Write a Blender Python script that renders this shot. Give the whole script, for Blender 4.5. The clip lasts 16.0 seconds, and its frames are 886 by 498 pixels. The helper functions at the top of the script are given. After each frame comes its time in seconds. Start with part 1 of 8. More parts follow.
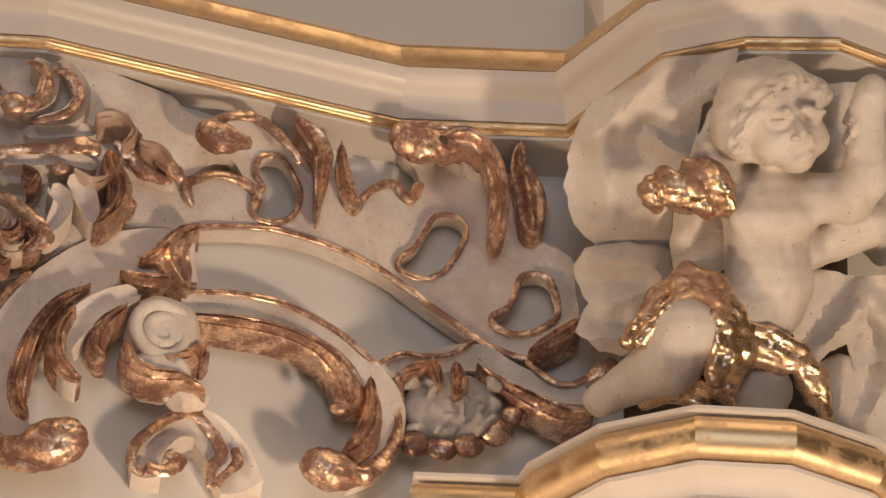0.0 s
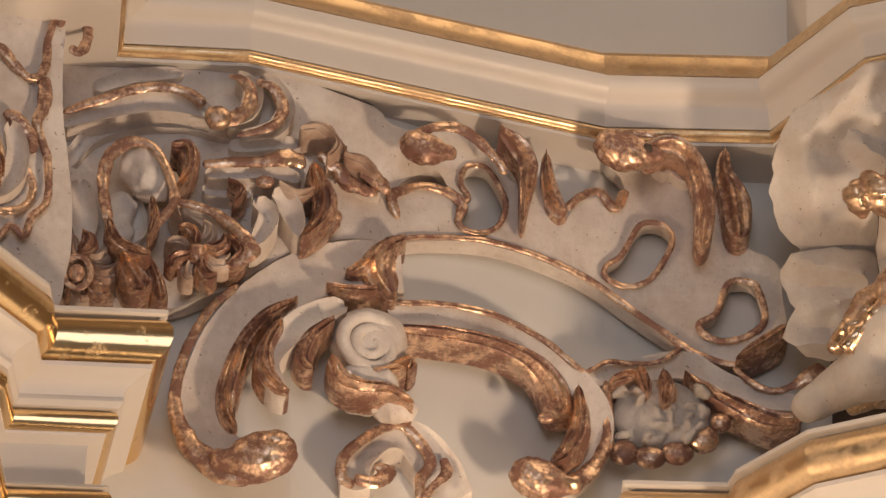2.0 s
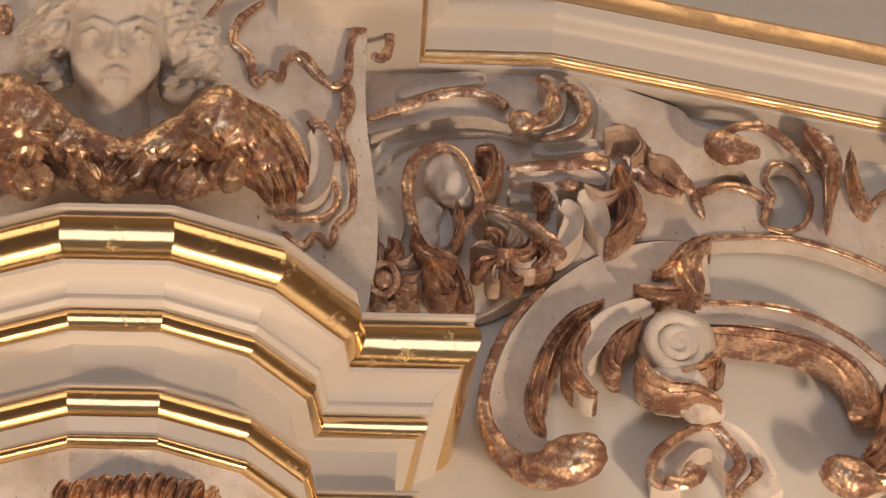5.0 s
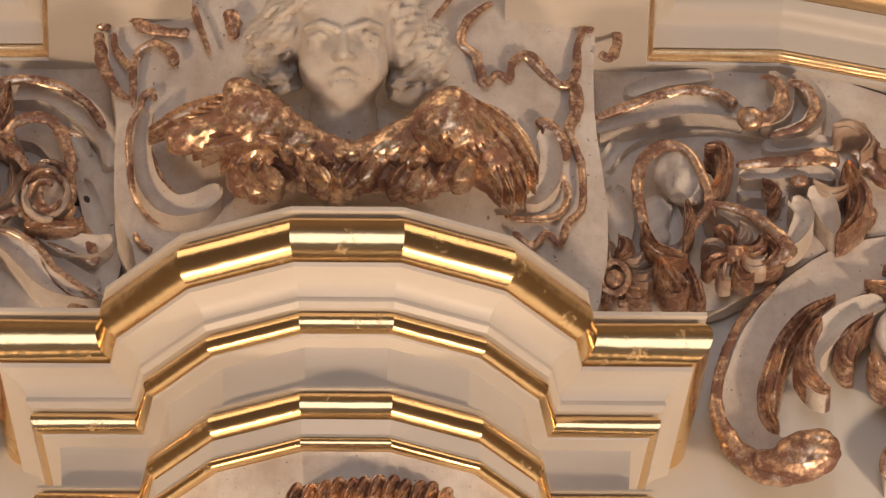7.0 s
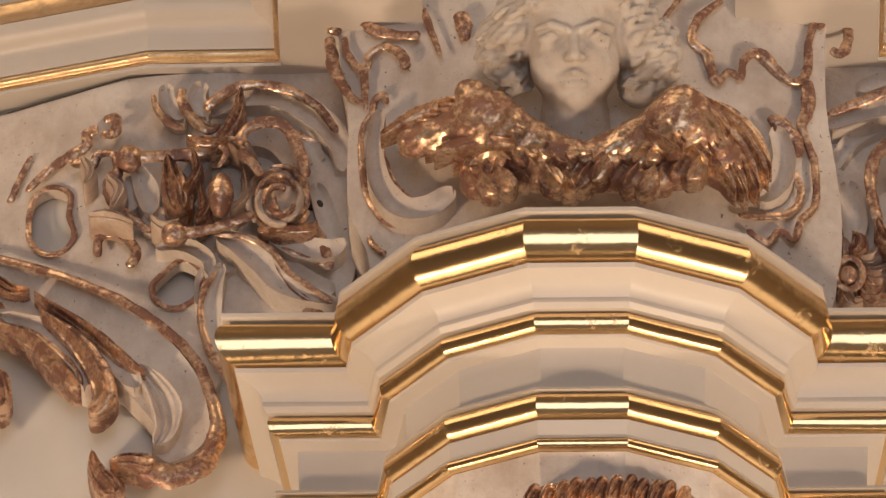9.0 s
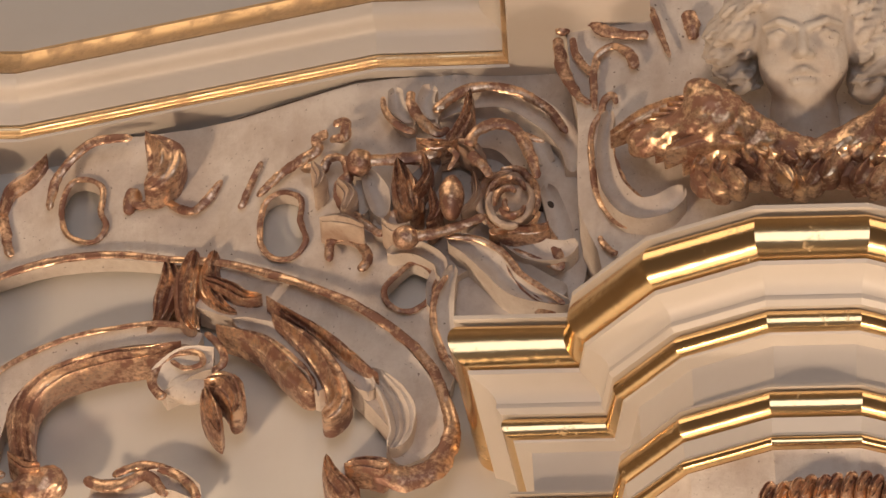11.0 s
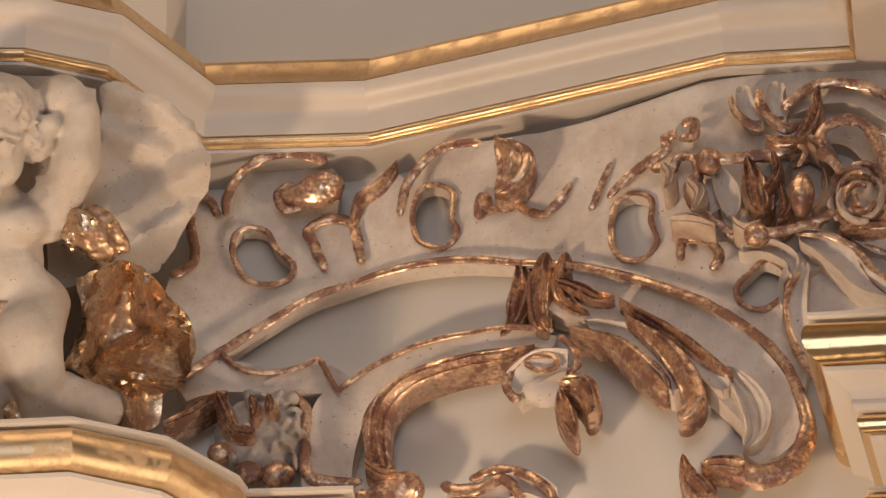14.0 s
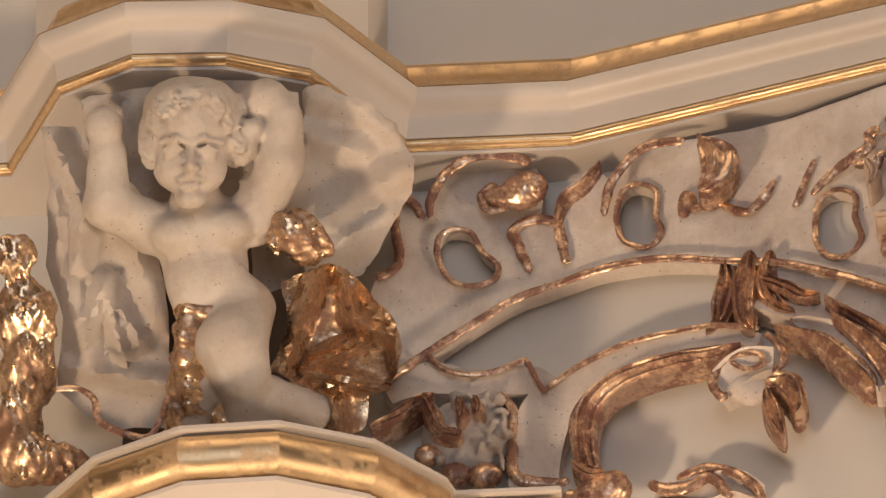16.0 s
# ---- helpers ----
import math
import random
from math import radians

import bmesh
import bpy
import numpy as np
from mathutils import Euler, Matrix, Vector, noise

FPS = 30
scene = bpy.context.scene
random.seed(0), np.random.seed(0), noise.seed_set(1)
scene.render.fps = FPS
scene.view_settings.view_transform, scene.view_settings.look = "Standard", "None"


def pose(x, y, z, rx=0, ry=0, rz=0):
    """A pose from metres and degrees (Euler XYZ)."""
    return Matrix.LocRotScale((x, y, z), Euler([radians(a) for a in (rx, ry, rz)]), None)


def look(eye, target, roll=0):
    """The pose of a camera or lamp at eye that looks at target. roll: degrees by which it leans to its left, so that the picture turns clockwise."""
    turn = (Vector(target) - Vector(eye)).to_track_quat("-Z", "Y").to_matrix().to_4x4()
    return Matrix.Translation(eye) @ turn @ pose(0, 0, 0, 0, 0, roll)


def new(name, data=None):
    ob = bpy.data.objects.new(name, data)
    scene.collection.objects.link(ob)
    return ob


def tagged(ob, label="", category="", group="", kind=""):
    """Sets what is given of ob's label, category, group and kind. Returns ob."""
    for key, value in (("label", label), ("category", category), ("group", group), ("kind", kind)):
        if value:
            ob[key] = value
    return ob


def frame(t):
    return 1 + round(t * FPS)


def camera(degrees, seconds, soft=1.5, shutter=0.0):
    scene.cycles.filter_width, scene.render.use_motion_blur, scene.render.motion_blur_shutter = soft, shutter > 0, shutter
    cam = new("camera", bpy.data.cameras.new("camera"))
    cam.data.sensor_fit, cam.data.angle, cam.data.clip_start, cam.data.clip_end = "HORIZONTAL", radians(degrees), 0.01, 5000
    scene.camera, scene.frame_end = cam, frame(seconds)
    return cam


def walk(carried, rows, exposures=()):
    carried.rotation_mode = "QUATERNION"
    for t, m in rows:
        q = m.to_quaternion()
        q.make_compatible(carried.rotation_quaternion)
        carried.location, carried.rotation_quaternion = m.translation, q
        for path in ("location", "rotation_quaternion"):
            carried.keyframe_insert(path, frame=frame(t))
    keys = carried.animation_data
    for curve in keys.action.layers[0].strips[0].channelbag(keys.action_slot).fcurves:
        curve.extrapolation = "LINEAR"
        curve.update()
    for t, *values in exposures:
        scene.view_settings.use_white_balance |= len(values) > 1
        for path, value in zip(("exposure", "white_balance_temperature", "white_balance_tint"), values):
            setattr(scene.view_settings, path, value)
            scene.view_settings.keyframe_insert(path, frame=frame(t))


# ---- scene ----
# A long lens on a tripod in the nave, panning along the organ case high above.
EYE = 1.6
cam = camera(4.652, 16.0, soft=1.5)
# seconds, yaw to the left, pitch up, roll
ROWS = [
    (0.0, -5.408, 34.938, 0.045),
    (0.5, -5.109, 34.959, 0.001),
    (1.0, -4.751, 34.970, -0.009),
    (1.5, -4.387, 34.978, 0.012),
    (2.0, -4.060, 34.986, 0.006),
    (2.5, -3.815, 34.988, 0.014),
    (3.0, -3.524, 34.989, -0.002),
    (3.5, -3.220, 34.989, 0.035),
    (4.0, -2.849, 34.992, 0.011),
    (6.5, -0.989, 34.999, 0.020),
    (7.0, -0.629, 34.997, 0.018),
    (7.5, -0.242, 34.999, 0.016),
    (8.0, 0.150, 35.000, -0.000),
    (8.5, 0.521, 35.001, -0.017),
    (9.0, 0.885, 35.000, -0.001),
    (11.5, 2.751, 35.007, -0.015),
    (12.0, 3.140, 35.009, -0.019),
    (12.5, 3.556, 35.011, -0.019),
    (13.0, 3.944, 35.012, -0.007),
    (13.5, 4.335, 35.012, -0.014),
    (14.0, 4.653, 35.011, -0.044),
    (14.5, 4.963, 35.010, -0.004),
    (15.0, 5.312, 35.012, 0.012),
    (15.5, 5.581, 35.012, 0.040),
    (16.0, 5.955, 35.014, -0.031),
]
walk(cam, [(t, pose(0, 0, EYE, 90 + p, -r, y)) for t, y, p, r in ROWS])

# ---- light ----
world = bpy.data.worlds.new("nave_air")
scene.world = world
world.use_nodes = True
world.node_tree.nodes["Background"].inputs[0].default_value = (0.62, 0.70, 0.85, 1)
world.node_tree.nodes["Background"].inputs[1].default_value = 0.16


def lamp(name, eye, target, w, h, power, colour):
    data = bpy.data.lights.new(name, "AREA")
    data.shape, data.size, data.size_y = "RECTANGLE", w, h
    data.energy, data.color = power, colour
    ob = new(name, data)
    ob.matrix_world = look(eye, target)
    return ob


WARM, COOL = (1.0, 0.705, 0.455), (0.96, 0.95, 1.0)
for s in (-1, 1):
    # out of view, placed from the shadows on the carving
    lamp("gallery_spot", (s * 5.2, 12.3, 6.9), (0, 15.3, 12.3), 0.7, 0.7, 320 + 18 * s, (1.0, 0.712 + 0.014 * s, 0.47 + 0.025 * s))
    # two wide unseen warm panels a side, added for broad reflections in the gold
    lamp("added_glow_low", (s * 3.2, 12.5, 4.6), (0, 15.2, 12.3), 4.4, 3.6, 120, WARM)
    lamp("added_glow_high", (s * 3.6, 12.1, 17.5), (0, 15.2, 12.3), 4.2, 3.6, 90, WARM)
lamp("nave_window", (0, -7.0, 10.2), (0, 15.3, 12.0), 9, 15, 900, COOL)

# ---- materials ----
def nodes_of(name):
    m = bpy.data.materials.new(name)
    m.use_nodes = True
    nt = m.node_tree
    return m, nt, nt.nodes["Principled BSDF"]


def link(nt, a, b):
    nt.links.new(a, b)


def noise_node(nt, scale, detail=4.0, rough=0.6, stretch=None):
    n = nt.nodes.new("ShaderNodeTexNoise")
    n.inputs["Scale"].default_value = scale
    n.inputs["Detail"].default_value = detail
    n.inputs["Roughness"].default_value = rough
    tc = nt.nodes.new("ShaderNodeTexCoord")
    mp = nt.nodes.new("ShaderNodeMapping")
    if stretch:
        mp.inputs["Scale"].default_value = stretch
    link(nt, tc.outputs["Object"], mp.inputs["Vector"])
    link(nt, mp.outputs["Vector"], n.inputs["Vector"])
    return n


def ramp(nt, src, stops):
    r = nt.nodes.new("ShaderNodeValToRGB")
    while len(r.color_ramp.elements) < len(stops):
        r.color_ramp.elements.new(0.5)
    for e, (p, c) in zip(r.color_ramp.elements, stops):
        e.position = p
        e.color = (*c, 1) if len(c) == 3 else (c[0], c[0], c[0], 1)
    link(nt, src, r.inputs["Fac"])
    return r


def mix(nt, fac, a, b, mode="MIX"):
    n = nt.nodes.new("ShaderNodeMix")
    n.data_type, n.blend_type = "RGBA", mode
    for sock, v in ((n.inputs[0], fac), (n.inputs[6], a), (n.inputs[7], b)):
        if hasattr(v, "is_linked"):
            link(nt, v, sock)
        elif isinstance(v, tuple):
            sock.default_value = (*v, 1)
        else:
            sock.default_value = v
    return n.outputs[2]


def bump(nt, bs, src, strength, distance):
    b = nt.nodes.new("ShaderNodeBump")
    b.inputs["Strength"].default_value = strength
    b.inputs["Distance"].default_value = distance
    link(nt, src, b.inputs["Height"])
    link(nt, b.outputs["Normal"], bs.inputs["Normal"])


def painted(name, base, dirt, rough, grain, relief, worn=0.5, pits=False):
    """Paint on wood or plaster: base colour with two scales of tone and a fine relief."""
    m, nt, bs = nodes_of(name)
    big = noise_node(nt, 8.0, 6.0, 0.65)
    fine = noise_node(nt, grain, 6.0, 0.7)
    tone = ramp(nt, big.outputs["Fac"], [(0.35, base), (0.72, tuple(a * (1 - worn) + b * worn for a, b in zip(base, dirt)))])
    spots = ramp(nt, fine.outputs["Fac"], [(0.54, (0,)), (0.74, (1,))])
    k = nt.nodes.new("ShaderNodeMath")
    k.operation = "MULTIPLY"
    k.inputs[1].default_value = 0.5 * worn
    link(nt, spots.outputs["Color"], k.inputs[0])
    link(nt, mix(nt, k.outputs[0], tone.outputs["Color"], dirt), bs.inputs["Base Color"])
    bs.inputs["Roughness"].default_value = rough
    if pits:
        hole = noise_node(nt, 150.0, 2.0, 0.5)
        dark = ramp(nt, hole.outputs["Fac"], [(0.70, (0,)), (0.76, (1,))])
        stain = noise_node(nt, 14.0, 7.0, 0.75, (1.0, 1.0, 0.45))
        tint = ramp(nt, stain.outputs["Fac"], [(0.50, (0,)), (0.74, (0.42,))])
        first = bs.inputs["Base Color"].links[0].from_socket
        aged = mix(nt, tint.outputs["Color"], first, (0.44, 0.33, 0.25))
        link(nt, mix(nt, dark.outputs["Color"], aged, (0.16, 0.11, 0.08)), bs.inputs["Base Color"])
    bump(nt, bs, fine.outputs["Fac"], 0.35, relief)
    return m


def gilded(name, leaf, worn, amount, rough, relief, scale=22.0, waves=38.0):
    """Gold leaf over red-brown bole: bright metal with rubbed, duller patches and a hand-worked surface."""
    m, nt, bs = nodes_of(name)
    patch = noise_node(nt, scale, 6.0, 0.68)
    speck = noise_node(nt, scale * 6, 4.0, 0.6)
    fine = noise_node(nt, waves, 4.0, 0.55)
    both = nt.nodes.new("ShaderNodeMath")
    both.operation = "MULTIPLY_ADD"
    link(nt, speck.outputs["Fac"], both.inputs[0])
    both.inputs[1].default_value = 0.35
    link(nt, patch.outputs["Fac"], both.inputs[2])
    mask = ramp(nt, both.outputs[0], [(0.86 - amount * 0.45, (0,)), (1.02 - amount * 0.45, (1,))])
    link(nt, mix(nt, mask.outputs["Color"], leaf, worn), bs.inputs["Base Color"])
    metal = ramp(nt, mask.outputs["Color"], [(0.0, (1,)), (1.0, (0.35,))])
    link(nt, metal.outputs["Color"], bs.inputs["Metallic"])
    rr = ramp(nt, mask.outputs["Color"], [(0.0, (rough,)), (1.0, (min(1, rough + 0.16),))])
    link(nt, rr.outputs["Color"], bs.inputs["Roughness"])
    bump(nt, bs, fine.outputs["Fac"], 0.5, relief)
    return m


WHITE = painted("cream_white_paint", (0.63, 0.585, 0.545), (0.55, 0.49, 0.43), 0.42, 60.0, 0.0006, 0.25)
CHALK = painted("chalky_white_paint", (0.76, 0.70, 0.65), (0.42, 0.33, 0.28), 0.75, 45.0, 0.009, 0.70, True)
PANEL = painted("grey_white_panel_paint", (0.70, 0.68, 0.65), (0.62, 0.58, 0.53), 0.6, 30.0, 0.0004, 0.3)
STONE = painted("white_statue_paint", (0.585, 0.545, 0.505), (0.39, 0.32, 0.27), 0.6, 38.0, 0.009, 0.75, True)
GOLD = gilded("polished_gold_leaf", (0.88, 0.64, 0.35), (0.70, 0.48, 0.26), 0.20, 0.20, 0.0014)
SOFTGOLD = gilded("satin_gold_leaf", (0.76, 0.57, 0.35), (0.60, 0.42, 0.25), 0.48, 0.34, 0.001)
OLDGOLD = gilded("worn_gold_leaf", (0.84, 0.61, 0.44), (0.25, 0.130, 0.095), 0.64, 0.29, 0.007, waves=48.0)
PLASTER = painted("nave_plaster", (0.24, 0.19, 0.145), (0.18, 0.14, 0.10), 0.9, 3.0, 0.002, 0.5)
# near-black colour that stands in for shade in gaps and holes
DARK = painted("dark_painted_shade", (0.07, 0.05, 0.04), (0.05, 0.04, 0.03), 0.8, 20.0, 0.001, 0.5)
FLOORM = painted("stone_floor", (0.30, 0.25, 0.20), (0.2, 0.16, 0.13), 0.5, 4.0, 0.002, 0.5)
ROSEWASH = painted("rubbed_white_over_gold", (0.66, 0.55, 0.46), (0.26, 0.13, 0.08), 0.45, 60.0, 0.004, 0.95)
GILTCLOTH = gilded("bright_gilt_cloth", (0.76, 0.56, 0.38), (0.27, 0.155, 0.10), 0.54, 0.26, 0.004, 14.0)
SHELLWASH = painted("dusty_white_paint", (0.52, 0.48, 0.45), (0.24, 0.18, 0.14), 0.7, 70.0, 0.003, 0.9)
WINGGOLD = gilded("bole_rich_gold_leaf", (0.88, 0.66, 0.46), (0.30, 0.155, 0.105), 0.64, 0.30, 0.005, waves=60.0)

# ---- building helpers ----
YB = 15.8          # the panel plane of the organ case; "out" runs from it towards the nave


def W(x, out, z):
    return Vector((x, YB - out, z))


def part(name, bm, material, parent=None, label="", smooth=40):
    me = bpy.data.meshes.new(name)
    bmesh.ops.recalc_face_normals(bm, faces=bm.faces[:])
    bm.to_mesh(me)
    bm.free()
    for m in material if isinstance(material, (list, tuple)) else (material,):
        me.materials.append(m)
    if smooth:
        me.polygons.foreach_set("use_smooth", [True] * len(me.polygons))
        me.set_sharp_from_angle(angle=radians(smooth))
    ob = new(name, me)
    if parent:
        ob.parent = parent
    if label:
        tagged(ob, label)
    return ob


def thing(name, label, category, group="", kind=""):
    return tagged(new(name), label, category, group, kind)


def box(bm, x0, x1, o0, o1, z0, z1):
    vs = [bm.verts.new(W(x, o, z)) for x in (x0, x1) for o in (o0, o1) for z in (z0, z1)]
    for f in ((0, 1, 3, 2), (4, 6, 7, 5), (0, 4, 5, 1), (2, 3, 7, 6), (0, 2, 6, 4), (1, 5, 7, 3)):
        bm.faces.new([vs[i] for i in f])
    return bm


def offset_plan(plan, d):
    """The plan line (x, out) moved outwards by d with mitred corners; its left-to-right side faces the nave."""
    pts = [Vector(p) for p in plan]
    nor = []
    for a, b in zip(pts, pts[1:]):
        t = (b - a).normalized()
        nor.append(Vector((-t.y, t.x)))
    res = []
    for i, p in enumerate(pts):
        if i == 0:
            res.append(p + nor[0] * d)
        elif i == len(pts) - 1:
            res.append(p + nor[-1] * d)
        else:
            n = nor[i - 1] + nor[i]
            res.append(p + n * (2 * d / n.length_squared))
    return res


def moulding(bm, plan, profile, z0, depth=0.05):
    """Sweeps an open profile (d, z), from top to bottom, along the plan and closes it at the back."""
    prof = [(min(d for d, _ in profile) - depth, profile[0][1])] + list(profile)
    prof.append((prof[0][0], profile[-1][1]))
    lines = [offset_plan(plan, d) for d, z in prof]
    n = len(prof)
    for j in range(len(plan) - 1):                   # each length is cut and mitred on its own
        ends = [[bm.verts.new(W(ln[q].x, ln[q].y, z0 + z)) for ln, (d, z) in zip(lines, prof)] for q in (j, j + 1)]
        for i in range(n):
            k = (i + 1) % n
            bm.faces.new((ends[0][i], ends[1][i], ends[1][k], ends[0][k]))
        bm.faces.new(ends[0])
        bm.faces.new(ends[1][::-1])
    return bm


def roll_profile(d, z, rd, rz, n=9, a0=90, a1=-90):
    """A half-round that bulges to d and goes down from z."""
    return [(d - rd + rd * math.cos(radians(a)), z - rz + rz * math.sin(radians(a))) for a in np.linspace(a0, a1, n)]


# ---- the church round the case ----
def wall_part(name, label, x0, x1, y0, y1, z0, z1, mat):
    bm = bmesh.new()
    vs = [bm.verts.new((x, y, z)) for x in (x0, x1) for y in (y0, y1) for z in (z0, z1)]
    for f in ((0, 1, 3, 2), (4, 6, 7, 5), (0, 4, 5, 1), (2, 3, 7, 6), (0, 2, 6, 4), (1, 5, 7, 3)):
        bm.faces.new([vs[i] for i in f])
    return tagged(part(name, bm, mat, None, "", 0), label, "wall", "", "structure")


wall_part("floor", "worn stone floor of the church nave", -9, 9, -9, 17, -0.2, 0, FLOORM)
wall_part("ceiling", "pale plaster ceiling of the church nave", -9, 9, -9, 17, 19, 19.2, PLASTER)
wall_part("wall_west", "pale plaster side wall of the nave", -9.3, -9, -9, 17, 0, 19, PLASTER)
wall_part("wall_east", "pale plaster side wall of the nave", 9, 9.3, -9, 17, 0, 19, PLASTER)
wall_part("wall_south", "pale plaster end wall of the nave", -9, 9, -9.3, -9, 0, 19, PLASTER)
wall_part("wall_north", "pale plaster wall behind the organ case", -9, 9, 16.6, 17, 0, 19, PLASTER)

# the flat board of the case behind the carving
def eased(a):
    t = min(1.0, max(0.0, (a - 0.72) / 0.78))
    return 0.273 - 0.220 * t * t * (3 - 2 * t)


PANEL_PLAN = [(x, eased(abs(x))) for x in np.linspace(-3.2, 3.2, 161)]
bm = bmesh.new()
moulding(bm, PANEL_PLAN, [(0.0, 12.90), (0.0, 9.5)], 0.0, 0.06)
tagged(part("wall_panel", bm, PANEL, None, "", 30), "smooth grey-white painted back panel of the organ case", "panel", "", "structure")

# ---- main entablature round the middle tower ----
Z0 = 12.225
HALF = [(0.0975, 0.727), (0.288, 0.640), (0.421, 0.478), (0.430, 0.420), (0.629, 0.420), (0.588, 0.04)]
PLAN = [(-x, o) for x, o in HALF[::-1]] + HALF

ent = thing("entablature", "stepped white entablature with polished gold mouldings round the middle tower", "cornice", "", "structure")


def mould(parent, name, plan, profile, z0, mat, depth=0.05):
    bm = bmesh.new()
    moulding(bm, plan, profile, z0, depth)
    return part(name, bm, mat, parent, "", 35)


def entablature(parent, plan, z0, gold):
    mould(parent, "top_fillet", plan, [(-0.012, 0.0235), (-0.009, 0.021), (-0.009, 0.0130), (-0.014, 0.0115)], z0, WHITE, 0.2)
    mould(parent, "torus", plan, roll_profile(0.0, 0.011, 0.038, 0.043, 13), z0, gold)
    mould(parent, "cove", plan, [(-0.040, -0.0755), (-0.030, -0.079), (-0.032, -0.087), (-0.046, -0.092), (-0.060, -0.099), (-0.070, -0.109), (-0.074, -0.120),
                                 (-0.0725, -0.123), (-0.073, -0.130), (-0.080, -0.1385)], z0, WHITE)
    mould(parent, "upper_bead", plan, roll_profile(-0.080, -0.139, 0.018, 0.020, 9), z0, gold)
    mould(parent, "frieze", plan, [(-0.098, -0.1795), (-0.100, -0.184), (-0.126, -0.188), (-0.130, -0.283), (-0.096, -0.287), (-0.092, -0.2945)], z0, WHITE)
    mould(parent, "lower_torus", plan, roll_profile(-0.088, -0.295, 0.024, 0.026, 9), z0, gold)
    mould(parent, "lower_fillet", plan, [(-0.112, -0.3475), (-0.100, -0.352), (-0.104, -0.380), (-0.100, -0.3875)], z0, WHITE)
    mould(parent, "lower_bead", plan, roll_profile(-0.096, -0.388, 0.010, 0.010, 7), z0, gold)
    mould(parent, "base_band", plan, [(-0.112, -0.409), (-0.118, -0.42), (-0.135, -0.60)], z0, CHALK)


entablature(ent, PLAN, Z0, GOLD)
FORWARD = Matrix.Translation((0, 0, EYE)) @ Matrix.Scale(0.987, 4) @ Matrix.Translation((0, 0, -EYE))   # the tower stands 0.2 m further into the nave
ent.matrix_world = FORWARD

SIDE = [(-0.555, 0.05), (-0.555, 0.22), (-0.372, 0.225), (-0.362, 0.262), (-0.250, 0.395), (-0.088, 0.472), (0.088, 0.472), (0.250, 0.395),
        (0.362, 0.262), (0.372, 0.225), (0.555, 0.22), (0.555, 0.05)]
for s in (-1, 1):
    e = thing("side_entablature", "white and gold cornice of the smaller side tower", "cornice", "side tower cornices", "structure")
    entablature(e, [(s * 1.9625 + x, o) for x, o in SIDE], 12.045, SOFTGOLD)

# ---- upper cornice, level, bending in plan ----
ZU = 12.849
UP = [(0.530, 0.60), (0.530, 0.352), (0.755, 0.350), (1.395, 0.162), (1.690, 0.172), (1.835, 0.402), (1.975, 0.465), (2.140, 0.478), (2.280, 0.408),
      (2.400, 0.175), (3.0, 0.165)]
for s in (-1, 1):
    plan = UP if s > 0 else [(-x, o) for x, o in UP[::-1]]
    c = thing("upper_cornice", "cream cornice with gold edges bending along the organ case", "cornice", "upper cornices", "structure")
    mould(c, "crown_band", plan, [(-0.004, 0.166), (-0.002, 0.160), (0.004, 0.154), (0.006, 0.140), (0.012, 0.122), (0.022, 0.104), (0.034, 0.092), (0.044, 0.084)], ZU, SOFTGOLD, 0.12)
    mould(c, "ogee", plan, [(0.043, 0.083), (0.044, 0.072), (0.042, 0.062), (0.036, 0.055), (0.026, 0.050), (0.014, 0.046), (0.009, 0.040), (0.007, 0.030), (0.004, 0.012), (0.002, 0.0005)], ZU, WHITE, 0.12)
    mould(c, "bead", plan, roll_profile(0.004, 0.0, 0.009, 0.008, 7) + [(-0.006, -0.017), (-0.004, -0.024)], ZU, SOFTGOLD)
    mould(c, "soffit", plan, [(-0.006, -0.0245), (-0.008, -0.030)], ZU, WHITE, 0.25)

# wall of the upper case behind the cornice
bm = bmesh.new()
box(bm, -3.2, 3.2, -0.10, 0.02, 12.90, 15.5)
tagged(part("wall_upper", bm, PANEL, None, "", 0), "plain pale upper wall of the organ case", "panel", "", "structure")

# upper bodies of the side towers, standing on the cornice
for s in (-1, 1):
    bm = bmesh.new()
    moulding(bm, [(s * 2.06 + x, o) for x, o in ((-0.32, 0.02), (-0.30, 0.16), (-0.10, 0.30), (0.10, 0.30), (0.30, 0.16), (0.32, 0.02))], [(0.0, 2.4), (0.0, 0.17)], ZU, 0.05)
    tagged(part("tower_body", bm, WHITE, None, "", 30), "pale painted body of the smaller side tower", "tower", "", "structure")

# ---- carving helpers ----
def board_out(x):
    """How far the carved board stands in front of the panel plane: forward by the tower, receding along the bay."""
    a = abs(x)
    return 0.32 if a < 0.79 else 0.10 if a > 1.43 else 0.32 - 0.22 * (a - 0.79) / 0.64


def shield_out(x):
    return 0.50 - 0.35 * x * x


def tower_out(x):
    return 0.62 - 0.5 * max(0.0, abs(x) - 0.08)


def niche_out(x):
    return 0.20


def panel_out(x):
    return board_out(x) - 0.047


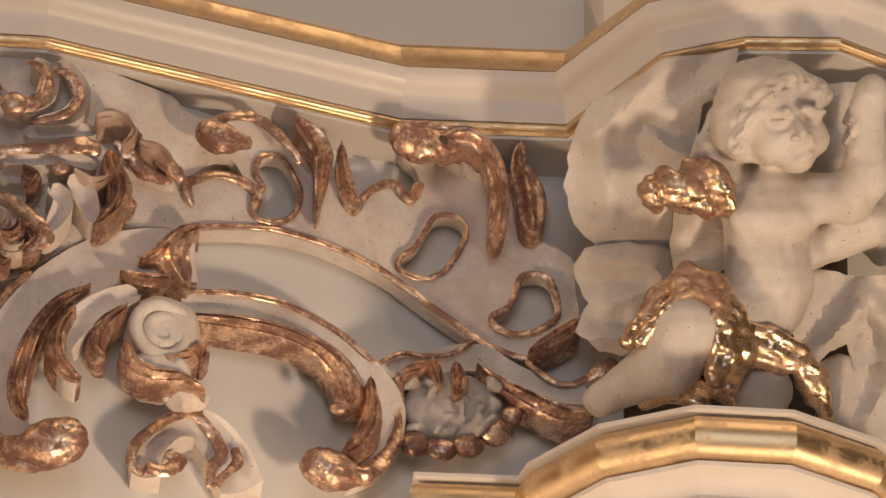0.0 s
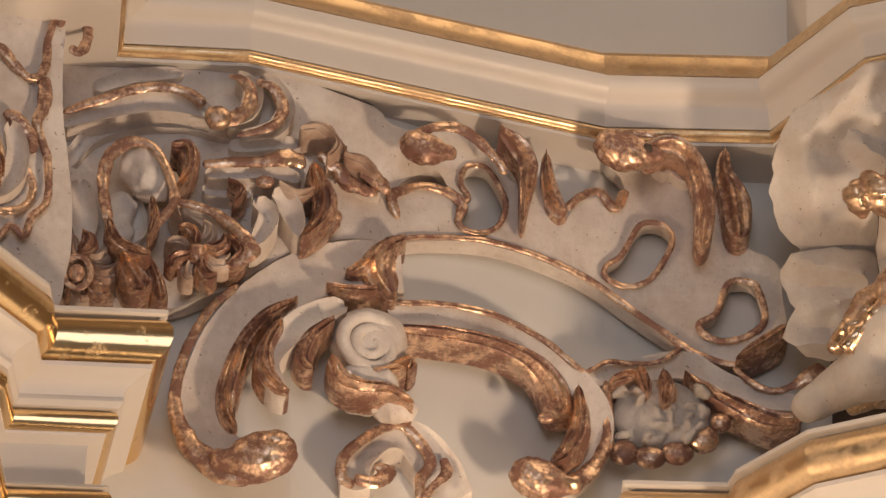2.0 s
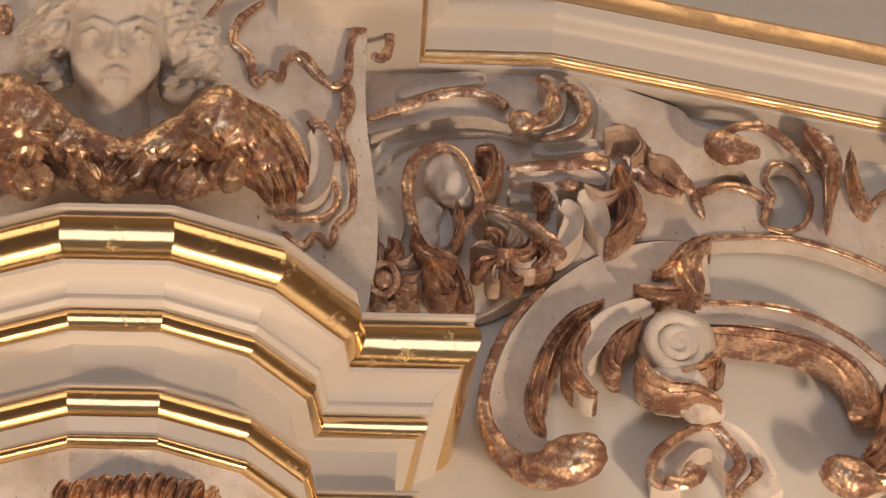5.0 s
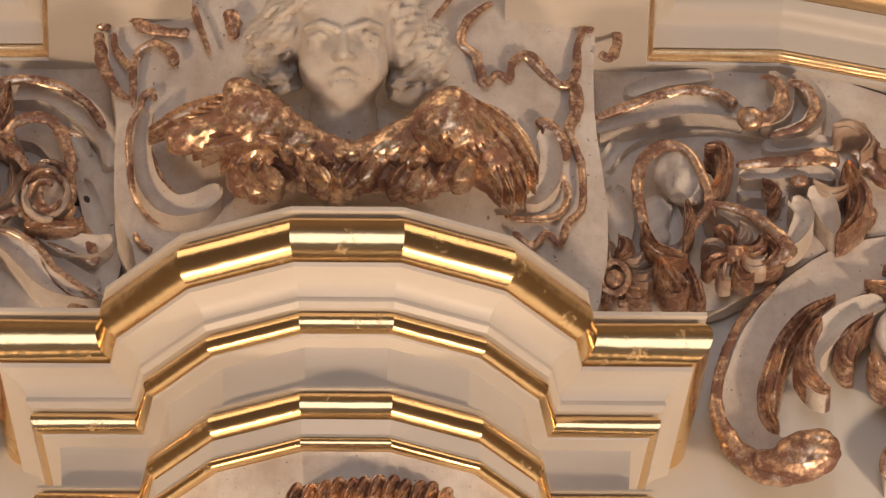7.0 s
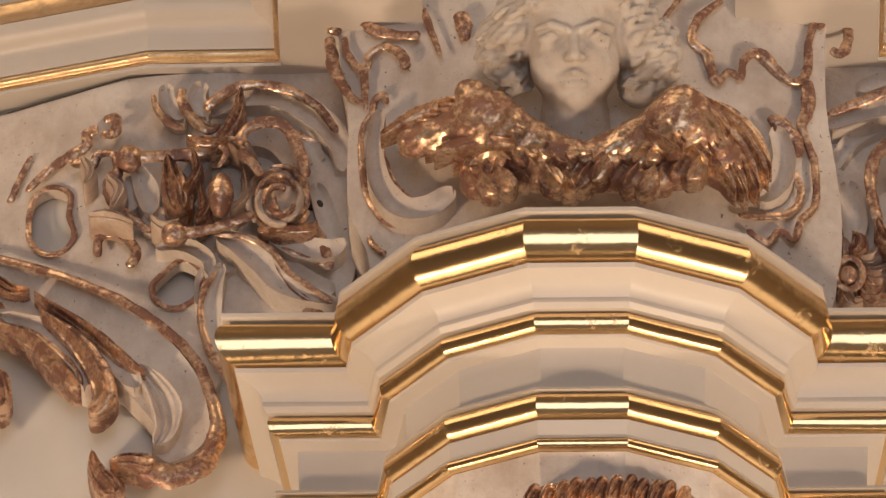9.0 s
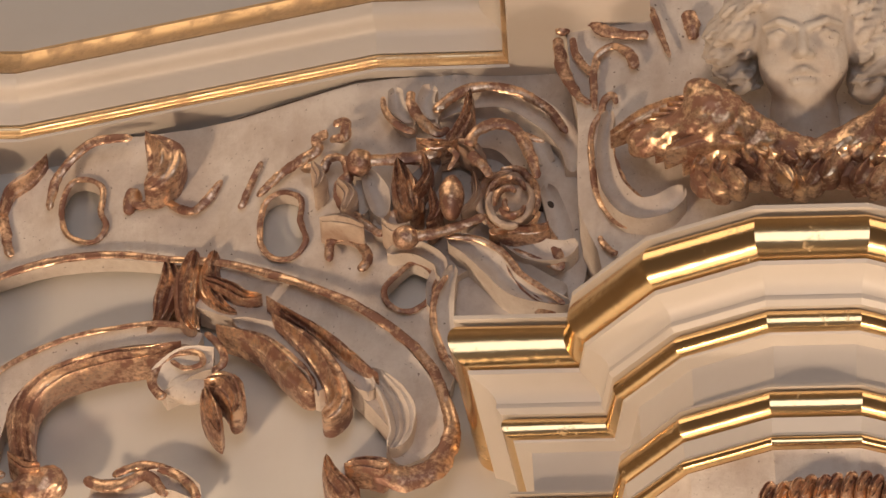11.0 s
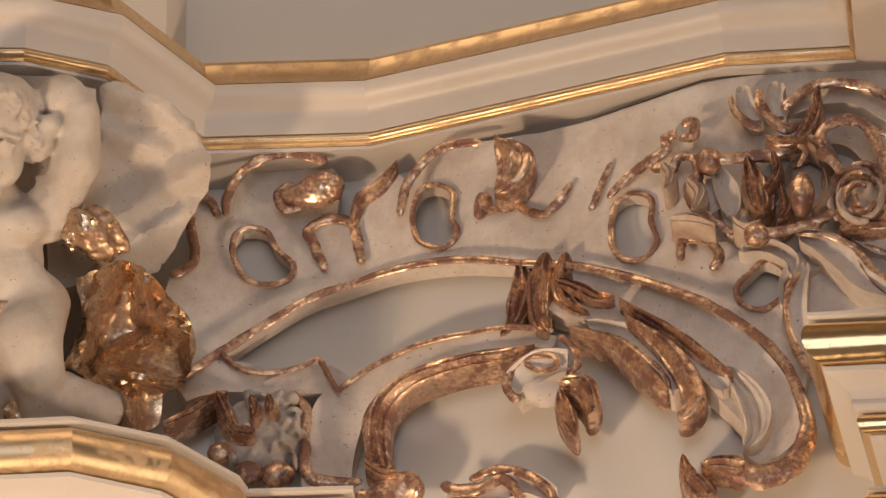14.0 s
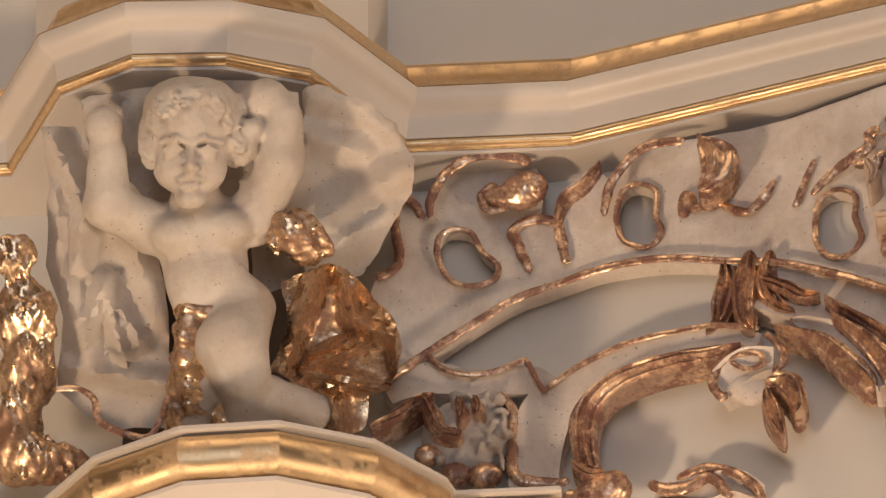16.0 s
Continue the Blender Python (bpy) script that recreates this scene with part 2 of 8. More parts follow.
def glide(ctrl, per=8, closed=False):
    """Points along a smooth line through the control rows."""
    c = [np.array(p, float) for p in ctrl]
    n = len(c)
    out = []
    for i in range(n if closed else n - 1):
        if closed:
            p0, p1, p2, p3 = c[i - 1], c[i], c[(i + 1) % n], c[(i + 2) % n]
        else:
            p0, p1, p2, p3 = c[max(i - 1, 0)], c[i], c[i + 1], c[min(i + 2, n - 1)]
        for k in range(per):
            t = k / per
            out.append(0.5 * (2 * p1 + (p2 - p0) * t + (2 * p0 - 5 * p1 + 4 * p2 - p3) * t * t + (3 * p1 - p0 - 3 * p2 + p3) * t ** 3))
    if not closed:
        out.append(c[-1])
    return np.array(out)


def sides(path, closed):
    t = np.roll(path[:, :2], -1, 0) - np.roll(path[:, :2], 1, 0)
    if not closed:
        t[0], t[-1] = path[1, :2] - path[0, :2], path[-1, :2] - path[-2, :2]
    t /= np.maximum(np.linalg.norm(t, axis=1), 1e-9)[:, None]
    return np.stack([-t[:, 1], t[:, 0]], 1)


def loft(bm, rings, closed_path=False, caps=True):
    vs = [[bm.verts.new(p) for p in r] for r in rings]
    n, k = len(vs), len(vs[0])
    for i in range(n if closed_path else n - 1):
        a, b = vs[i], vs[(i + 1) % n]
        for j in range(k):
            bm.faces.new((a[j], a[(j + 1) % k], b[(j + 1) % k], b[j]))
    if caps and not closed_path:
        bm.faces.new(vs[0])
        bm.faces.new(vs[-1][::-1])
    return bm


def strand(name, parent, depth, ctrl, mat, o=0.0, tall=0.55, closed=False, per=9, lumps=0.26, k=10, label=""):
    """A rounded gilt moulding along rows (x, z, half width), lying on the surface that depth names."""
    path = glide(ctrl, per, closed)
    nor = sides(path, closed)
    if path[:, 2].max() < 0.0095:                    # thin edges are flat fillets
        path[:, 2] *= 0.8
    if not closed:                                   # rounded ends
        f = np.ones(len(path))
        f[0], f[-1] = 0.35, 0.35
        f[1], f[-2] = min(f[1], 0.8), min(f[-2], 0.8)
        path[:, 2] *= f
    rings = []
    for (x, z, r), n in zip(path, nor):
        ring = []
        for j in range(k):
            a = 2 * math.pi * j / k
            rr = r * (1 + lumps * (noise.noise(Vector((x * 50 + j * 0.8, z * 50, j * 0.37))) + 0.45 * noise.noise(Vector((x * 150, z * 150, j * 0.9)))))
            ring.append(W(x + n[0] * rr * math.cos(a), depth(x) + o + r * 0.15 + tall * rr * math.sin(a), z + n[1] * rr * math.cos(a)))
        rings.append(ring)
    return part(name, loft(bmesh.new(), rings, closed), mat, parent, label, 50)


def band(name, parent, depth, ctrl, mat, o=0.02, thick=0.045, hollow=0.018, ridges=0, flute=0.0, per=8, label="", crown=False, seed=0):
    """A carved band or leaf along rows (x, z, half width): hollowed or crowned across, with flutes along it."""
    path = glide(ctrl, per)
    nor = sides(path, False)
    if ridges or name.startswith("white"):           # leaves run out to blunt points
        for i_, f_ in ((0, 0.3), (1, 0.75), (-1, 0.2), (-2, 0.65), (-3, 0.9)):
            path[i_, 2] *= f_
    us = np.linspace(-1, 1, 15 if ridges else 9)
    rings = []
    n_rows = len(path)
    for i, ((x, z, w), n) in enumerate(zip(path, nor)):
        s = i / (n_rows - 1)
        front = []
        for u in us:
            edge = 1 + (0.10 * noise.noise(Vector((s * 9 + seed, u * 2, 0.3))) if ridges else 0)
            h = hollow * (u * u) if not crown else hollow * (1 - u * u)
            if ridges:
                h += flute * math.cos(u * math.pi * ridges + 1.3 * math.sin(s * 3))
            px, pz = x + n[0] * w * u * edge, z + n[1] * w * u * edge
            h += 0.0025 * noise.noise(Vector((px * 40, pz * 40, seed)))
            front.append((px, pz, h))
        ring = [W(px, depth(x) + o + h, pz) for px, pz, h in front]
        ring += [W(px, depth(x) + o - thick, pz) for px, pz, h in (front[-1], front[0])]
        rings.append(ring)
    return part(name, loft(bmesh.new(), rings), mat, parent, label, 50)


def inside(pt, poly):
    x, y = pt
    c = False
    for (x0, y0), (x1, y1) in zip(poly, poly[1:] + poly[:1]):
        if (y0 > y) != (y1 > y) and x < (x1 - x0) * (y - y0) / (y1 - y0) + x0:
            c = not c
    return c


def slab(name, parent, outline, holes, surface, back, mat, step=0.03, label="", smooth=40):
    """A board with a cut outline and cut-through holes; surface(x, z) gives the front point, back(x, z) the back point."""
    from mathutils.geometry import delaunay_2d_cdt
    loops = [[tuple(p) for p in outline]] + [[tuple(p) for p in h] for h in holes]
    verts, edges = [], []
    for lp in loops:
        b = len(verts)
        verts += [Vector(p) for p in lp]
        edges += [(b + i, b + (i + 1) % len(lp)) for i in range(len(lp))]
    xs, zs = [p[0] for p in loops[0]], [p[1] for p in loops[0]]
    rng = random.Random(5)
    for x in np.arange(min(xs), max(xs), step):
        for z in np.arange(min(zs), max(zs), step):
            p = (x + rng.uniform(-0.3, 0.3) * step, z + rng.uniform(-0.3, 0.3) * step)
            if inside(p, loops[0]) and not any(inside(p, h) for h in loops[1:]):
                verts.append(Vector(p))
    v2, e2, f2, *_ = delaunay_2d_cdt(verts, edges, [], 0, 1e-5)
    keep = []
    for f in f2:
        c = sum((v2[i] for i in f), Vector((0, 0))) / 3
        if inside(c, loops[0]) and not any(inside(c, h) for h in loops[1:]):
            keep.append(f)
    bm = bmesh.new()
    fr = [bm.verts.new(surface(v.x, v.y)) for v in v2]
    bk = [bm.verts.new(back(v.x, v.y)) for v in v2]
    count = {}
    for f in keep:
        bm.faces.new([fr[i] for i in f])
        bm.faces.new([bk[i] for i in f][::-1])
        for a, b in zip(f, f[1:] + f[:1]):
            count[(a, b)] = 1
    for a, b in list(count):
        if (b, a) not in count:
            bm.faces.new((fr[b], fr[a], bk[a], bk[b]))
    for v in [v for v in bm.verts if not v.link_faces]:
        bm.verts.remove(v)
    return part(name, bm, mat, parent, label, smooth)


def board(name, parent, depth, outline, holes, mat, thick=0.035, bumps=0.007, step=0.025, label=""):
    def surface(x, z):
        h = bumps * (noise.noise(Vector((x * 9, z * 9, 1.7))) + 0.5 * noise.noise(Vector((x * 26, z * 26, 4.2))))
        return W(x, depth(x) + h, z)
    return slab(name, parent, glide(outline, 3, True)[:, :2].tolist(), [glide(h, 6, True)[:, :2].tolist() for h in holes], surface,
                lambda x, z: W(x, depth(x) - thick, z), mat, step, label)


# ---- modelling in the round: blended solids meshed on a grid ----
def nets(F, origin, h):
    """Surface nets: verts and quads of the zero level of the grid F."""
    s = F < 0
    nx, ny, nz = F.shape
    acc = np.zeros((nx - 1, ny - 1, nz - 1, 3))
    cnt = np.zeros((nx - 1, ny - 1, nz - 1))
    corners = [(i, j, k) for i in (0, 1) for j in (0, 1) for k in (0, 1)]

    def cut(a, off):
        return a[off[0]:off[0] + nx - 1, off[1]:off[1] + ny - 1, off[2]:off[2] + nz - 1]
    for ca in corners:
        for ax in range(3):
            if ca[ax]:
                continue
            cb = list(ca)
            cb[ax] = 1
            fa, fb = cut(F, ca), cut(F, cb)
            m = (fa < 0) != (fb < 0)
            t = np.where(m, fa / np.where(fa == fb, 1, fa - fb), 0)
            for d in range(3):
                acc[..., d] += np.where(m, ca[d] + (t if d == ax else 0), 0)
            cnt += m
    cell = cnt > 0
    idx = -np.ones(cell.shape, int)
    idx[cell] = np.arange(cell.sum())
    grid = np.stack(np.nonzero(cell), 1)
    verts = origin + h * (grid + acc[cell] / cnt[cell][:, None])
    quads = []
    for ax in range(3):
        a, b = [d for d in range(3) if d != ax]
        lo = [slice(1, n - 1) for n in F.shape]
        lo[ax] = slice(0, F.shape[ax] - 1)
        hi = list(lo)
        hi[ax] = slice(1, F.shape[ax])
        m = s[tuple(lo)] != s[tuple(hi)]
        p = np.stack(np.nonzero(m), 1)
        p[:, a] += 1
        p[:, b] += 1
        ea, eb = np.eye(3, dtype=int)[a], np.eye(3, dtype=int)[b]
        q = [idx[tuple((p - d).T)] for d in (0 * ea, ea, ea + eb, eb)]
        q = np.stack(q, 1)
        flip = s[tuple(lo)][m] ^ (ax == 1)
        q[flip] = q[flip][:, ::-1]
        quads.append(q[(q >= 0).all(1)])
    return verts, np.concatenate(quads)


def ripple(P, seed, size, kind="soft"):
    """Sum of waves in random directions: soft lumps or sharp creases."""
    rng = np.random.default_rng(seed)
    v = np.zeros(P.shape[:-1])
    for i in range(7):
        k = rng.normal(size=3)
        k *= (1 + 0.35 * i) / (np.linalg.norm(k) * size)
        ph = P @ k * 2 * np.pi / 2 + rng.uniform(0, 7)
        v += (np.sin(ph) if kind == "soft" else 1 - 2 * np.abs(np.sin(ph))) / (1 + 0.5 * i)
    return v / 2.5


def solid(name, at, prims, mat, h=0.005, blend=0.012, lump=0.0, lump_size=0.03, kind="soft", parent=None, label="", cuts=(), after=(), seed=1, curls=None, curl_floor=-9.0, curl_reach=9.0, slits=()):
    """One mesh from blended capsules ("c", a, b, ra, rb) and ellipsoids ("e", centre, radii[, turn about y]); at is the pose of the local axes."""
    lo = np.full(3, 9.0)
    hi = -lo
    for p in prims:
        pts, r = (np.array(p[1:3]), max(p[3:5])) if p[0] == "c" else (np.array([p[1]]), max(p[2]))
        lo, hi = np.minimum(lo, pts.min(0) - r), np.maximum(hi, pts.max(0) + r)
    lo, hi = lo - 4 * h - lump, hi + 4 * h + lump
    n = np.ceil((hi - lo) / h).astype(int) + 1
    P = np.stack(np.meshgrid(*[lo[d] + h * np.arange(n[d]) for d in range(3)], indexing="ij"), -1)

    def dist(p):
        if p[0] == "c":
            a, b = np.array(p[1]), np.array(p[2])
            ab = b - a
            t = np.clip((P - a) @ ab / max(ab @ ab, 1e-9), 0, 1)
            return np.linalg.norm(P - a - t[..., None] * ab, axis=-1) - (p[3] + (p[4] - p[3]) * t)
        q = P - np.array(p[1])
        if len(p) > 3:
            c, s_ = math.cos(radians(p[3])), math.sin(radians(p[3]))
            q = np.stack([q[..., 0] * c - q[..., 2] * s_, q[..., 1], q[..., 0] * s_ + q[..., 2] * c], -1)
        r = np.array(p[2])
        k0 = np.linalg.norm(q / r, axis=-1)
        k1 = np.linalg.norm(q / (r * r), axis=-1)
        return k0 * (k0 - 1) / np.maximum(k1, 1e-6)
    F = None
    for p in prims:
        d = dist(p)
        if F is None:
            F = d
        else:
            t = np.clip(0.5 + 0.5 * (F - d) / blend, 0, 1)
            F = F + (d - F) * t - blend * t * (1 - t)
    for p in cuts:
        d = -dist(p)
        b = blend * 0.5
        t = np.clip(0.5 - 0.5 * (F - d) / b, 0, 1)
        F = F + (d - F) * t + b * t * (1 - t)
    for p in after:
        d = dist(p)
        b = 0.006
        t = np.clip(0.5 + 0.5 * (F - d) / b, 0, 1)
        F = F + (d - F) * t - b * t * (1 - t)
    if curls:                                        # carved hair everywhere outside the smooth face
        (cx, cy, cz), (rx, ry, rz), amp, size = curls
        k0 = np.sqrt(((P[..., 0] - cx) / rx) ** 2 + ((P[..., 1] - cy) / ry) ** 2 + ((P[..., 2] - cz) / rz) ** 2)
        low = np.clip((P[..., 2] - curl_floor) / 0.03, 0, 1)
        F = F + amp * np.clip((k0 - 1) / 0.15, 0, 1) * np.clip((curl_reach - k0) / 0.2, 0, 1) * low * ripple(P, seed + 5, size, "crease")
    if lump:
        F = F + lump * ripple(P, seed, lump_size, kind)
    for p in slits:                                  # thin cuts: the line of a mouth, nostrils
        F = np.maximum(F, -dist(p))
    v, q = nets(F, lo, h)
    me = bpy.data.meshes.new(name)
    v4 = np.c_[v, np.ones(len(v))] @ np.array(at).T
    me.from_pydata(v4[:, :3].tolist(), [], q.tolist())
    bm = bmesh.new()
    bm.from_mesh(me)
    bpy.data.meshes.remove(me)
    return part(name, bm, mat, parent, label, 70)


def creases(x, z, seed, size):
    """A few long warped folds with sharp crests."""
    rng = random.Random(seed)
    v = 0.0
    for i in range(4):
        a = rng.uniform(0, math.pi)
        k = math.pi * (0.55 + 0.42 * i) / size
        warp = 0.35 * noise.noise(Vector((x * 5 + seed, z * 5, i * 3.1)))
        ph = (x * math.cos(a) + z * math.sin(a)) * k + rng.uniform(0, 6) + warp
        v += 2 / math.pi * math.asin(math.sin(2 * ph)) / (1 + 0.45 * i)
    return v / 2.0


def sheet(name, at, outline, mat, amp=0.03, size=0.12, seed=1, lean=(0.0, 0.0), y0=0.0, thick=0.02, step=0.010, parent=None, label="", soft=0.2, fine=0.18, holes=(), folds=()):
    """Crumpled cloth: a slab with a cut outline in local x, z whose front is folded in creases."""
    m = Matrix(at)

    def front(x, z):
        p = np.array([[x, 0.35 * x, z]])
        c = creases(x, z, seed, size) * (1 - soft) + ripple(p, seed + 9, size * 1.4)[0] * soft
        c += fine * ripple(p, seed + 3, size * 0.4, "crease")[0]
        rise = 0.0
        for (ax, az), (bx, bz), high, wide in folds:  # pinched crests from one point to another
            ux, uz = bx - ax, bz - az
            t_ = max(0.0, min(1.0, ((x - ax) * ux + (z - az) * uz) / (ux * ux + uz * uz)))
            d_ = math.hypot(x - ax - t_ * ux, z - az - t_ * uz)
            rise = max(rise, high * max(0.0, 1 - d_ / wide))
        return y0 + lean[0] * x + lean[1] * z - amp * c - rise
    rng = random.Random(seed)
    ragged = []
    for (xa, za), (xb, zb) in zip(outline, outline[1:] + outline[:1]):
        for k in range(4):
            ragged.append((xa + (xb - xa) * k / 4 + rng.uniform(-0.003, 0.003), za + (zb - za) * k / 4 + rng.uniform(-0.003, 0.003)))
    return slab(name, parent, ragged, [glide(h_, 3, True)[:, :2].tolist() for h_ in holes],
                lambda x, z: m @ Vector((x, front(x, z), z)), lambda x, z: m @ Vector((x, front(x, z) + thick, z)), mat, step, label, 48)

# ---- carvings ----
def club(name, parent, at, r, way, mat, seed):
    """The swollen, leaf-wrapped end of a scroll; way is the side from which the scroll comes (-1 left, 1 right)."""
    prims = [("e", (0, 0, 0), (r, 0.6 * r, 0.76 * r), 12 * way),
             ("c", (way * 1.25 * r, 0.1 * r, -0.12 * r), (way * 0.1 * r, -0.1 * r, -0.42 * r), 0.34 * r, 0.42 * r),
             ("e", (-way * 0.45 * r, -0.2 * r, 0.12 * r), (0.5 * r, 0.46 * r, 0.56 * r))]
    grooves = [("c", (way * 1.1 * r, -0.55 * r, 0.25 * r), (-way * 0.5 * r, -0.72 * r, 0.10 * r), 0.10 * r, 0.05 * r),
               ("c", (way * 0.9 * r, -0.55 * r, -0.2 * r), (-way * 0.2 * r, -0.74 * r, -0.28 * r), 0.08 * r, 0.05 * r)]
    return solid(name, at, prims, mat, h=0.004, blend=0.012, cuts=grooves, lump=0.0030, lump_size=0.022, kind="crease", parent=parent, seed=seed)


def spiral(name, parent, cx, cz, r0, r1, turns, start, thick, mat, o):
    """A rolled ridge that winds inwards and rises to the middle."""
    n = int(turns * 10)
    rows = [(cx + (r0 + (r1 - r0) * i / n) * math.cos(start + turns * 2 * math.pi * i / n),
             cz + 1.05 * (r0 + (r1 - r0) * i / n) * math.sin(start + turns * 2 * math.pi * i / n), thick * (1 - 0.35 * i / n)) for i in range(n + 1)]
    return strand(name, parent, board_out, rows, mat, o=o, tall=1.1, per=3, lumps=0.06)


carving = thing("rocaille_carving", "chalky white openwork rocaille board with worn gilt scrolls and flowers", "carving", "rocaille carvings")
board('openwork_board', carving, board_out, [(0.421, 12.604), (0.414, 12.725), (0.421, 12.827), (0.522, 12.833), (0.626, 12.837), (0.760, 12.833), (0.881, 12.818), (0.983, 12.805), (1.008, 12.778), (1.049, 12.770), (1.085, 12.790), (1.136, 12.802), (1.182, 12.782), (1.212, 12.744), (1.227, 12.720), (1.253, 12.723), (1.281, 12.746), (1.300, 12.675), (1.329, 12.668), (1.348, 12.706), (1.386, 12.731), (1.417, 12.713), (1.438, 12.739), (1.428, 12.787), (1.403, 12.805), (1.395, 12.837), (1.419, 12.871), (1.475, 12.886), (1.535, 12.870), (1.573, 12.822), (1.589, 12.763), (1.615, 12.807), (1.639, 12.772), (1.661, 12.740), (1.660, 12.698), (1.649, 12.648), (1.704, 12.615), (1.713, 12.537), (1.718, 12.477), (1.698, 12.425), (1.623, 12.392), (1.573, 12.401), (1.543, 12.417), (1.488, 12.456), (1.388, 12.528), (1.286, 12.560), (1.185, 12.568), (1.083, 12.546), (1.027, 12.526), (0.941, 12.511), (0.861, 12.470), (0.781, 12.404), (0.732, 12.362), (0.684, 12.339), (0.630, 12.313), (0.537, 12.307), (0.435, 12.307), (0.426, 12.460)],
      [[(1.147, 12.725), (1.181, 12.734), (1.204, 12.705), (1.218, 12.661), (1.203, 12.614), (1.170, 12.590), (1.136, 12.595), (1.134, 12.631), (1.151, 12.660), (1.137, 12.686)],
       [(1.464, 12.685), (1.500, 12.687), (1.519, 12.659), (1.505, 12.614), (1.475, 12.564), (1.434, 12.550), (1.401, 12.560), (1.399, 12.584), (1.425, 12.613), (1.441, 12.642)],
       [(1.618, 12.567), (1.653, 12.572), (1.671, 12.552), (1.681, 12.492), (1.653, 12.458), (1.608, 12.442), (1.573, 12.455), (1.565, 12.476), (1.593, 12.499), (1.605, 12.530)],
       [(1.021, 12.641), (1.043, 12.672), (1.089, 12.700), (1.112, 12.676), (1.112, 12.667), (1.069, 12.666)]], CHALK)
strand('gilt_rim', carving, board_out, [(1.147, 12.719, 0.0069), (1.180, 12.728, 0.0069), (1.204, 12.700, 0.0069), (1.218, 12.655, 0.0069), (1.203, 12.608, 0.0069), (1.169, 12.584, 0.0069), (1.135, 12.589, 0.0069), (1.134, 12.625, 0.0069), (1.150, 12.654, 0.0069), (1.136, 12.681, 0.0069)], OLDGOLD, o=0.008, closed=True)
strand('gilt_rim', carving, board_out, [(1.463, 12.679, 0.0069), (1.499, 12.681, 0.0069), (1.519, 12.654, 0.0069), (1.505, 12.608, 0.0069), (1.474, 12.558, 0.0069), (1.434, 12.545, 0.0069), (1.400, 12.554, 0.0069), (1.399, 12.578, 0.0069), (1.425, 12.607, 0.0069), (1.440, 12.636, 0.0069)], OLDGOLD, o=0.008, closed=True)
strand('gilt_rim', carving, board_out, [(1.617, 12.561, 0.0078), (1.653, 12.566, 0.0078), (1.670, 12.547, 0.0078), (1.680, 12.487, 0.0078), (1.652, 12.452, 0.0078), (1.607, 12.436, 0.0078), (1.572, 12.450, 0.0078), (1.564, 12.471, 0.0078), (1.592, 12.493, 0.0078), (1.604, 12.524, 0.0078)], OLDGOLD, o=0.008, closed=True)
strand('arc_rim', carving, board_out, [(1.027, 12.530, 0.0059), (1.082, 12.550, 0.0069), (1.184, 12.571, 0.0069), (1.286, 12.564, 0.0069), (1.388, 12.533, 0.0078), (1.487, 12.462, 0.0078), (1.534, 12.422, 0.0088), (1.597, 12.391, 0.0088), (1.652, 12.383, 0.0069)], OLDGOLD, o=0.008)
band('arc_band', carving, board_out, [(1.010, 12.356, 0.0196), (1.121, 12.386, 0.0235), (1.202, 12.381, 0.0274), (1.273, 12.349, 0.0314), (1.328, 12.302, 0.0412), (1.368, 12.254, 0.0372), (1.375, 12.196, 0.0294), (1.342, 12.128, 0.0235), (1.295, 12.086, 0.0176)], CHALK, o=0.014, hollow=0.005)
band('foot_band', carving, board_out, [(1.351, 12.319, 0.0137), (1.435, 12.353, 0.0235), (1.530, 12.377, 0.0294), (1.592, 12.344, 0.0274), (1.671, 12.313, 0.0216), (1.745, 12.305, 0.0157)], CHALK, o=0.012, hollow=0.005)
strand('gilt_rim', carving, board_out, [(1.020, 12.379, 0.0069), (1.111, 12.402, 0.0078), (1.201, 12.403, 0.0078), (1.282, 12.377, 0.0078), (1.332, 12.343, 0.0078), (1.353, 12.332, 0.0059), (1.363, 12.332, 0.0059), (1.375, 12.343, 0.0059), (1.409, 12.366, 0.0069), (1.484, 12.372, 0.0059), (1.529, 12.407, 0.0069)], OLDGOLD, o=0.026)
band('gilt_channel', carving, board_out, [(1.021, 12.312, 0.0118), (1.080, 12.326, 0.0176), (1.140, 12.335, 0.0196), (1.211, 12.333, 0.0196), (1.271, 12.312, 0.0255), (1.303, 12.267, 0.0294), (1.310, 12.221, 0.0235)], OLDGOLD, o=0.030, ridges=3, flute=0.005, crown=True, hollow=0.018, thick=0.05, seed=9)
solid('gilt_knob', pose(1.285, 15.600, 12.197), [("e", (0, 0, 0), (0.016, 0.010, 0.013), 0)], OLDGOLD, h=0.005, lump=0.0018, lump_size=0.030, parent=carving, seed=10)
band('gilt_leaf', carving, board_out, [(1.343, 12.277, 0.0098), (1.348, 12.219, 0.0176), (1.337, 12.163, 0.0216), (1.300, 12.109, 0.0157)], OLDGOLD, o=0.040, ridges=3, flute=0.005, crown=True, hollow=0.018, thick=0.05, seed=11)
strand('gilt_rim', carving, board_out, [(1.396, 12.326, 0.0059), (1.400, 12.246, 0.0088), (1.389, 12.172, 0.0127), (1.352, 12.109, 0.0176), (1.309, 12.078, 0.0196), (1.274, 12.073, 0.0196)], OLDGOLD, o=0.020)
club('gilt_knob', carving, pose(1.271, 15.600, 12.068), 0.048, 1, OLDGOLD, 13)
